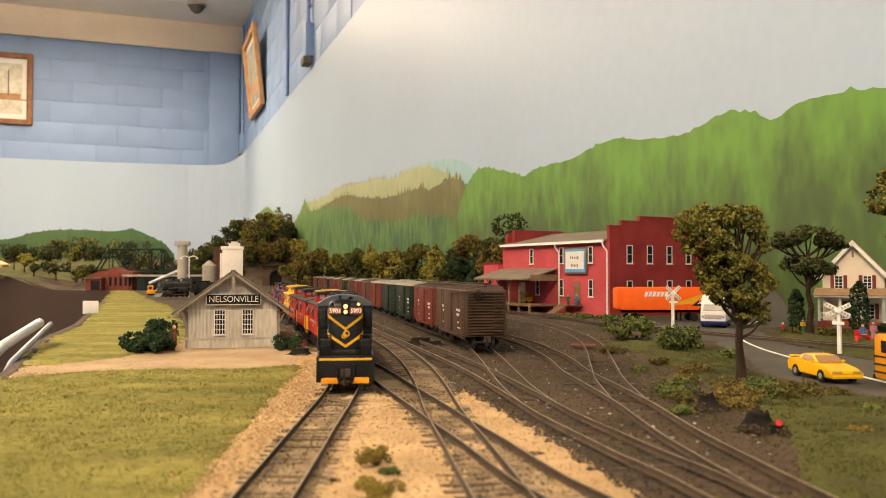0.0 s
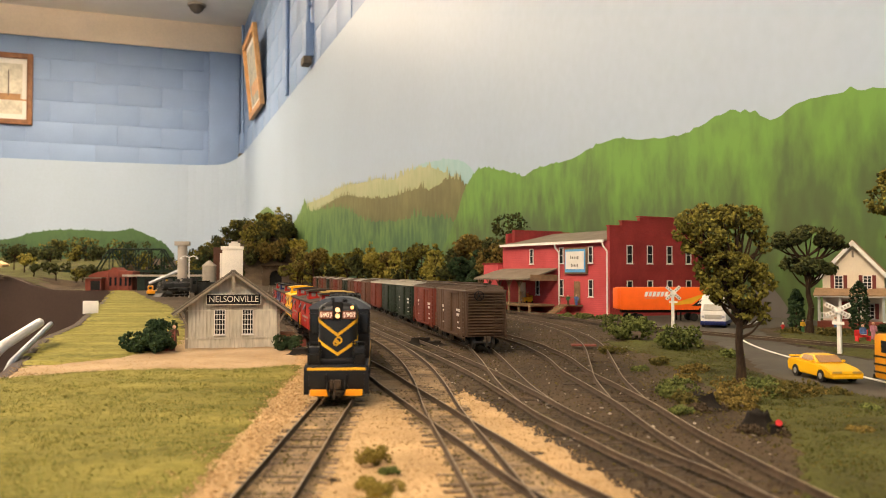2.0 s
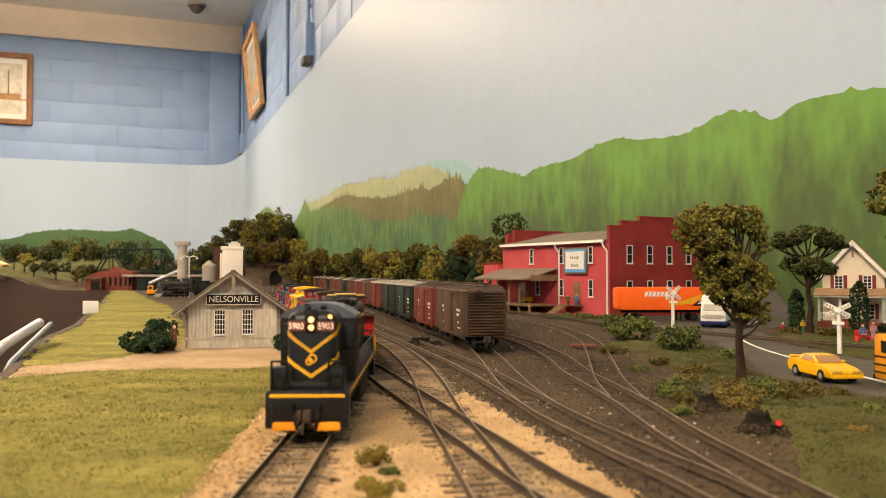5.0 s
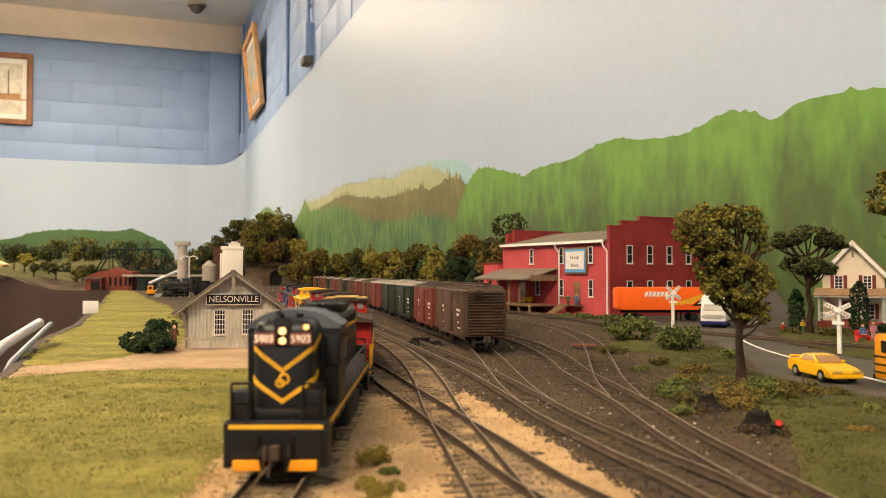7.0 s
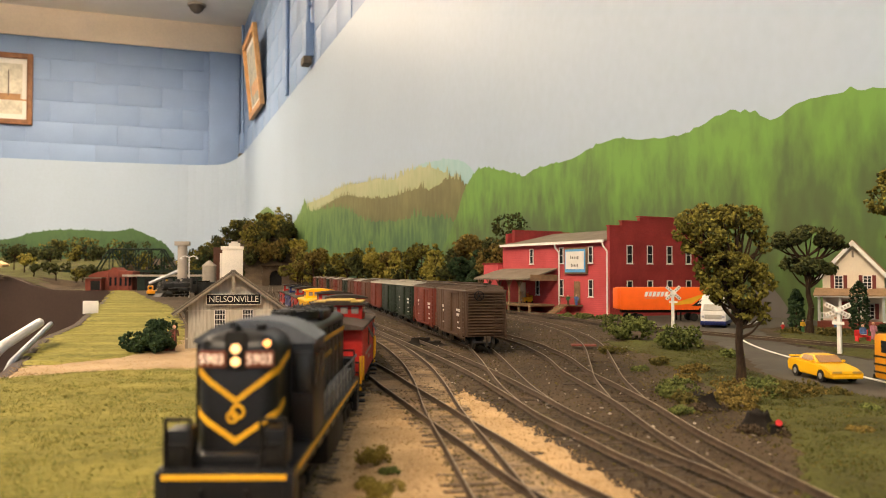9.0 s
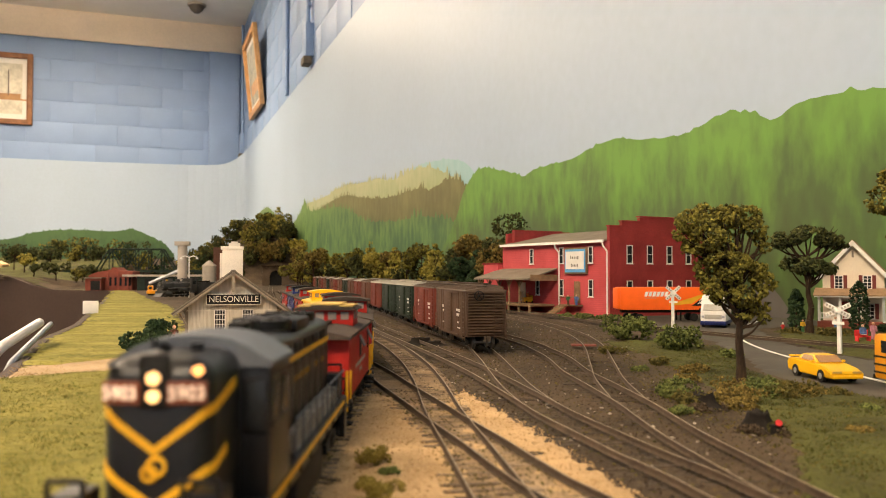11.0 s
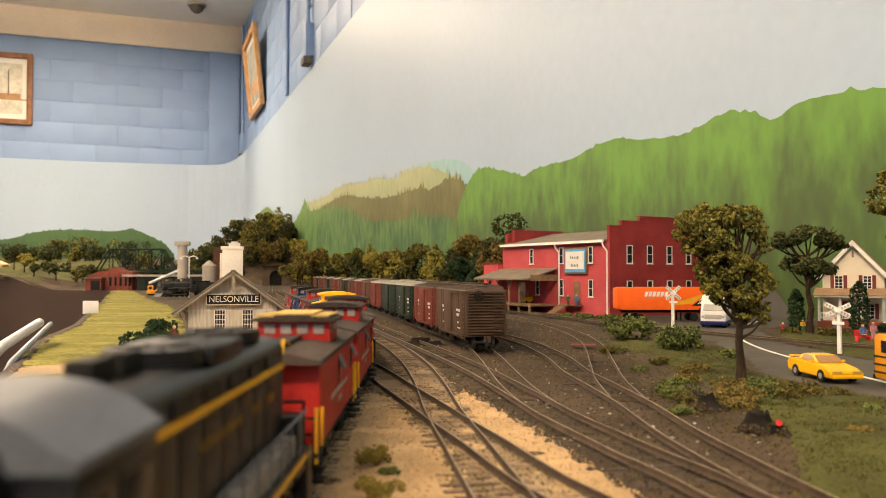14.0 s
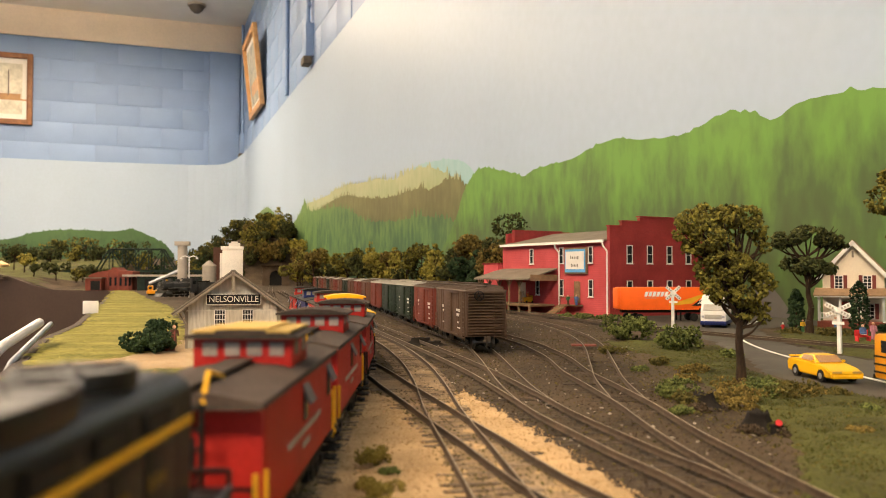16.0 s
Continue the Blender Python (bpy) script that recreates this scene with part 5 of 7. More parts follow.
for i, (x, y, r, h, leaf, n, size) in enumerate((
        (0.190, 0.830, 0.027, 0.028, "bush", 800, 0.0020), (0.207, 0.715, 0.024, 0.027, "bush", 800, 0.0018), (0.226, 0.640, 0.009, 0.010, "bush", 200, 0.0014),
        (-0.247, 0.690, 0.020, 0.022, "green", 800, 0.0020), (-0.258, 0.735, 0.018, 0.034, "green", 500, 0.0020), (-0.136, 0.715, 0.014, 0.016, "green", 420, 0.0016),
        (0.205, 1.16, 0.020, 0.013, "bush", 300, 0.0022), (0.232, 1.155, 0.018, 0.011, "bush", 260, 0.0022), (0.180, 1.20, 0.012, 0.010, "bush", 200, 0.0022),
        (0.420, 0.875, 0.020, 0.011, "weed", 260, 0.0020), (0.385, 0.90, 0.012, 0.008, "weed", 160, 0.0018), (0.505, 0.93, 0.014, 0.012, "green", 220, 0.0018), (0.555, 0.92, 0.018, 0.012, "bush", 220, 0.002))):
    bush("dense dark green foam bush on the ground" if leaf == "green" else "loose yellow-green foam bush on the ground", x, y, r, h, leaf, n, size, seed=10 + i)
for i, (x, y, r, h, leaf) in enumerate(((-0.0245, 0.283, 0.0068, 0.0075, "straw"), (-0.0175, 0.270, 0.0040, 0.0035, "bush"), (-0.0235, 0.255, 0.0045, 0.0032, "straw"), (-0.0175, 0.245, 0.0060, 0.0045, "straw"),
                                         (-0.0190, 0.225, 0.0075, 0.0055, "straw"), (-0.0180, 0.205, 0.0085, 0.0060, "straw"))):
    bush("tuft of dry olive weeds between the tracks", x, y, r, h, leaf, 1800, 0.00034, seed=40 + i, name="weed_tuft", z=-0.0042)
WEEDY = ((0.128, 0.415, 0.012, 0.008), (0.150, 0.430, 0.016, 0.009), (0.168, 0.438, 0.015, 0.008), (0.188, 0.440, 0.018, 0.009), (0.205, 0.452, 0.012, 0.006), (0.137, 0.47, 0.014, 0.009),
         (0.141, 0.345, 0.006, 0.006), (0.176, 0.345, 0.005, 0.003), (0.113, 0.39, 0.006, 0.004), (0.16, 0.60, 0.010, 0.007), (0.160, 0.452, 0.012, 0.010), (0.176, 0.452, 0.011, 0.011), (0.195, 0.462, 0.012, 0.008), (0.145, 0.405, 0.009, 0.008), (0.124, 0.440, 0.009, 0.008), (0.213, 0.445, 0.008, 0.005), (0.150, 0.50, 0.008, 0.006), (0.136, 0.56, 0.007, 0.005), (0.142, 0.68, 0.012, 0.007), (0.168, 0.55, 0.012, 0.006), (0.21, 0.40, 0.006, 0.003))
for i, (x, y, r, h) in enumerate(WEEDY):
    bush("low patch of brown and green weeds", x, y, r, h, ("weed", "autumn", "bush")[i % 3], 260, 0.0012, seed=60 + i, name="weed_patch")

# the row of trees at the foot of the backdrop, farther and farther
rs = np.random.RandomState(11)
kinds = ("olive", "dark", "gold", "autumn", "gold", "dark", "gold", "olive")
for i in range(34):
    y = 1.62 + 0.118 * i + 0.04 * rs.rand()
    x = wall_x(y) - rs.uniform(0.06, 0.15) - 0.03 * (i % 2)
    h = rs.uniform(0.125, 0.175) * (0.9 if i < 3 else 1) * (1 + 0.012 * i)
    r = h * rs.uniform(0.26, 0.36)
    if i % 4 == 2:
        blobs = [(0, 0, h * (0.3 + 0.17 * k), r * (1.0 - 0.2 * k), 0.7) for k in range(5)]
    else:
        blobs = [(rs.normal(0, r * 0.55), rs.normal(0, r * 0.4), h * rs.uniform(0.4, 0.85), r * rs.uniform(0.45, 0.7), 0.8) for _ in range(7)]
    tree(("dark green", "yellow-olive", "golden", "brownish autumn")[(0, 0, 2, 3, 1, 0, 2, 0)[i % 8]] + " model tree at the foot of the backdrop", x, y, h, blobs, kinds[i % 8], 1500 if i < 6 else 760, 0.0040 + 0.00008 * i, 0.003,
         z=ground_z(x, y), seed=100 + i, group="background trees")
# trees close behind the warehouse
for i, (px, y, h, leaf) in enumerate(((0.135, 1.80, 0.165, "autumn"), (0.165, 1.70, 0.15, "autumn"), (0.235, 1.78, 0.205, "dark"), (0.105, 1.83, 0.135, "green"), (0.06, 1.95, 0.13, "green"))):
    r = h * 0.27
    rs2 = np.random.RandomState(300 + i)
    blobs = [(rs2.normal(0, r * 0.6), rs2.normal(0, r * 0.3), h * rs2.uniform(0.35, 0.85), r * rs2.uniform(0.5, 0.75), 0.8) for _ in range(8)]
    tree("full brownish model tree behind the warehouse" if leaf == "autumn" else "full dark green model tree behind the warehouse", px, y, h, blobs, leaf, 2600, 0.0031, 0.003, seed=310 + i, group="background trees")
# woods on the knoll over the tunnel
for i in range(46):
    a, q = rs.uniform(0, 6.28), rs.rand() ** 0.5
    x, y = -1.18 + 0.40 * q * math.cos(a), 5.25 + 0.42 * q * math.sin(a)
    h = rs.uniform(0.12, 0.17)
    r = h * 0.36
    blobs = [(rs.normal(0, r * 0.5), rs.normal(0, r * 0.4), h * rs.uniform(0.35, 0.85), r * rs.uniform(0.5, 0.75), 0.8) for _ in range(6)]
    tree("dark autumn model tree on the wooded knoll", x, y, h, blobs, ("dark", "autumn", "olive", "dark")[i % 4], 520, 0.0066, 0.004, z=ground_z(x, y) - 0.03, seed=400 + i, group="knoll trees")
# trees of the far side, beyond the aisle
for i, (x, y, h) in enumerate(((-1.72, 3.62, 0.10), (-1.62, 3.60, 0.09), (-1.55, 3.62, 0.11), (-1.66, 3.75, 0.11), (-1.84, 3.66, 0.07), (-1.50, 3.70, 0.09), (-2.02, 4.0, 0.13), (-1.98, 3.85, 0.10), (-2.16, 4.1, 0.14),
                               (-1.35, 4.6, 0.12), (-1.2, 4.5, 0.13), (-1.30, 4.9, 0.14), (-1.45, 5.2, 0.12), (-2.2, 5.0, 0.16), (-2.35, 5.0, 0.14), (-1.95, 5.1, 0.13), (-1.75, 5.1, 0.12), (-1.6, 5.1, 0.13), (-1.05, 4.1, 0.14), (-1.42, 5.35, 0.15), (-1.55, 5.45, 0.13), (-1.66, 5.5, 0.11), (-1.34, 5.5, 0.19))):
    r = h * 0.36
    rs2 = np.random.RandomState(500 + i)
    blobs = [(rs2.normal(0, r * 0.6), rs2.normal(0, r * 0.3), h * rs2.uniform(0.5, 0.85), r * rs2.uniform(0.45, 0.7), 0.75) for _ in range(6)]
    tree("small dark model tree on the far meadow", x, y, h, blobs, ("dark", "olive", "dark", "dark")[i % 4] if i != 7 else "gold", 240 if h < 0.21 else 620, 0.0058 if h < 0.21 else 0.0075, 0.003, z=ground_z(x, y) - 0.003, seed=520 + i, group="far trees")


for i in range(22):
    x, y = -1.42 - 0.055 * i, 4.75 + 0.3 * rs.rand()
    h = rs.uniform(0.10, 0.15)
    r = h * 0.42
    blobs = [(rs.normal(0, r * 0.6), rs.normal(0, r * 0.3), h * rs.uniform(0.25, 0.8), r * rs.uniform(0.5, 0.7), 0.8) for _ in range(6)]
    tree("dark green tree in the far belt of woods", x, y, h, blobs, ("dark", "green", "olive", "dark")[i % 4], 220, 0.0075, 0.003, z=ground_z(x, y) - 0.01, seed=560 + i, group="far trees")


# ---- depot ----
def window(parent, name, x, z, w, h, m, cols=2, rows=2, glass=None, frame_mat=None, t=0.0008, sill=True):
    """A framed window with panes, in the plane x-z of m, facing -y."""
    fr = frame_mat or M["white"]
    bm = B()
    box(bm, x, -0.0006, z, w, 0.0006, h)
    win = part(name, bm, glass or M["glass"], parent, m=m)
    bm = B()
    for sx in (-1, 1):
        box(bm, x + sx * (w / 2 - t / 2), -0.0012, z, t, 0.0014, h)
    for zz in (z, z + h - t):
        box(bm, x, -0.0012, zz, w, 0.0014, t)
    part("window_frame", bm, fr, win)
    for k in range(1, cols):
        part("mullion", box(B(), x - w / 2 + w * k / cols, -0.0011, z, t * 0.7, 0.001, h), fr, win)
    for k in range(1, rows):
        part("glazing_bar", box(B(), x, -0.0011, z + h * k / rows - t * 0.35, w, 0.001, t * 0.7), fr, win)
    if sill:
        part("window_sill", box(B(), x, -0.0016, z - t, w + 2 * t, 0.0022, t), fr, win)
    return win


def depot():
    th = thing("depot", "weathered cream board-and-batten railway depot with black name sign", "railway depot", pose(-0.1885, 0.7325, -0.0048, 0, 0, 14))
    hw, dep, ez, pk = 0.0400, 0.135, 0.0385, 0.0676
    bm = B()
    prism(bm, [(-hw, 0), (hw, 0), (hw, ez), (0, pk), (-hw, ez)], 0, dep)
    wl = part("wall", bm, M["depot"], th)
    bm = B()
    n = 25
    rnd = random.Random(5)
    for k in range(n + 1):
        x = -hw + 2 * hw * k / n
        h = pk - (pk - ez) * abs(x) / hw
        w = 0.0023 + rnd.uniform(-0.0004, 0.0003)
        if 0 < k < n:
            box(bm, x, -0.0005, 0.0102, w, 0.0010 + rnd.uniform(0, 0.0004), h - 0.0102)
            box(bm, x + 0.0012, -0.0004, 0.0, 0.0022, 0.0008 + rnd.uniform(0, 0.0004), 0.0088)
    for k in range(42):
        box(bm, -hw - 0.0004, 0.002 + 0.0032 * k, 0.0, 0.0010, 0.0025, ez - 0.001)
    tagged(part("batten", bm, M["depot"], wl), kind="stuff")
    part("belt_rail", box(B(), 0, -0.0007, 0.0088, 2 * hw + 0.001, 0.0016, 0.0015), M["depot"], th)
    part("lintel_board", box(B(), 0, -0.0007, 0.0335, 2 * hw, 0.0012, 0.0012), M["depot"], th)
    for sx in (-1, 1):
        part("corner_board", box(B(), sx * hw, 0, 0, 0.0026, 0.0026, ez - 0.001), M["depot_trim"], th)
    # roof slopes, shingled, with a wide overhang
    slope = math.atan2(pk - ez, hw)
    run = 0.0520
    for sx in (-1, 1):
        mr = Matrix.Translation((0, 0, pk + 0.0022)) @ Matrix.Rotation(sx * slope, 4, "Y")
        ln = run / math.cos(slope)
        rf = part("roof", box(B(), sx * ln / 2, dep / 2 - 0.001, -0.0014, ln, dep + 0.020, 0.0012), M["shingle"], th, m=mr)
        bm = B()
        rows = 12
        for r in range(rows):
            for k in range(44):
                if rnd.random() < 0.02:
                    continue
                c = Matrix.Translation((sx * (ln * (r + 0.5) / rows + 0.0006), -0.0105 + (dep + 0.019) * (k + 0.5 + 0.5 * (r % 2)) / 44, rnd.uniform(0.0, 0.0004))) @ Matrix.Rotation(sx * 0.09, 4, "Y")
                box(bm, 0, 0, -0.0002, ln / rows * 1.1, 0.0031, 0.0007, m=c)
        tagged(part("shingle", bm, M["shingle"], rf, "weathered grey-brown shingles"), kind="stuff")
        part("barge_board", box(B(), sx * ln / 2, -0.0112, -0.0028, ln, 0.0012, 0.0018), M["depot_trim"], th, m=mr)
        for yy in (-0.0085, dep * 0.33, dep * 0.66, dep):
            bm = B()
            rod(bm, (sx * hw, yy + 0.004, 0.022), (sx * (run - 0.006), yy + 0.004, 0.0325), 0.0008, 6)
            part("eave_bracket", bm, M["depot_trim"], th)
    bm = B()
    box(bm, 0, -0.0095, 0.0505, 0.0022, 0.002, 0.0160)
    part("king_post", bm, M["depot_trim"], th)
    part("ridge_cap", box(B(), 0, dep / 2 - 0.001, pk + 0.0012, 0.004, dep + 0.02, 0.0016), M["shingle"], th)
    for x in (-0.0115, 0.0128):
        window(th, "window", x, 0.0125, 0.0098, 0.0225, pose(0, -0.0006, 0), 4, 5, M["glass"], M["white"], 0.0007)
        part("window_hood", box(B(), x, -0.0016, 0.0356, 0.0145, 0.002, 0.0016), M["depot"], th)
    sign = part("name_sign", box(B(), 0.0005, -0.0052, 0.0392, 0.0475, 0.0016, 0.0098, 0.0002), M["black"], th, "black name sign with cream letters")
    bm = B()
    for z in (0.0392, 0.0484):
        box(bm, 0.0005, -0.0062, z, 0.0475, 0.0006, 0.0006)
    for x in (-0.0230, 0.0240):
        box(bm, x, -0.0062, 0.0392, 0.0006, 0.0006, 0.0098)
    part("sign_border", bm, M["plaster"], sign)
    lettering("sign_lettering", "NELSONVILLE", 0.0078, M["plaster"], sign, pose(0.0005, -0.0061, 0.0441, 90, 0, 0), 0.0425)
    part("sign_bracket", box(box(B(), -0.018, -0.003, 0.042, 0.0015, 0.004, 0.0015), 0.018, -0.003, 0.042, 0.0015, 0.004, 0.0015), M["depot_trim"], th)
    # chimney
    bm = box(B(), -0.0010, 0.030, 0.045, 0.0185, 0.016, 0.0455, 0.0004)
    box(bm, -0.0015, 0.030, 0.0895, 0.0205, 0.018, 0.0028, 0.0004)
    chim = part("chimney", bm, M["plaster"], th, "unpainted pale plaster chimney")
    part("chimney_pot", box(box(B(), 0.0005, 0.030, 0.092, 0.0105, 0.010, 0.0035, 0.0008), 0.0005, 0.030, 0.0950, 0.006, 0.006, 0.002, 0.0006), M["plaster"], chim)
    part("chimney_shoulder", box(B(), -0.0110, 0.030, 0.045, 0.003, 0.014, 0.041, 0.0003), M["plaster"], chim)
    # low platform at the side
    part("side_platform", box(B(), 0.050, 0.06, 0, 0.022, 0.12, 0.006), M["path"], th)
    return th


depot()


# ---- brick warehouse ----
def warehouse():
    th = thing("warehouse", "red painted two-storey brick warehouse with stepped gable and grey roof", "warehouse", pose(0.254, 1.240, -0.004, 0, 0, 30.2))
    fw, dep = 0.2055, 0.287
    z = 0.004

    # gable front with stepped parapet
    st = [(0, 0), (fw, 0), (fw, 0.139), (0.180, 0.139), (0.180, 0.147), (0.143, 0.147), (0.143, 0.1535), (0.128, 0.1555), (0.0775, 0.1555), (0.0625, 0.1535), (0.0625, 0.147), (0.0255, 0.147), (0.0255, 0.139), (0, 0.139)]
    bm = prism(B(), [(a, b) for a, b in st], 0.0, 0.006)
    front = part("front_wall", bm, M["brick_shaded"], th, "red brick gable wall, coloured darker as the shaded face")
    bm = B()
    for (x0, x1, zz) in ((-0.001, 0.0255, 0.139), (0.0245, 0.0625, 0.147), (0.0615, 0.144, 0.1548), (0.143, 0.181, 0.147), (0.180, fw + 0.001, 0.139)):
        box(bm, (x0 + x1) / 2, 0.003, zz, x1 - x0, 0.0085, 0.0018)
    part("coping", bm, M["brick_shaded"], front)
    # side wall takes the brighter red, painted as if light falls on it
    part("side_wall", box(B(), 0.003, dep / 2 + 0.003, 0, 0.006, dep - 0.006, 0.117), M["brick_lit"], th, "red painted side wall, coloured brighter as the lit face")
    part("far_side_wall", box(B(), fw - 0.003, dep / 2 + 0.003, 0, 0.006, dep - 0.006, 0.117), M["brick_shaded"], th)
    part("rear_wall", prism(B(), [(0.006, 0), (fw - 0.006, 0), (fw - 0.006, 0.139), (0.15, 0.145), (0.05, 0.145), (0.006, 0.139)], dep - 0.006, dep), M["brick_shaded"], th)
    # brick courses as fine raised bands
    bm = B()
    for k in range(44):
        box(bm, fw / 2, -0.0001, 0.002 + 0.0031 * k, fw, 0.0006, 0.0023)
    tagged(part("brick_course", bm, M["brick_shaded"], front), kind="stuff")
    bm = B()
    for k in range(37):
        box(bm, -0.0001, dep / 2, 0.002 + 0.0031 * k, 0.0006, dep, 0.0023)
    tagged(part("brick_course", bm, M["brick_lit"], th), kind="stuff")
    # roof slopes
    for s, x0, x1 in ((1, -0.006, fw / 2), (-1, fw + 0.006, fw / 2)):
        bm = prism(B(), [(x0, 0.1165), (x1, 0.1385), (x1, 0.1405), (x0, 0.1185)], 0.006, dep - 0.002)
        part("roof", bm, M["grey_roof"], th, "flat grey-brown roof slope")
    part("eave_board", box(B(), -0.0068, dep / 2 + 0.003, 0.1145, 0.002, dep - 0.008, 0.0042), M["white"], th, "white eave board")
    for y0 in (dep - 0.012,):
        part("roof_parapet", box(B(), 0.07, y0, 0.12, 0.055 if y0 < 0.2 else 0.11, 0.008, 0.028 if y0 < 0.2 else 0.026), M["brick_shaded"], th)
    # windows
    mf = pose(0, -0.0006, 0)
    for k in range(4):
        x = 0.039 + 0.0425 * k
        for zz, h in ((0.082, 0.0285), (0.027, 0.0285)):
            w = window(th, "window", x, zz, 0.0120, h, mf, 1, 2, M["glass"], M["white"], 0.0011)
            part("arch_lintel", prism(B(), [(x - 0.0068, zz + h), (x - 0.004, zz + h + 0.0014), (x, zz + h + 0.002), (x + 0.004, zz + h + 0.0014), (x + 0.0068, zz + h)], -0.0018, 0.0), M["brick_shaded"], w)
    ml = Matrix.Rotation(radians(-90), 4, "Z")
    ml = Matrix.Translation((-0.0006, 0, 0)) @ ml
    for y in (0.042, 0.115, 0.197):
        window(th, "window", -y, 0.083, 0.0105, 0.0260, ml, 1, 2, M["glass"], M["white"], 0.0010)
    for y in (0.042, 0.115, 0.180):
        window(th, "window", -y, 0.030, 0.0105, 0.0270, ml, 1, 2, M["glass"], M["white"], 0.0010)
    # side door with step
    part("door", box(B(), -0.0008, 0.076, 0.019, 0.002, 0.014, 0.035, 0.0002), M["wood"], th, "brown plank door")
    part("door", box(B(), -0.0008, 0.225, 0.019, 0.002, 0.018, 0.032, 0.0002), M["white"], th, "pale dock door")
    # billboard, its words as bars
    sg = part("billboard", box(B(), -0.0025, 0.077, 0.066, 0.003, 0.055, 0.042, 0.0004), M["wood"], th, "framed white and blue wall sign")
    part("sign_field", box(B(), -0.0044, 0.077, 0.0685, 0.0008, 0.050, 0.037), M["sign_blue"], sg)
    part("sign_face", box(B(), -0.0050, 0.077, 0.0735, 0.0008, 0.045, 0.0285), M["white"], sg)
    for zz, ww, n in ((0.0890, 0.022, 5), (0.0765, 0.019, 5)):
        bm = B()
        for k in range(n):
            box(bm, -0.0055, 0.077 - ww / 2 + ww * (k + 0.5) / n, zz + (0.001 if k else 0), 0.0004, ww / n * 0.45, 0.0052 if k in (0, 4) else 0.0036)
        part("word_bar", bm, M["ink"], sg)
    # rain pipes
    for y, top in ((0.004, 0.113), (0.121, 0.113)):
        bm = B()
        tube(bm, [(-0.0075, y + 0.005, top + 0.002), (-0.0065, y + 0.004, top - 0.004), (-0.0020, y, top - 0.012), (-0.0020, y, 0.004)], 0.0013, 8)
        part("rain_pipe", bm, M["white"], th, "white rain pipe")
    # dock and its canopy
    part("dock", box(B(), -0.026, 0.215, 0.0125, 0.050, 0.160, 0.0026), M["wood"], th, "plank loading dock")
    bm = B()
    for k in range(40):
        box(bm, -0.026, 0.137 + 0.004 * k, 0.0151, 0.0505, 0.0034, 0.0006)
    tagged(part("dock_plank", bm, M["wood"], th), kind="stuff")
    for k in range(6):
        part("dock_post", box(B(), -0.048, 0.140 + 0.03 * k, 0, 0.003, 0.003, 0.0125), M["wood"], th)
        if k:
            bm = box(B(), -0.047, 0.140 + 0.03 * k, 0.0155, 0.0024, 0.0024, 0.041)
            for s in (-1, 1):
                rod(bm, (-0.047, 0.140 + 0.03 * k, 0.044), (-0.047, 0.140 + 0.03 * k + s * 0.009, 0.0565), 0.0009, 6)
            part("canopy_post", bm, M["wood"], th)
    bm = prism(B(), [(-0.060, 0.0560), (0.0, 0.0735), (0.0, 0.0755), (-0.060, 0.0585)], 0.128, 0.292)
    part("canopy_roof", bm, M["grey_roof"], th, "grey-brown canopy roof over the dock")
    part("canopy_fascia", box(B(), -0.028, 0.1275, 0.0545, 0.055, 0.0015, 0.010), M["wood"], th)
    bm = B()
    for k in range(5):
        box(bm, -0.014 - 0.005 * k, 0.100, 0.0125 - 0.0028 * k, 0.005, 0.022, 0.0026)
    part("stair", bm, M["wood"], th, "wooden stair to the side door")
    part("landing", box(B(), -0.0065, 0.085, 0.0145, 0.013, 0.045, 0.0022), M["wood"], th)
    bm = B()
    for y in (0.064, 0.086, 0.106):
        rod(bm, (-0.012, y, 0.016), (-0.012, y, 0.030), 0.0008, 6)
    rod(bm, (-0.012, 0.064, 0.029), (-0.012, 0.106, 0.029), 0.0008, 6)
    part("landing_rail", bm, M["wood"], th)
    # low annex at the far end
    an = part("annex", box(B(), 0.02, dep + 0.025, 0, 0.06, 0.048, 0.083), M["brick_lit"], th, "low red brick annex")
    bm = B()
    for k in range(8):
        box(bm, -0.009 + 0.0078 * k, dep + 0.002, 0.083, 0.005, 0.005, 0.003)
        box(bm, -0.009, dep + 0.004 + 0.0065 * k, 0.083, 0.005, 0.0045, 0.003)
    part("annex_parapet", bm, M["brick_shaded"], an)
    return th


warehouse()


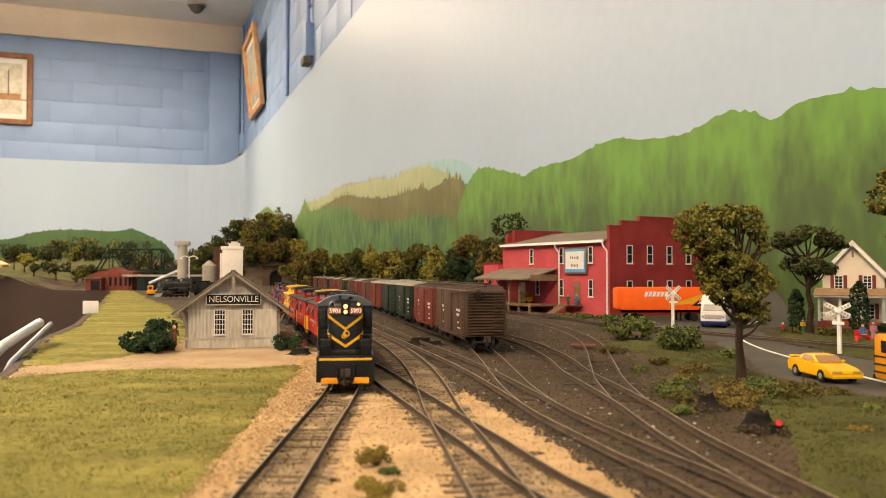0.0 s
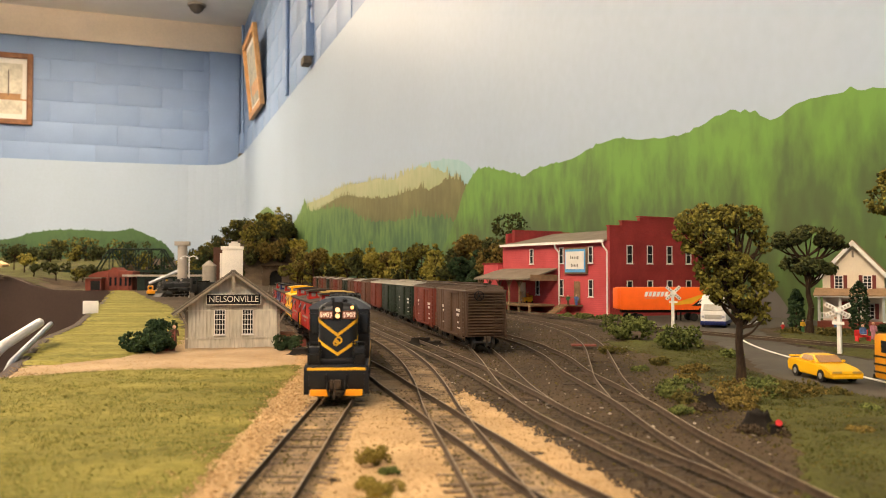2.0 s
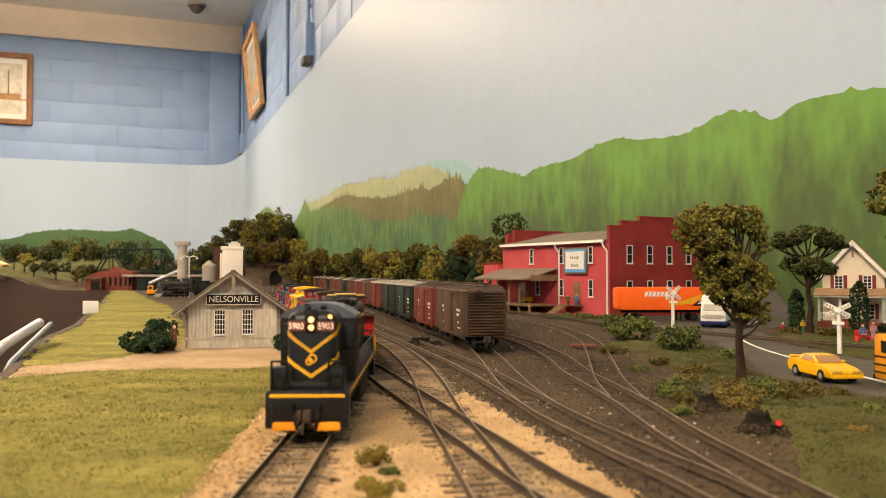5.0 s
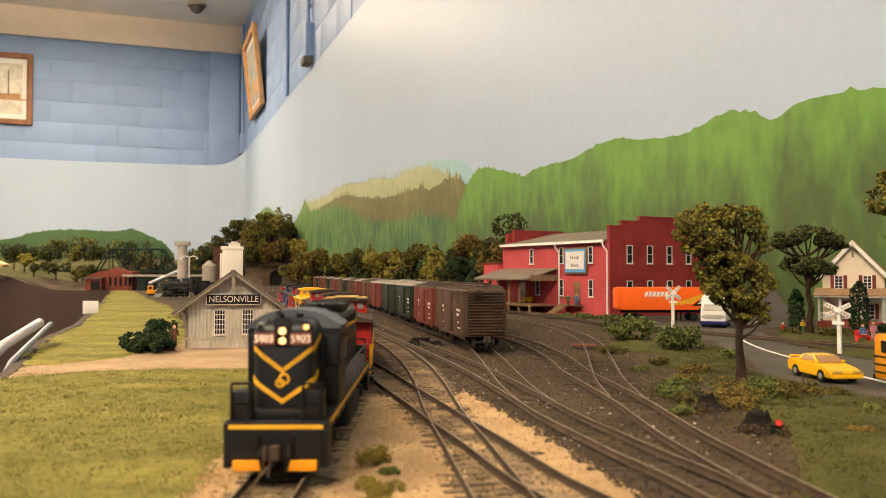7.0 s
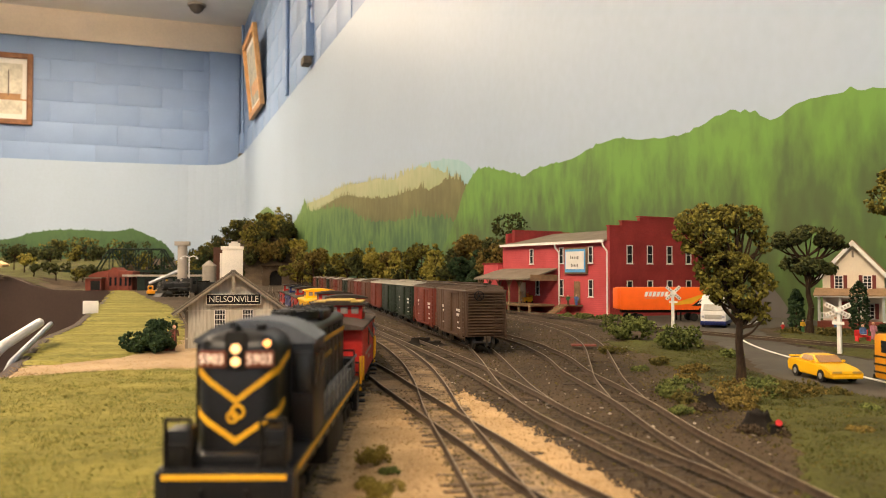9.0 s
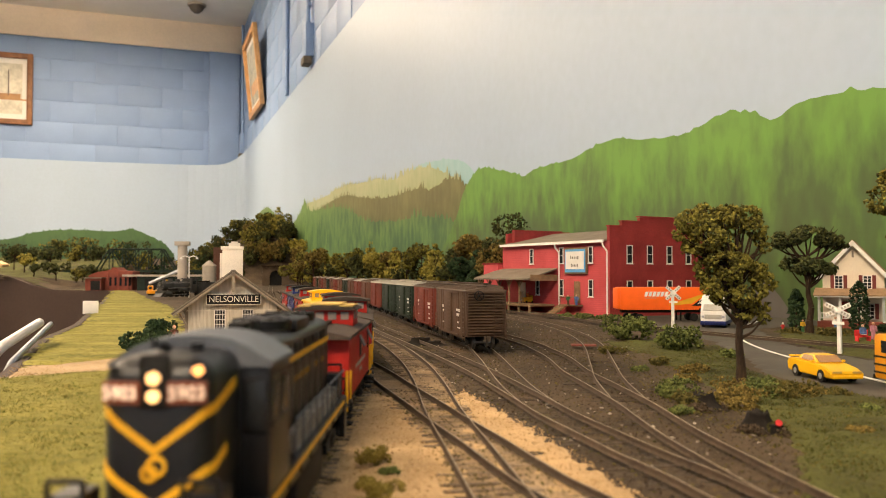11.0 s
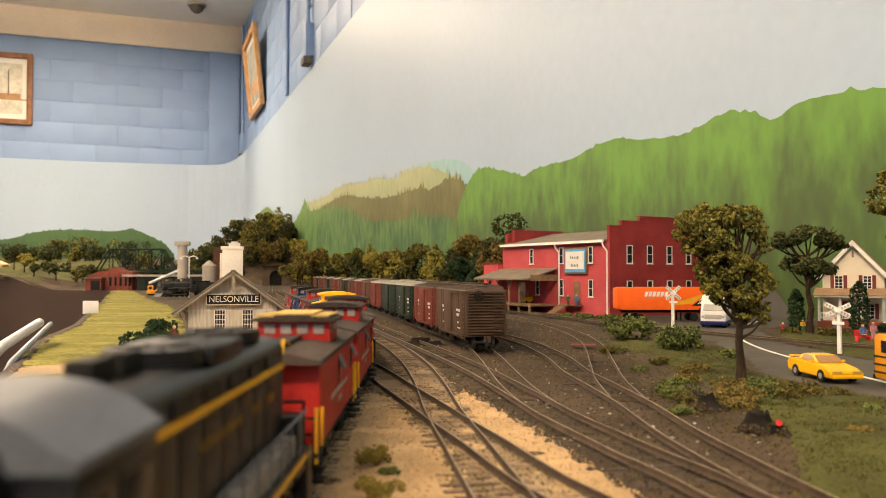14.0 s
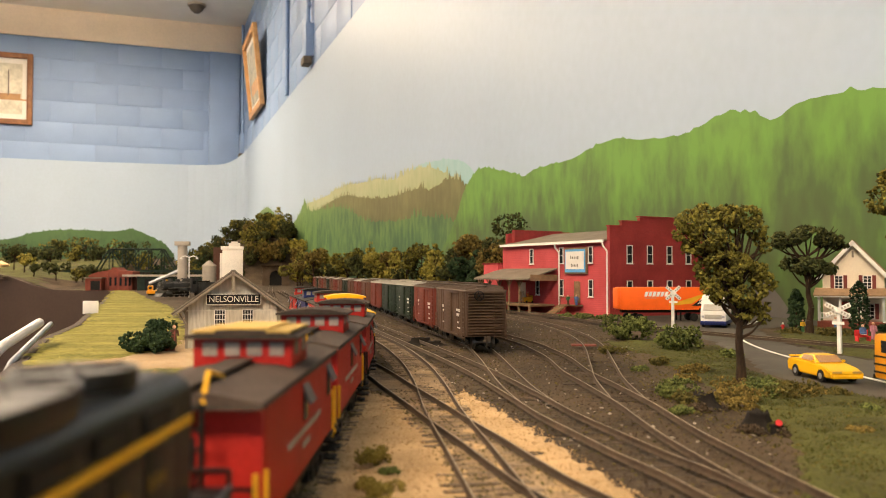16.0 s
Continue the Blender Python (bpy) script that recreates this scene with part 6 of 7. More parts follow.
# ---- white house ----
def house():
    th = thing("house", "white clapboard house with brown roof, porch and red shutters", "house", pose(0.496, 0.985, -0.004, 0, 0, -30))
    hw, dep, ez, pk = 0.0335, 0.060, 0.067, 0.1045
    bm = prism(B(), [(-hw, 0), (hw, 0), (hw, ez), (0, pk), (-hw, ez)], 0, dep)
    wl = part("wall", bm, M["house"], th)
    bm = B()
    for k in range(38):
        zz = 0.002 + 0.0026 * k
        half = hw if zz < ez else hw * (pk - zz) / (pk - ez)
        if half > 0.002:
            prism(bm, [(-half, zz), (half, zz), (half, zz + 0.0022), (-half, zz + 0.0022)], -0.0004, 0.0)
    tagged(part("clapboard", bm, M["house"], wl), kind="stuff")
    slope = math.atan2(pk - ez, hw)
    for sx in (-1, 1):
        mr = Matrix.Translation((0, 0, pk + 0.0022)) @ Matrix.Rotation(sx * slope, 4, "Y")
        ln = 0.0415 / math.cos(slope)
        part("roof", box(B(), sx * ln / 2, dep / 2, -0.0018, ln, dep + 0.012, 0.0022), M["house_roof"], th, m=mr)
        part("barge_board", box(B(), sx * ln / 2, -0.0065, -0.0042, ln, 0.0012, 0.0042), M["white"], th, m=mr)
    mf = pose(0, -0.0006, 0)
    for x in (-0.0155, 0.0155):
        w = window(th, "window", x, 0.0475, 0.0098, 0.0165, mf, 2, 4, M["glass"], M["white"], 0.0009)
        for s in (-1, 1):
            part("shutter", box(B(), x + s * 0.0072, -0.001, 0.0473, 0.0040, 0.0014, 0.0170), M["shutter"], w, "dark red shutter")
    w = window(th, "window", 0.018, 0.012, 0.0098, 0.0185, mf, 2, 4, M["glass"], M["white"], 0.0009)
    part("shutter", box(B(), 0.0252, -0.001, 0.012, 0.0040, 0.0014, 0.0185), M["shutter"], w, "dark red shutter")
    part("door", box(B(), -0.008, -0.001, 0.009, 0.011, 0.0012, 0.0235), M["shutter"], th)
    # porch
    part("porch_floor", box(B(), -0.002, -0.011, 0.0, 0.072, 0.021, 0.009), M["farbrick"], th)
    bm = prism(B(), [(-0.0245, 0.0395), (0.0, 0.0475), (0.0, 0.0490), (-0.0245, 0.0408)], -0.042, 0.038, "x")
    part("porch_roof", bm, M["house_roof"], th, "brown hipped porch roof")
    part("porch_eave", box(B(), -0.002, -0.0235, 0.0380, 0.078, 0.0016, 0.0024), M["white"], th)
    for x in (-0.036, -0.013, 0.008, 0.033):
        part("porch_post", box(B(), x, -0.020, 0.009, 0.0028, 0.0028, 0.030), M["white"], th)
    bm = B()
    for zz in (0.0125, 0.0185):
        box(bm, -0.014, -0.020, zz, 0.042, 0.001, 0.001)
    for k in range(16):
        box(bm, -0.034 + 0.0026 * k, -0.020, 0.0125, 0.0009, 0.0009, 0.0065)
    part("porch_railing", bm, M["white"], th)
    part("gable_vent", box(B(), 0, -0.0008, 0.086, 0.0022, 0.001, 0.008), M["depot_trim"], th)


house()


# ---- vehicles ----
def wheels(th, pts, r, w):
    for x, y in pts:
        ty = part("wheel", rod(B(), (x - w / 2, y, r), (x + w / 2, y, r), r, 18), M["tyre"], th)
        part("rim", rod(B(), (x - w / 2 - 0.0002, y, r), (x + w / 2 + 0.0002, y, r), r * 0.48, 12), M["silver"], ty)


def sports_car():
    th = thing("sports_car", "bright yellow plastic sports coupe parked on the road", "car", pose(0.2385, 0.512, -0.0036, 0, 0, 180 + 4))
    bm = prism(B(), [(a / 1000, b / 1000) for a, b in ((-26, 5), (-26.5, 9.2), (-24, 11.2), (-16, 11.6), (-6, 11.0), (8, 10.6), (20, 9.0), (26, 7.2), (27, 5.6), (26, 3.0), (-25, 3.0))], -0.0102, 0.0102, "x")
    bmesh.ops.bevel(bm, geom=bm.edges[:], offset=0.0008, segments=2, affect="EDGES")
    part("body", bm, M["car_yellow"], th)
    bm = B()
    lo, hi = [(-17, 9.0, 11.2), (9, 9.0, 10.6)], [(-11, 7.0, 15.2), (1.5, 7.0, 15.2)]
    v = [bm.verts.new(mm(s * w, y, z)) for (y, w, z) in lo + hi for s in (-1, 1)]
    for f in ((0, 1, 3, 2), (4, 6, 7, 5), (0, 4, 5, 1), (2, 3, 7, 6), (0, 2, 6, 4), (1, 5, 7, 3)):
        bm.faces.new([v[i] for i in f])
    bmesh.ops.recalc_face_normals(bm, faces=bm.faces)
    bmesh.ops.bevel(bm, geom=bm.edges[:], offset=0.0006, segments=2, affect="EDGES")
    part("cabin", bm, M["car_yellow"], th)
    bm = prism(B(), [(a / 1000, b / 1000) for a, b in ((2.6, 14.6), (8.2, 11.0), (8.6, 11.3), (3.0, 15.0))], -0.0070, 0.0070, "x")
    part("windscreen", bm, mat("screen_amber", (0.30, 0.17, 0.08), 0.2, var=0.1, bump=0), th, "brownish windscreen")
    for s in (-1, 1):
        bm = B()
        v = [bm.verts.new(mm(s * w, y, z)) for (y, w, z) in ((-10, 8.75, 11.9), (5.0, 8.75, 11.7), (0.8, 7.5, 14.6), (-9, 7.5, 14.6))]
        bm.faces.new(v)
        r = bmesh.ops.extrude_face_region(bm, geom=bm.faces[:])
        bmesh.ops.translate(bm, vec=(s * 0.0004, 0, 0), verts=[g for g in r["geom"] if isinstance(g, bmesh.types.BMVert)])
        part("side_window", bm, mat("glass_amber", (0.32, 0.17, 0.06), 0.25, var=0.1, bump=0), th)
        part("headlight", bx(B(), s * 6.2, 26.2, 6.2, 5.6, 0.8, 1.4, 0.3), M["cream"], th)
        part("mirror", bx(B(), s * 10.0, 5.5, 11.0, 1.6, 1.2, 1.3, 0.3), M["car_yellow"], th)
    part("bumper", bx(B(), 0, 26.4, 3.2, 19, 1.6, 1.8, 0.5), M["car_yellow"], th)
    part("spoiler", bx(B(), 0, -24.5, 11.8, 18.5, 2.6, 1.0, 0.3), M["car_yellow"], th)
    wheels(th, [(s * 0.0092, y) for s in (-1, 1) for y in (-0.0152, 0.0152)], 0.0038, 0.0028)


sports_car()


def school_bus():
    th = thing("school_bus", "orange-yellow school bus with black side stripes", "bus", pose(0.2685, 0.425, -0.0036, 0, 0, 4))
    bm = bx(B(), 0, 0, 5, 28, 104, 26, 2.2)
    part("body", bm, M["bus_yellow"], th)
    for z in (8.5, 13.0, 17.5):
        part("side_stripe", bx(B(), 0, 0, z, 28.6, 103, 1.1), M["black"], th, "black side stripe")
    for k in range(8):
        for s in (-1, 1):
            part("window", bx(B(), s * 14.1, -44 + 12 * k, 20.5, 0.6, 8.6, 7.0, 0.3), M["glass"], th)
    for s in (-1, 1):
        for e in (-1, 1):
            part("end_window", bx(B(), s * 6.6, e * 52.1, 19, 9.6, 0.6, 8.4, 0.5), M["glass"], th)
    part("bumper", bx(bx(B(), 0, 53, 4.6, 27, 1.6, 2.6, 0.3), 0, -53, 4.6, 27, 1.6, 2.6, 0.3), M["black"], th)
    wheels(th, [(s * 0.0125, y) for s in (-1, 1) for y in (-0.032, 0.034)], 0.0056, 0.0032)


school_bus()


def camper():
    th = thing("camper_van", "white camper van with dark blue lower band", "van", pose(0.344, 1.026, -0.0036, 0, 0, 155))
    bm = prism(B(), [(a / 1000, b / 1000) for a, b in ((-34, 5), (-34, 37), (-30, 39.5), (16, 39.5), (24, 36), (26, 28), (33.5, 20), (34.5, 12), (34, 5))], -0.0148, 0.0148, "x")
    bmesh.ops.bevel(bm, geom=bm.edges[:], offset=0.0012, segments=2, affect="EDGES")
    part("body", bm, M["white"], th)
    part("lower_band", bx(B(), 0, 0, 3.2, 30.2, 69.4, 4.6, 0.6), M["blue_dark"], th, "dark blue lower band")
    bm = prism(B(), [(a / 1000, b / 1000) for a, b in ((26.6, 27.6), (33.0, 20.6), (33.4, 21.0), (27.0, 28.2))], -0.0118, 0.0118, "x")
    part("windscreen", bm, M["roof_light"], th)
    part("grille", bx(B(), 0, 34.6, 10.4, 20, 0.5, 5.4, 0.3), M["roof_light"], th)
    part("bumper", bx(B(), 0, 35.2, 5.0, 28.5, 1.6, 3.0, 0.4), M["blue_dark"], th)
    for s in (-1, 1):
        part("headlight", bx(B(), s * 11.8, 34.8, 12, 3.0, 0.5, 2.6, 0.3), M["silver"], th)
        part("side_window", bx(B(), s * 14.9, -8, 22, 0.5, 26, 8, 0.4), M["glass"], th)
        part("mirror", bx(B(), s * 16, 26, 20, 2.4, 1.0, 3.2, 0.3), M["black"], th)
    part("roof_unit", bx(B(), 0, -6, 39.4, 12, 16, 2.4, 0.6), M["white"], th)
    wheels(th, [(s * 0.0130, y) for s in (-1, 1) for y in (-0.020, 0.022)], 0.0046, 0.0030)


camper()


def trailer():
    th = thing("trailer", "bright orange box trailer with black and yellow graphics", "trailer", pose(0.3060, 1.135, -0.003, 0, 0, 3))
    bm = bx(B(), 0, 0, 15.5, 126, 29, 31.0, 0.8)
    bx(bm, -64.5, 0, 17, 4, 27.5, 28.5, 0.6)
    body = part("body", bm, M["orange"], th)
    part("rear_door", bx(B(), -66.8, 0, 18, 0.6, 25, 26, 0.2), M["orange"], body)
    y = -0.0148
    # graphics: slanted pale bar, yellow wedge, black field, white ring
    bm = B()
    for k in range(6):
        x = -30.5 + 5.6 * k
        prism(bm, mmz([(x, 34), (x + 2.2, 40.5), (x + 6.2, 40.5), (x + 4.0, 34)]), y, y + 0.0005)
    part("name_bar", bm, M["white"], body, "pale slanted name bars")
    part("fine_bar", prism(B(), mmz([(-30, 31.4), (-30, 32.2), (-14, 32.2), (-14, 31.4)]), y, y + 0.0005), M["roof_light"], body)
    part("yellow_wedge", prism(B(), mmz([(2, 22), (48, 36), (60, 42), (60, 40), (36, 24), (14, 22)]), y + 0.0001, y + 0.0004), M["yellow"], body)
    part("black_field", prism(B(), mmz([(36, 21), (60, 38.5), (60, 21)]), y - 0.0001, y + 0.0003), M["black"], body)
    bm = B()
    for k in range(12):
        a, b = radians(30 * k), radians(30 * k + 30)
        rd(bm, (50 + 3.4 * math.cos(a), y * 1000 - 0.2, 27 + 2.8 * math.sin(a)), (50 + 3.4 * math.cos(b), y * 1000 - 0.2, 27 + 2.8 * math.sin(b)), 0.5)
    rd(bm, (44, y * 1000 - 0.2, 23.5), (57, y * 1000 - 0.2, 31.5), 0.5)
    part("ring_mark", bm, M["white"], body)
    part("chassis", bx(B(), 0, 0, 11.5, 118, 12, 4.2), M["black"], th)
    for x in (-48, -36, 40):
        for s in (-1, 1):
            part("wheel", rd(B(), (x, s * 8, 5.2), (x, s * 13.5, 5.2), 5.2, 16), M["tyre"], th)
    part("landing_leg", bx(bx(B(), 22, 9, 0.4, 2, 2, 12), 22, -9, 0.4, 2, 2, 12), M["black"], th)


def mmz(p):
    return [(a / 1000, b / 1000) for a, b in p]


trailer()


# ---- signs, small figures, clutter ----
def crossbuck(x, y, rz, h=0.050, tilt=42):
    th = thing("crossbuck", "white level crossing sign with crossed boards", "railway sign", pose(x, y, -0.004, 0, 0, rz), group="crossing signs")
    part("post", box(B(), 0, 0, 0, 0.0030, 0.0030, h - 0.010, 0.0003), M["white"], th)
    for s in (-1, 1):
        m = Matrix.Translation((0, -0.0022 - 0.0004 * s, h - 0.0085)) @ Matrix.Rotation(s * radians(tilt), 4, "Y")
        bd = part("blade", box(B(), 0, 0, -0.0019, 0.0225, 0.0008, 0.0038, 0.0002), M["white"], th, m=m)
        bm = B()
        for k in range(8):
            if k not in (3, 4):
                box(bm, -0.0095 + 0.0027 * k, -0.0006, -0.0009, 0.0014, 0.0003, 0.0018)
        part("blade_bar", bm, M["roof_light"], bd)
    part("track_plate", box(B(), 0, -0.0022, h - 0.0205, 0.010, 0.0008, 0.0026), M["white"], th)


crossbuck(0.272, 0.965, 2, 0.052)
crossbuck(0.3285, 0.676, -52, 0.0445, 26)


def figurine(name, label, x, y, z, h, shirt, trousers, rz=0, seated=False):
    """A painted plastic figure as one plain mesh."""
    bm = B()
    s = 0.86 * h / 0.020
    if seated:
        box(bm, 0, -0.002 * s, 0.005 * s, 0.005 * s, 0.006 * s, 0.0025 * s, 0.0006 * s)
        z0 = 0.006 * s
    else:
        for k in (-1, 1):
            rod(bm, (k * 0.0012 * s, 0, 0), (k * 0.001 * s, 0, 0.0095 * s), 0.0012 * s, 8, 0.0014 * s)
        z0 = 0.009 * s
    rod(bm, (0, 0, z0), (0, 0, z0 + 0.0072 * s), 0.0022 * s, 10, 0.0027 * s)
    for k in (-1, 1):
        rod(bm, (k * 0.003 * s, 0, z0 + 0.0068 * s), (k * 0.0036 * s, -0.001 * s, z0 + 0.0005 * s), 0.0009 * s, 7)
    bmesh.ops.create_uvsphere(bm, u_segments=10, v_segments=8, radius=0.0017 * s, matrix=Matrix.Translation((0, 0, z0 + 0.0095 * s)))
    ob = part(name, bm, shirt, m=pose(x, y, z, 0, 0, rz))
    ob.data.materials.append(trousers)
    ob.data.materials.append(M["skin"])
    for f in ob.data.polygons:
        c = f.center.z
        f.material_index = 2 if c > z0 + 0.0076 * s else 1 if c < z0 else 0
    return tagged(ob, label, "figurine", group="plastic figures")


P = {"blue": mat("cloth_blue", (0.08, 0.14, 0.30), 0.7), "yell": mat("cloth_yellow", (0.70, 0.42, 0.03), 0.7), "green": mat("cloth_green", (0.05, 0.14, 0.06), 0.7), "pink": mat("cloth_pink", (0.45, 0.20, 0.25), 0.7),
     "redc": mat("cloth_red", (0.55, 0.03, 0.03), 0.6), "brown": mat("cloth_brown", (0.10, 0.05, 0.03), 0.8), "whitec": mat("cloth_white", (0.70, 0.68, 0.62), 0.7), "oran": mat("cloth_orange", (0.80, 0.22, 0.03), 0.7)}
figurine("figurine", "small yellow and green painted plastic figure", 0.408, 0.925, -0.0036, 0.016, P["yell"], P["green"])
figurine("figurine", "small white and blue painted plastic figure by the porch", 0.450, 0.935, -0.0036, 0.019, P["whitec"], P["blue"])
figurine("figurine", "small pink and brown painted plastic figure", 0.430, 0.815, -0.0036, 0.020, P["pink"], P["pink"])
figurine("figurine", "small seated blue plastic figure on a red bench", 0.408, 0.793, -0.001, 0.019, P["blue"], P["whitec"], 0, True)
figurine("figurine", "dark painted plastic figure on the warehouse landing", 0.198, 1.290, 0.013, 0.018, P["green"], P["brown"])
figurine("figurine", "blue painted plastic figure on the warehouse landing", 0.210, 1.283, 0.013, 0.019, P["blue"], P["blue"])
figurine("figurine", "dark brown plastic figure beside the depot", -0.2345, 0.712, -0.001, 0.021, P["brown"], P["brown"], 30)


def bench():
    th = thing("bench", "small bright red bench on the grass", "bench", pose(0.409, 0.795, -0.0036, 0, 0, 8))
    part("seat", box(B(), 0, 0, 0.004, 0.014, 0.005, 0.0012, 0.0002), P["redc"], th)
    part("backrest", box(B(), 0, 0.0026, 0.005, 0.014, 0.001, 0.006, 0.0002), P["redc"], th)
    for s in (-1, 1):
        part("leg", box(B(), s * 0.0062, 0, 0, 0.0012, 0.005, 0.0042), P["redc"], th)


bench()


def hydrant():
    th = thing("hydrant", "tiny red fire hydrant with white cap", "hydrant", pose(0.400, 0.960, -0.0038))
    part("barrel", rod(rod(B(), (0, 0, 0), (0, 0, 0.0065), 0.0015, 12), (-0.0024, 0, 0.0045), (0.0024, 0, 0.0045), 0.0007, 8), P["redc"], th)
    part("cap", rod(B(), (0, 0, 0.0065), (0, 0, 0.009), 0.0015, 12, 0.0006), P["whitec"], th, "white cap")


hydrant()


def forklift():
    th = thing("forklift", "small yellow forklift with rider on the dock", "forklift", pose(0.1470, 1.412, 0.0117, 0, 0, 20))
    part("body", bx(B(), 0, 0, 2, 18, 11, 8, 1.2), M["yellow"], th)
    part("counterweight", bx(B(), 7, 0, 4, 6, 11, 9, 1.5), M["yellow"], th)
    part("mast", bx(bx(B(), -11, -4, 0.5, 1.4, 1.4, 20), -11, 4, 0.5, 1.4, 1.4, 20), M["wood"], th)
    part("fork", bx(bx(B(), -16, -3, 0.8, 10, 1.4, 0.8), -16, 3, 0.8, 10, 1.4, 0.8), M["black"], th)
    for x in (-5, 6):
        for s in (-1, 1):
            part("wheel", rd(B(), (x, s * 4.6, 2.2), (x, s * 6.2, 2.2), 2.2, 12), M["tyre"], th)


forklift()
figurine("figurine", "orange-shirted seated plastic figure on the forklift", 0.1470, 1.412, 0.0165, 0.020, P["oran"], P["blue"], 60, True)


def hand_truck():
    th = thing("ladder", "small reddish wooden ladder leaning by the depot", "ladder", pose(-0.2335, 0.700, -0.0045, -14, 0, 15))
    for s in (-1, 1):
        part("stile", box(B(), s * 0.003, 0, 0, 0.0009, 0.0009, 0.018), M["rust_red"], th)
    for k in range(6):
        part("rung", box(B(), 0, 0, 0.002 + 0.0027 * k, 0.006, 0.0007, 0.0007), M["rust_red"], th)


hand_truck()


def crate(x, y, s, rz, label, material):
    th = thing("crate", label, "crate", pose(x, y, -0.0042, 0, 0, rz), group="crates")
    part("panel", box(B(), 0, 0, 0, s, s * 0.7, s * 0.55, 0.0002), material, th)
    for k in (-1, 1):
        part("slat", box(B(), k * s * 0.36, 0, 0, s * 0.14, s * 0.74, s * 0.58), material, th)


crate(-0.2385, 0.706, 0.011, 10, "reddish wooden crate beside the depot", M["rust_red"])
crate(-0.1320, 0.745, 0.012, 30, "reddish wooden crate behind the depot", M["rust_red"])


def stump(x, y, h, r, seed):
    rnd = random.Random(seed)
    bm = B()
    n = 18
    prev = None
    wob = [rnd.uniform(0.7, 1.3) for _ in range(n)]
    peak = [rnd.uniform(0.85, 1.08) for _ in range(n)]
    for k in range(6):
        ring = []
        for i in range(n):
            a = 2 * math.pi * i / n
            flare = (2.1, 1.35, 1.05, 0.95, 0.95, 0.55)[k]
            lift = (0.0, 0.22, 0.55, 0.85, 1.0, 0.8)[k]
            rr = r * flare * (wob[i] if k < 2 else 0.5 + 0.5 * wob[i]) * rnd.uniform(0.92, 1.08)
            ring.append(bm.verts.new((rr * math.cos(a), rr * math.sin(a), h * lift * (peak[i] if k > 2 else 1))))
        if prev:
            for i in range(n):
                bm.faces.new((prev[i], prev[(i + 1) % n], ring[(i + 1) % n], ring[i]))
        prev = ring
    bm.faces.new(prev)
    ob = part("stump", bm, M["char"], m=pose(x, y, -0.0048))
    return tagged(ob, "charred black tree stump with splayed roots", "stump", group="stumps")


stump(0.1340, 0.348, 0.0088, 0.0046, 1)
stump(0.1300, 0.408, 0.0078, 0.0050, 2)
bush("low mound of dark soil and weeds", 0.134, 0.345, 0.011, 0.0032, "grit", 700, 0.0007, seed=90, name="soil_mound")
bush("low mound of dark soil and weeds", 0.130, 0.402, 0.012, 0.0035, "grit", 700, 0.0007, seed=91, name="soil_mound")
stump(-0.021, 0.775, 0.0065, 0.0085, 3)
stump(-0.008, 0.765, 0.0040, 0.0060, 6)
stump(-0.117, 0.672, 0.0060, 0.0070, 4)


def marker(x, y):
    th = thing("switch_marker", "low black switch stand with round red target", "switch stand", pose(x, y, -0.0045))
    part("base", box(B(), 0, 0, 0, 0.005, 0.004, 0.004, 0.0005), M["char"], th)
    part("target", rod(B(), (0, -0.002, 0.0048), (0, -0.0028, 0.0052), 0.0014, 14), P["redc"], th, "round red target")


marker(0.1385, 0.340)
tagged(part("plank_crossing", box(box(B(), 0, -0.004, 0, 0.022, 0.0065, 0.0012), 0, 0.004, 0, 0.022, 0.0065, 0.0012), M["rust_red"], m=pose(0.1265, 0.735, -0.0026, 0, 0, -5)),
       "reddish wooden crossing planks between the rails", "crossing")


# ---- far side of the layout ----
def brick_shop():
    th = thing("brick_shop", "small red brick shop building far down the layout", "building", pose(-1.335, 3.28, -0.004, 0, 0, 4))
    part("wall", prism(B(), mmz([(-90, 0), (82, 0), (82, 76), (30, 80), (16, 92), (4, 92), (-6, 82), (-60, 72), (-90, 60)]), 0, 0.10), M["farbrick"], th)
    part("porch", box(B(), -0.058, -0.02, 0, 0.062, 0.04, 0.048), M["farbrick"], th)
    part("porch_roof", box(B(), -0.058, -0.024, 0.048, 0.072, 0.055, 0.004), M["grey_roof"], th)
    part("porch_opening", box(B(), -0.050, -0.041, 0.002, 0.036, 0.002, 0.036), M["black"], th)
    for x in (-0.004, 0.016, 0.036, 0.056, 0.072):
        w = part("window", box(B(), x, -0.001, 0.018, 0.008, 0.003, 0.034), M["glass"], th)
        part("lintel", box(B(), x, -0.002, 0.053, 0.012, 0.003, 0.005), M["rust_red"], w)
    for x in (-0.014, 0.026, 0.064):
        part("pilaster", box(B(), x, -0.002, 0, 0.005, 0.004, 0.074), M["farbrick"], th)


brick_shop()


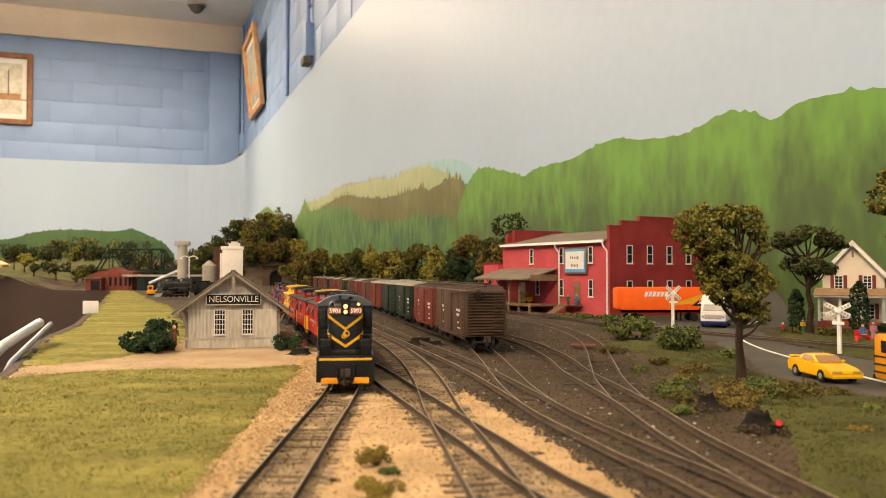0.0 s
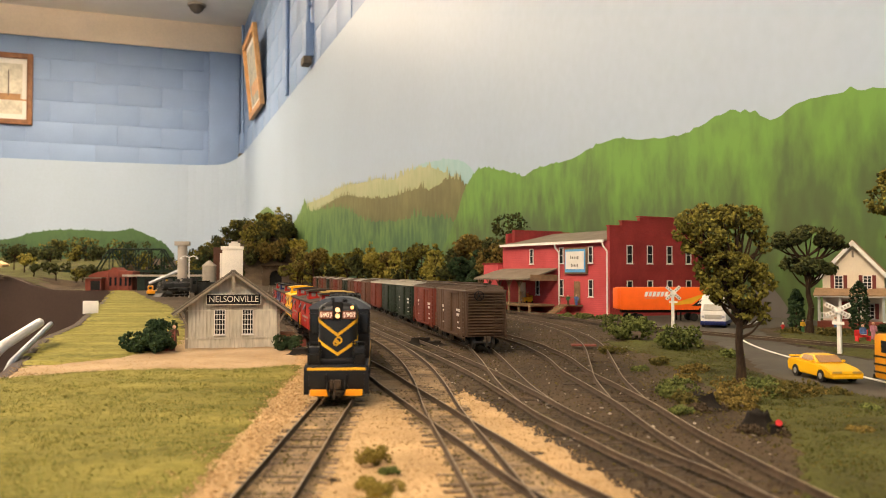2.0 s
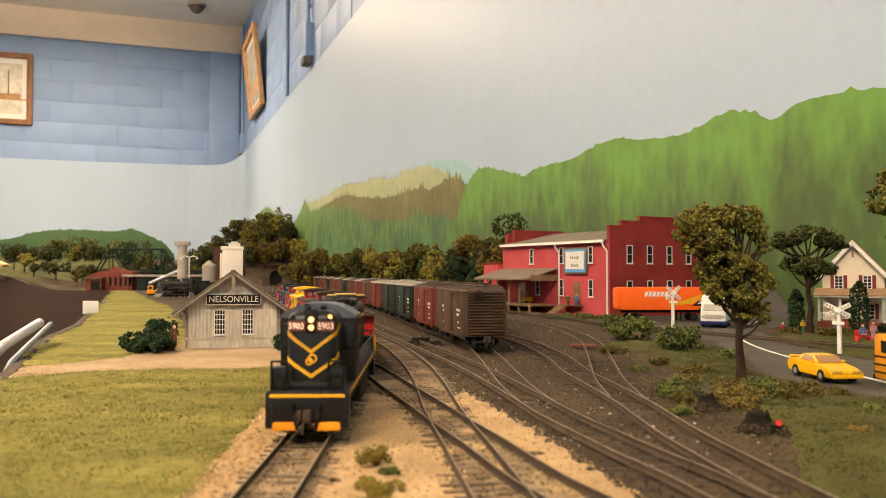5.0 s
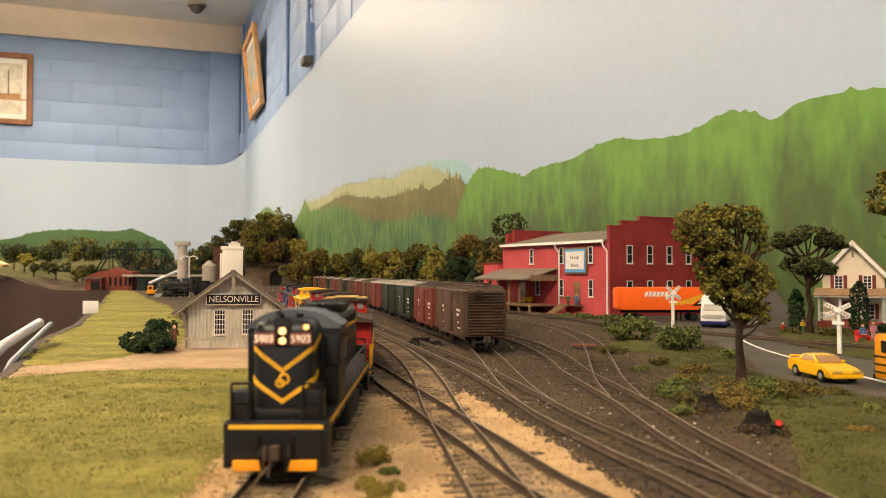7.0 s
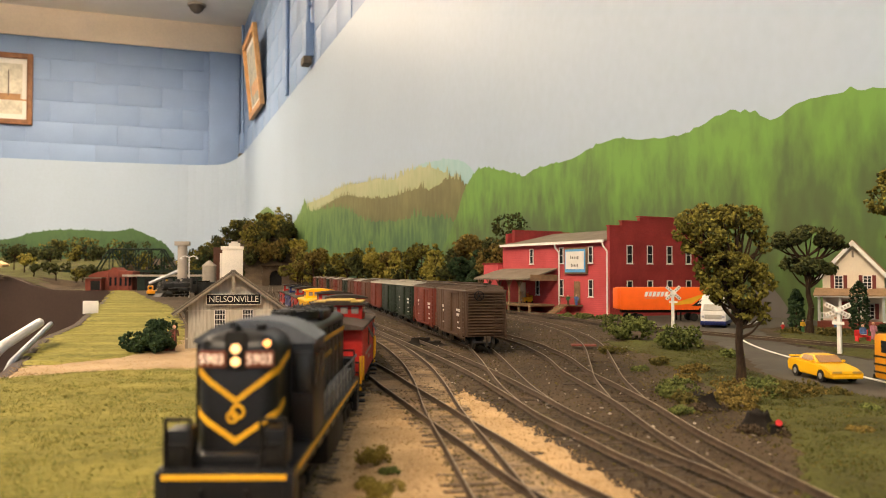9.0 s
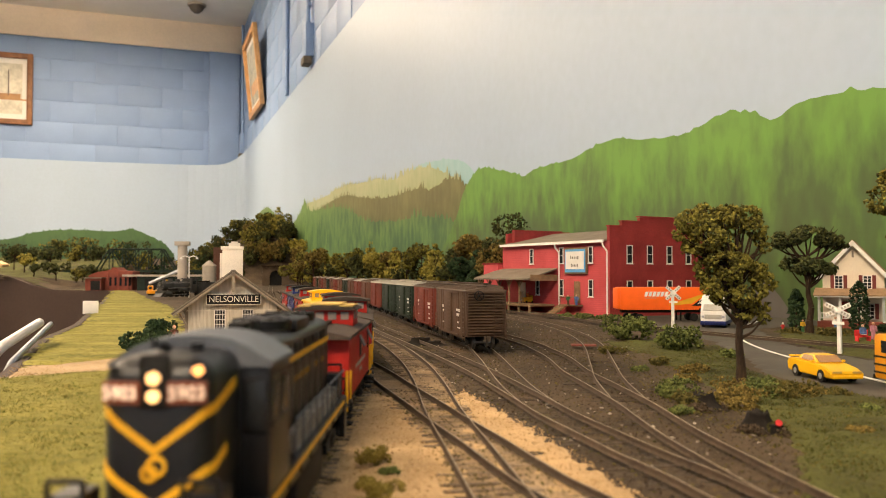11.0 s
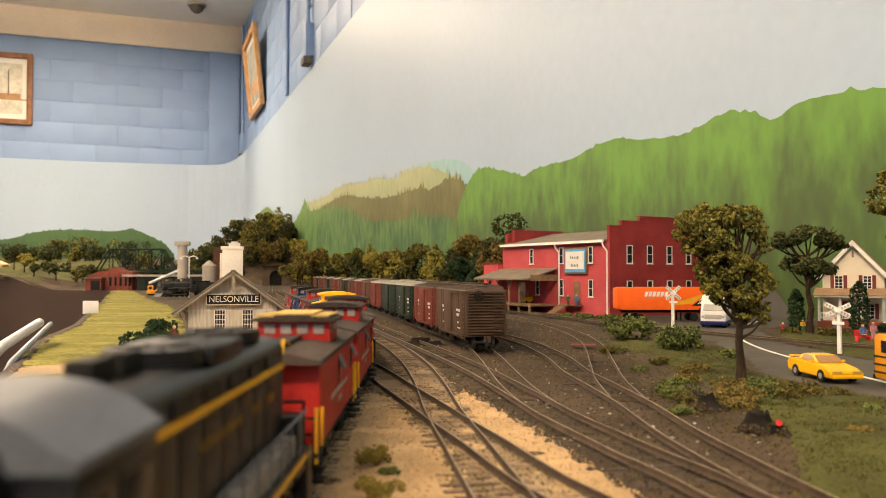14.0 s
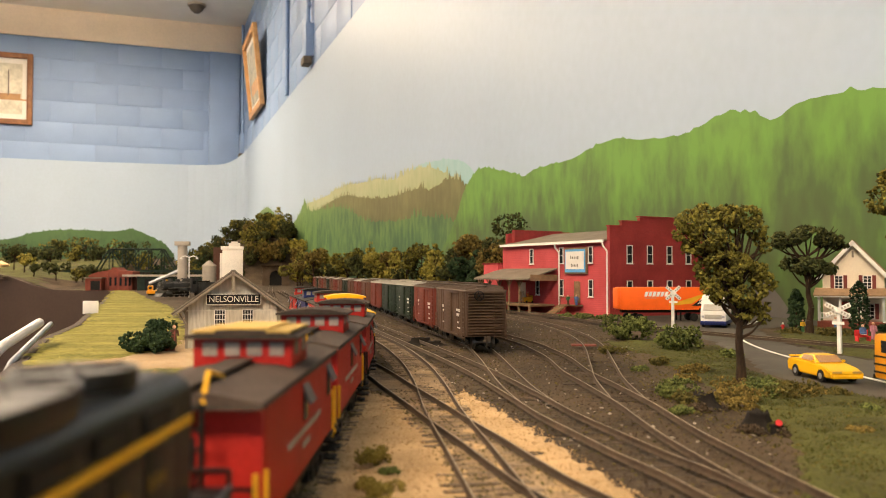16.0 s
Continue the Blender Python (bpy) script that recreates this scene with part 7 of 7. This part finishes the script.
def truss_bridge():
    th = thing("truss_bridge", "dark green steel truss bridge far down the layout", "bridge", pose(-1.53, 4.05, 0.0, 0, 0, 6))
    L, z0, z1 = 0.19, 0.082, 0.185
    part("bridge_deck", box(B(), 0.0, 0.03, z0 - 0.012, 2 * L + 0.5, 0.07, 0.012), M["dark_green"], th)
    for y in (0.0, 0.06):
        xs = [-L + 2 * L * k / 6 for k in range(7)]
        rods = [((a, y, z1), (b, y, z1), 0.004) for a, b in zip(xs[1:-2], xs[2:-1])]
        rods += [((xs[0], y, z0), (xs[1], y, z1), 0.004), ((xs[-1], y, z0), (xs[-2], y, z1), 0.004)]
        for k in range(1, 6):
            rods += [((xs[k], y, z0), (xs[k], y, z1), 0.003), ((xs[k], y, z1), (xs[k + 1] if k < 3 else xs[k - 1], y, z0), 0.0025)]
        for a, b, q in rods:
            part("truss_member", rod(B(), a, b, q, 6), M["dark_green"], th)
    for x in (-0.28, 0.0, 0.30):
        part("pier", box(B(), x, 0.03, -0.004, 0.035, 0.05, z0 - 0.008), M["dark_green"], th)


truss_bridge()


def steam_engine():
    th = thing("steam_locomotive", "sooty black steam locomotive standing far back in the yard", "locomotive", pose(-0.712, 2.19, 0.0, 0, 0, 152))
    soot = M["soot"]
    part("boiler", rd(rd(B(), (0, 40, 30), (0, -30, 30), 12.5, 20), (0, 40, 30), (0, 40.5, 30), 13.2, 20), soot, th)
    sb = part("smokebox", rd(rd(B(), (0, 62, 30), (0, 40, 30), 12, 20), (0, 63.5, 30), (0, 62, 30), 8.5, 20), soot, th, "round grey-black smokebox")
    part("headlamp", rd(B(), (0, 66, 33), (0, 60, 33), 3.0, 14), M["steel"], sb)
    bm = B()
    for k in range(10):
        a = radians(36 * k)
        rd(bm, (10.2 * math.cos(a), 62, 30 + 10.2 * math.sin(a)), (10.2 * math.cos(a), 63, 30 + 10.2 * math.sin(a)), 0.8)
    part("door_clamp", bm, M["steel"], sb)
    part("cab", bx(bx(B(), 0, -42, 14, 34, 24, 34, 1), 0, -42, 48, 38, 30, 2.2, 0.8), soot, th)
    for s in (-1, 1):
        part("cab_window", bx(B(), s * 17.2, -42, 34, 0.6, 12, 9, 0.4), M["glass"], th)
        bm = rd(B(), (s * 13.5, 55, 38), (s * 13.5, -30, 38), 0.7)
        rd(bm, (s * 14, 48, 24), (s * 14, -30, 26), 1.1)
        rd(bm, (s * 12, 50, 20), (s * 15, 46, 10), 1.6)
        part("pipework", bm, M["steel"], th, "grey side pipes and handrail")
        part("air_tank", rd(B(), (s * 15, 12, 20), (s * 15, -16, 20), 4.2, 12), soot, th)
        part("cylinder", rd(B(), (s * 14.5, 60, 9.5), (s * 14.5, 40, 9.5), 6, 14), soot, th)
        part("side_rod", bx(B(), s * 12.4, 12, 6.5, 1.2, 60, 1.8), M["steel"], th, "grey steel side rod")
        part("walkway", bx(B(), s * 14, 10, 15, 8, 96, 1.6), soot, th)
    part("smokestack", rd(rd(B(), (0, 51, 40), (0, 51, 51), 4, 14), (0, 51, 50), (0, 51, 52), 5, 14), soot, th)
    part("sand_dome", rd(B(), (0, 28, 40), (0, 28, 49), 6.5, 14), soot, th)
    part("steam_dome", rd(B(), (0, 2, 40), (0, 2, 48), 6, 14), soot, th)
    part("bell", rd(B(), (0, 40, 43), (0, 40, 47), 2.2, 10), M["yellow"], th, "brass bell")
    part("pilot", prism(B(), mmz([(62, 2), (74, 2), (64, 12), (60, 12)]), -0.014, 0.014, "x"), soot, th)
    part("pilot_beam", bx(B(), 0, 63, 11, 33, 3, 6, 0.4), soot, th)
    td = part("tender", bx(B(), 0, -95, 9, 34, 70, 30, 1.5), soot, th)
    part("coal_load", bx(B(), 0, -84, 38, 28, 44, 5, 2.4), M["char"], td, "heaped coal")
    for y in (34, 14, -6, -22, -76, -90, -104, -118):
        part("wheelset", rd(rd(B(), (-10, y, 8), (-8, y, 8), 8, 18), (8, y, 8), (10, y, 8), 8, 18), M["black"], th)


steam_engine()


def coal_tower():
    th = thing("coaling_tower", "grey concrete coaling tower with spout far back", "coaling tower", pose(-0.775, 2.42, -0.004, 0, 0, 10))
    part("shaft", rod(B(), (0, 0, 0), (0, 0, 0.150), 0.014, 16), M["concrete"], th)
    part("cap", box(B(), 0, 0, 0.150, 0.042, 0.034, 0.012), M["concrete"], th)
    part("chute", rod(B(), (0.0, 0, 0.080), (-0.090, -0.02, 0.038), 0.0045, 8), M["silver"], th, "grey sloping chute")
    part("tank", rod(rod(B(), (0.075, 0.02, 0.0), (0.075, 0.02, 0.090), 0.020, 18), (0.075, 0.02, 0.090), (0.075, 0.02, 0.106), 0.022, 18, 0.003), M["concrete"], th)
    part("stair_shed", box(B(), 0.10, 0.16, 0, 0.05, 0.05, 0.15), M["box_brown"], th)


coal_tower()


def yard_light(x, y, h):
    th = thing("yard_lamp", "twin-armed white yard lamp post", "lamp post", pose(x, y, -0.004))
    bm = rod(B(), (0, 0, 0), (0, 0, h), 0.0016, 8)
    for s in (-1, 1):
        tube(bm, [(0, 0, h), (s * 0.012, 0, h + 0.004), (s * 0.022, 0, h)], 0.0012, 6)
    part("pole", bm, M["white"], th)
    for s in (-1, 1):
        part("lamp_head", rod(B(), (s * 0.022, 0, h), (s * 0.022, 0, h - 0.005), 0.0018, 8, 0.004), M["white"], th)


yard_light(-0.705, 2.26, 0.112)
yellow_loader = thing("track_car", "small bright yellow track car far back", "rail vehicle", pose(-0.84, 2.35, 0.0, 0, 0, 15))
part("body", bx(bx(B(), 0, 0, 5, 26, 40, 9, 1.5), -4, 6, 14, 14, 20, 14, 1.5), M["bus_yellow"], yellow_loader)
part("cab_window", bx(B(), -4, -4.2, 18, 9, 0.6, 7, 0.3), M["glass"], yellow_loader)
part("boom", rd(rd(B(), (8, -4, 12), (40, -10, 44), 1.6), (8, 4, 12), (40, -6, 44), 1.6), M["concrete"], yellow_loader, "grey lattice boom")
part("wheelset", rd(rd(B(), (-10, 10, 5), (10, 10, 5), 5, 14), (-10, -10, 5), (10, -10, 5), 5, 14), M["black"], yellow_loader)
shed = thing("green_shed", "long dark green shed with pale roof far back", "shed", pose(-1.10, 3.30, -0.004, 0, 0, 5))
part("wall", box(B(), 0, 0, 0, 0.25, 0.08, 0.055), M["dark_green"], shed)
part("roof", box(B(), 0, 0, 0.055, 0.36, 0.1, 0.008), M["concrete"], shed)
part("doorway", box(B(), -0.07, -0.0405, 0.0, 0.05, 0.002, 0.045), M["black"], shed)
barn = thing("cream_barn", "cream walled building beyond the far meadow", "building", pose(-2.52, 4.35, 0.055, 0, 0, 10))
part("wall", prism(B(), mmz([(-120, 0), (150, 0), (150, 58), (110, 78), (-120, 78)]), 0, 0.12), M["cream_wall"], barn)
portal = thing("tunnel_portal", "stone tunnel portal under the wooded knoll", "tunnel portal", pose(-0.945, 4.60, -0.004, 0, 0, 13))
bm = B()
prism(bm, mmz([(-75, 0), (-34, 0), (-34, 55), (-24, 76), (0, 86), (24, 76), (34, 55), (34, 0), (75, 0), (75, 105), (-75, 105)]), 0, 0.03)
part("arch_wall", bm, mat("portal_stone", (0.14, 0.10, 0.065), 0.9, var=0.3, scale=20), portal)
part("tunnel_lining", box(B(), 0, 0.05, 0, 0.072, 0.04, 0.09), M["black"], portal)
part("parapet", box(B(), 0, 0.0, 0.105, 0.16, 0.05, 0.010), M["bark"], portal)
card = tagged(part("card", box(B(), 0, 0, 0, 0.0245, 0.0012, 0.0215, 0.0003), M["white"], m=pose(-0.588, 1.36, -0.0045, 0, 0, 12)), "blank white card standing at the fascia", "card")


# ---- things on the walls ----
def framed_picture(label, m, w, h, wood, art, dark):
    th = thing("framed_picture", label, "picture", m, group="framed pictures")
    bm = B()
    t = 0.05
    for s in (-1, 1):
        box(bm, s * (w / 2 - t / 2), -0.02, -h / 2, t, 0.04, h, 0.006)
        box(bm, 0, -0.02, s * (h / 2 - t / 2) - t / 2, w - 2 * t + 0.004, 0.038, t, 0.006)
    part("frame", bm, wood, th)
    part("mat_board", box(B(), 0, -0.008, -h / 2 + t, w - 2 * t, 0.006, h - 2 * t), M["white"], th)
    pic = part("print", box(B(), 0, -0.013, -h / 2 + t + 0.05, w - 2 * t - 0.08, 0.004, h - 2 * t - 0.10), art, th, "faded print")
    # masts, hull and ground as plain shapes
    for x, z, sx, sz in dark:
        part("printed_shape", box(B(), x * w, -0.0155, z * h, sx * w, 0.001, sz * h), M["ink"] if sx < 0.1 else M["picture_wood_light"], pic)


framed_picture("wood-framed faded ship print on the block wall", ROOM @ pose(-2.36, -0.006, 1.815), 0.80, 0.68, M["picture_wood"], M["picture"],
               ((0.28, -0.16, 0.36, 0.02), (0.24, -0.1, 0.012, 0.36), (0.1, -0.14, 0.012, 0.30), (0.2, -0.14, 0.34, 0.07)))
framed_picture("light wood-framed print on the long wall", ROOM @ pose(-0.050, -1.43, 1.805, 0, 0, -90) @ pose(0, 0, 0, 6, 0, 0), 0.78, 0.68, M["picture_wood_light"], M["picture_blue"],
               ((0.0, -0.25, 0.5, 0.15),))


def conduit(x, y, z0, z1, boxed):
    th = thing("conduit", "blue painted electrical conduit on the block wall", "conduit", ROOM @ pose(x, y, 0), group="conduits")
    part("pipe", rod(B(), (0, 0, z0), (0, 0, z1), 0.014, 12), M["blue_wall"], th)
    if boxed:
        part("junction_box", box(B(), 0, 0, z0 - 0.01, 0.05, 0.11, 0.20, 0.006), M["blue_wall"], th)
        part("socket", box(B(), -0.01, 0, z0 - 0.055, 0.05, 0.10, 0.045, 0.004), M["ink"], th)
    for z in np.arange(z0 + 0.3, z1, 0.6):
        part("clip", box(B(), 0.006, 0, float(z), 0.022, 0.05, 0.02), M["blue_wall"], th)


conduit(-0.016, -2.95, 1.30, CEIL, False)
conduit(-0.026, -3.80, 1.36, CEIL, True)
conduit(-0.016, -0.10, 1.30, CEIL, True)
smoke = thing("smoke_detector", "dark dome detector on the ceiling", "smoke detector", ROOM @ pose(-0.50, -0.62, CEIL))
bm = B()
rod(bm, (0, 0, -0.005), (0, 0, -0.02), 0.085, 24)
part("base", bm, M["concrete"], smoke)
part("dome", rod(rod(B(), (0, 0, -0.02), (0, 0, -0.06), 0.075, 24, 0.055), (0, 0, -0.06), (0, 0, -0.085), 0.055, 24, 0.025), M["ink"], smoke, "dark dome")


def grab_bar(label, pts, r, material):
    th = thing("hand_rail", label, "hand rail", group="aisle rails")
    bm = tube(B(), pts, r, 12)
    for p in pts[1:-1]:
        bmesh.ops.create_uvsphere(bm, u_segments=12, v_segments=8, radius=r, matrix=Matrix.Translation(p))
    part("bar", bm, material, th)


grab_bar("smooth pale metal rail at the layout's edge", [(-0.376, 0.760, 0.0165), (-0.346, 0.640, 0.005), (-0.335, 0.600, -0.003), (-0.325, 0.560, -0.04), (-0.32, 0.54, -0.20)], 0.0042, M["grip"])
grab_bar("thin grey metal rail at the layout's edge", [(-0.368, 0.765, 0.0150), (-0.322, 0.610, -0.0035), (-0.312, 0.560, -0.03), (-0.31, 0.54, -0.20)], 0.0024, M["silver"])


# ---- loose grit, turf fibres and painted blocks ----
def scatter(name, label, outline, n, size, leaf, z, seed, category, flat=0.7, keep=None):
    rs = np.random.RandomState(seed)
    o = np.array(outline)
    x = rs.uniform(o[:, 0].min(), o[:, 0].max(), n * 3)
    # nearer ground gets finer cover
    u = rs.rand(n * 3) ** 1.6
    y = o[:, 1].min() + (o[:, 1].max() - o[:, 1].min()) * u
    k = inside(o, x, y)
    if keep is not None:
        k &= keep(x, y)
    x, y = x[k][:n], y[k][:n]
    zz = z + rs.uniform(-0.0001, 0.0004, len(x))
    ob = clumps(name, np.stack([x, y, zz], 1), size * rs.uniform(0.5, 1.6, len(x)), LEAF[leaf], seed=seed, flat=flat)
    return tagged(ob, label, category, kind="stuff")


def off_tan(x, y):
    return ~inside(TAN, x, y)


CINDERS = [(-0.06, 0.12), (0.13, 0.12), (0.13, 0.40), (0.14, 0.60), (0.20, 0.82), (0.22, 1.0), (0.10, 1.25), (-0.12, 1.25), (-0.10, 0.72), (-0.03, 0.50)]
scatter("grit", "loose dark cinders between the yard tracks", CINDERS, 20000, 0.00045, "grit", -0.0042, 1, "gravel", keep=off_tan)
BED = np.vstack([curve_through(p, 0.006) for p in (MAIN, THROAT, CROSSING)])
BED = BED[(BED[:, 1] > 0.05) & (BED[:, 1] < 0.8)]


def off_bed(x, y):
    return np.min(np.hypot(x[:, None] - BED[None, :, 0], y[:, None] - BED[None, :, 1]), axis=1) > 0.0125


scatter("grit", "loose pale tan ballast stones", TAN, 15000, 0.00042, "grit_tan", -0.0034, 2, "gravel", keep=off_bed)
scatter("grit", "brown ballast stones between the ties", TAN, 9000, 0.00040, "weed", -0.0035, 12, "gravel", keep=lambda x, y: ~off_bed(x, y))
scatter("grit", "pale chips and litter on the cinders", CINDERS, 700, 0.00075, "chips", -0.0040, 13, "gravel", 0.5, off_tan)
scatter("grit", "brown crumbs and dust on the cinders", CINDERS, 5000, 0.00060, "weed", -0.0041, 14, "gravel", 0.5, off_tan)
scatter("grit", "loose pale tan stones on the path", PATH, 5000, 0.00035, "grit_tan", -0.0040, 3, "gravel")
EDGE = [(-0.074, 0.12), (-0.080, 0.33), (-0.090, 0.45), (-0.104, 0.62), (-0.09, 0.62), (-0.070, 0.45), (-0.064, 0.12)]
scatter("grit", "loose pale tan stones at the turf's edge", EDGE, 2500, 0.00065, "grit_tan", -0.0032, 4, "gravel")
RIGHT = [(0.11, 0.12), (0.23, 0.12), (0.235, 0.43), (0.21, 0.49), (0.212, 0.56), (0.25, 0.73), (0.225, 0.82), (0.155, 0.79), (0.13, 0.58), (0.112, 0.44), (0.125, 0.30)]
scatter("grit", "loose brown soil crumbs among the weeds", RIGHT, 7000, 0.00050, "weed", -0.0036, 5, "soil")


def fibres(name, label, outline, n, h, leaf, z, seed):
    """Static grass: thin upright blades."""
    rs = np.random.RandomState(seed)
    o = np.array(outline)
    m = n * 2
    x, y = rs.uniform(o[:, 0].min(), o[:, 0].max(), m), o[:, 1].min() + (o[:, 1].max() - o[:, 1].min()) * rs.rand(m) ** 1.2
    k = inside(o, x, y)
    x, y = x[k][:n], y[k][:n]
    n = len(x)
    a = rs.uniform(0, 6.28, n)
    hh = h * rs.uniform(0.4, 1.3, n)
    w = 0.00022
    lean = rs.normal(0, 0.7, (n, 2)) * hh[:, None]
    v = np.zeros((n, 3, 3))
    v[:, 0] = np.stack([x - w * np.cos(a), y - w * np.sin(a), np.full(n, z)], 1)
    v[:, 1] = np.stack([x + w * np.cos(a), y + w * np.sin(a), np.full(n, z)], 1)
    v[:, 2] = np.stack([x + lean[:, 0], y + lean[:, 1], z + hh], 1)
    f = np.arange(3 * n).reshape(n, 3)
    ob = raw(name, v.reshape(-1, 3), f.tolist(), LEAF[leaf])
    return tagged(ob, label, "grass", kind="stuff")


fibres("grass", "short yellow-green static grass on the lawn", LAWN, 70000, 0.0013, "grass", -0.0033, 1)
fibres("grass", "short yellow-green static grass at the layout's edge", LAWN_BACK, 26000, 0.0022, "grass", -0.0035, 2)
fibres("grass", "short dull green grass among the weeds", [(0.110, 0.10), (0.112, 0.25), (0.150, 0.345), (0.160, 0.42), (0.163, 0.55), (0.19, 0.72), (0.235, 0.70), (0.211, 0.562), (0.207, 0.490), (0.235, 0.434), (0.23, 0.10)], 22000, 0.0014, "weedgreen", -0.0039, 3)
fibres("grass", "short dull green grass round the house", YARD_GRASS, 12000, 0.0018, "weed", -0.0037, 4)


def blocks(parent, m, length, z0, z1, skip=0.0):
    """Painted concrete blocks in running bond."""
    me = None
    bw, bh, g = 0.4064, 0.2032, 0.0035
    r = 0
    z = z0
    while z < z1 - 0.05:
        h = min(bh, z1 - z)
        x = -length - (0.5 * bw if r % 2 else 0)
        while x < 0:
            a, b = max(x, -length), min(x + bw, 0)
            if b - a > 0.06:
                whole = b - a > bw - 0.001 and h > bh - 0.001
                if whole and me is not None:
                    ob = new("block", me)
                    ob.parent = parent
                else:
                    ob = part("block", box(B(), 0, 0.004, 0, b - a - g, 0.0095, h - g, 0.0012), M["blue_wall"], parent)
                    if whole:
                        me = ob.data
                ob.matrix_basis = m @ pose((a + b) / 2, -0.004, z + g / 2)
            x += bw
        z += bh
        r += 1


blocks(wall_back, pose(-0.34, 0.003, 0), 3.1, 1.118, 2.336)
blocks(wall_long, pose(0.003, 0, 0, 0, 0, -90) @ pose(4.8, 0, 0), 4.8, 1.284, 2.60)


motions()
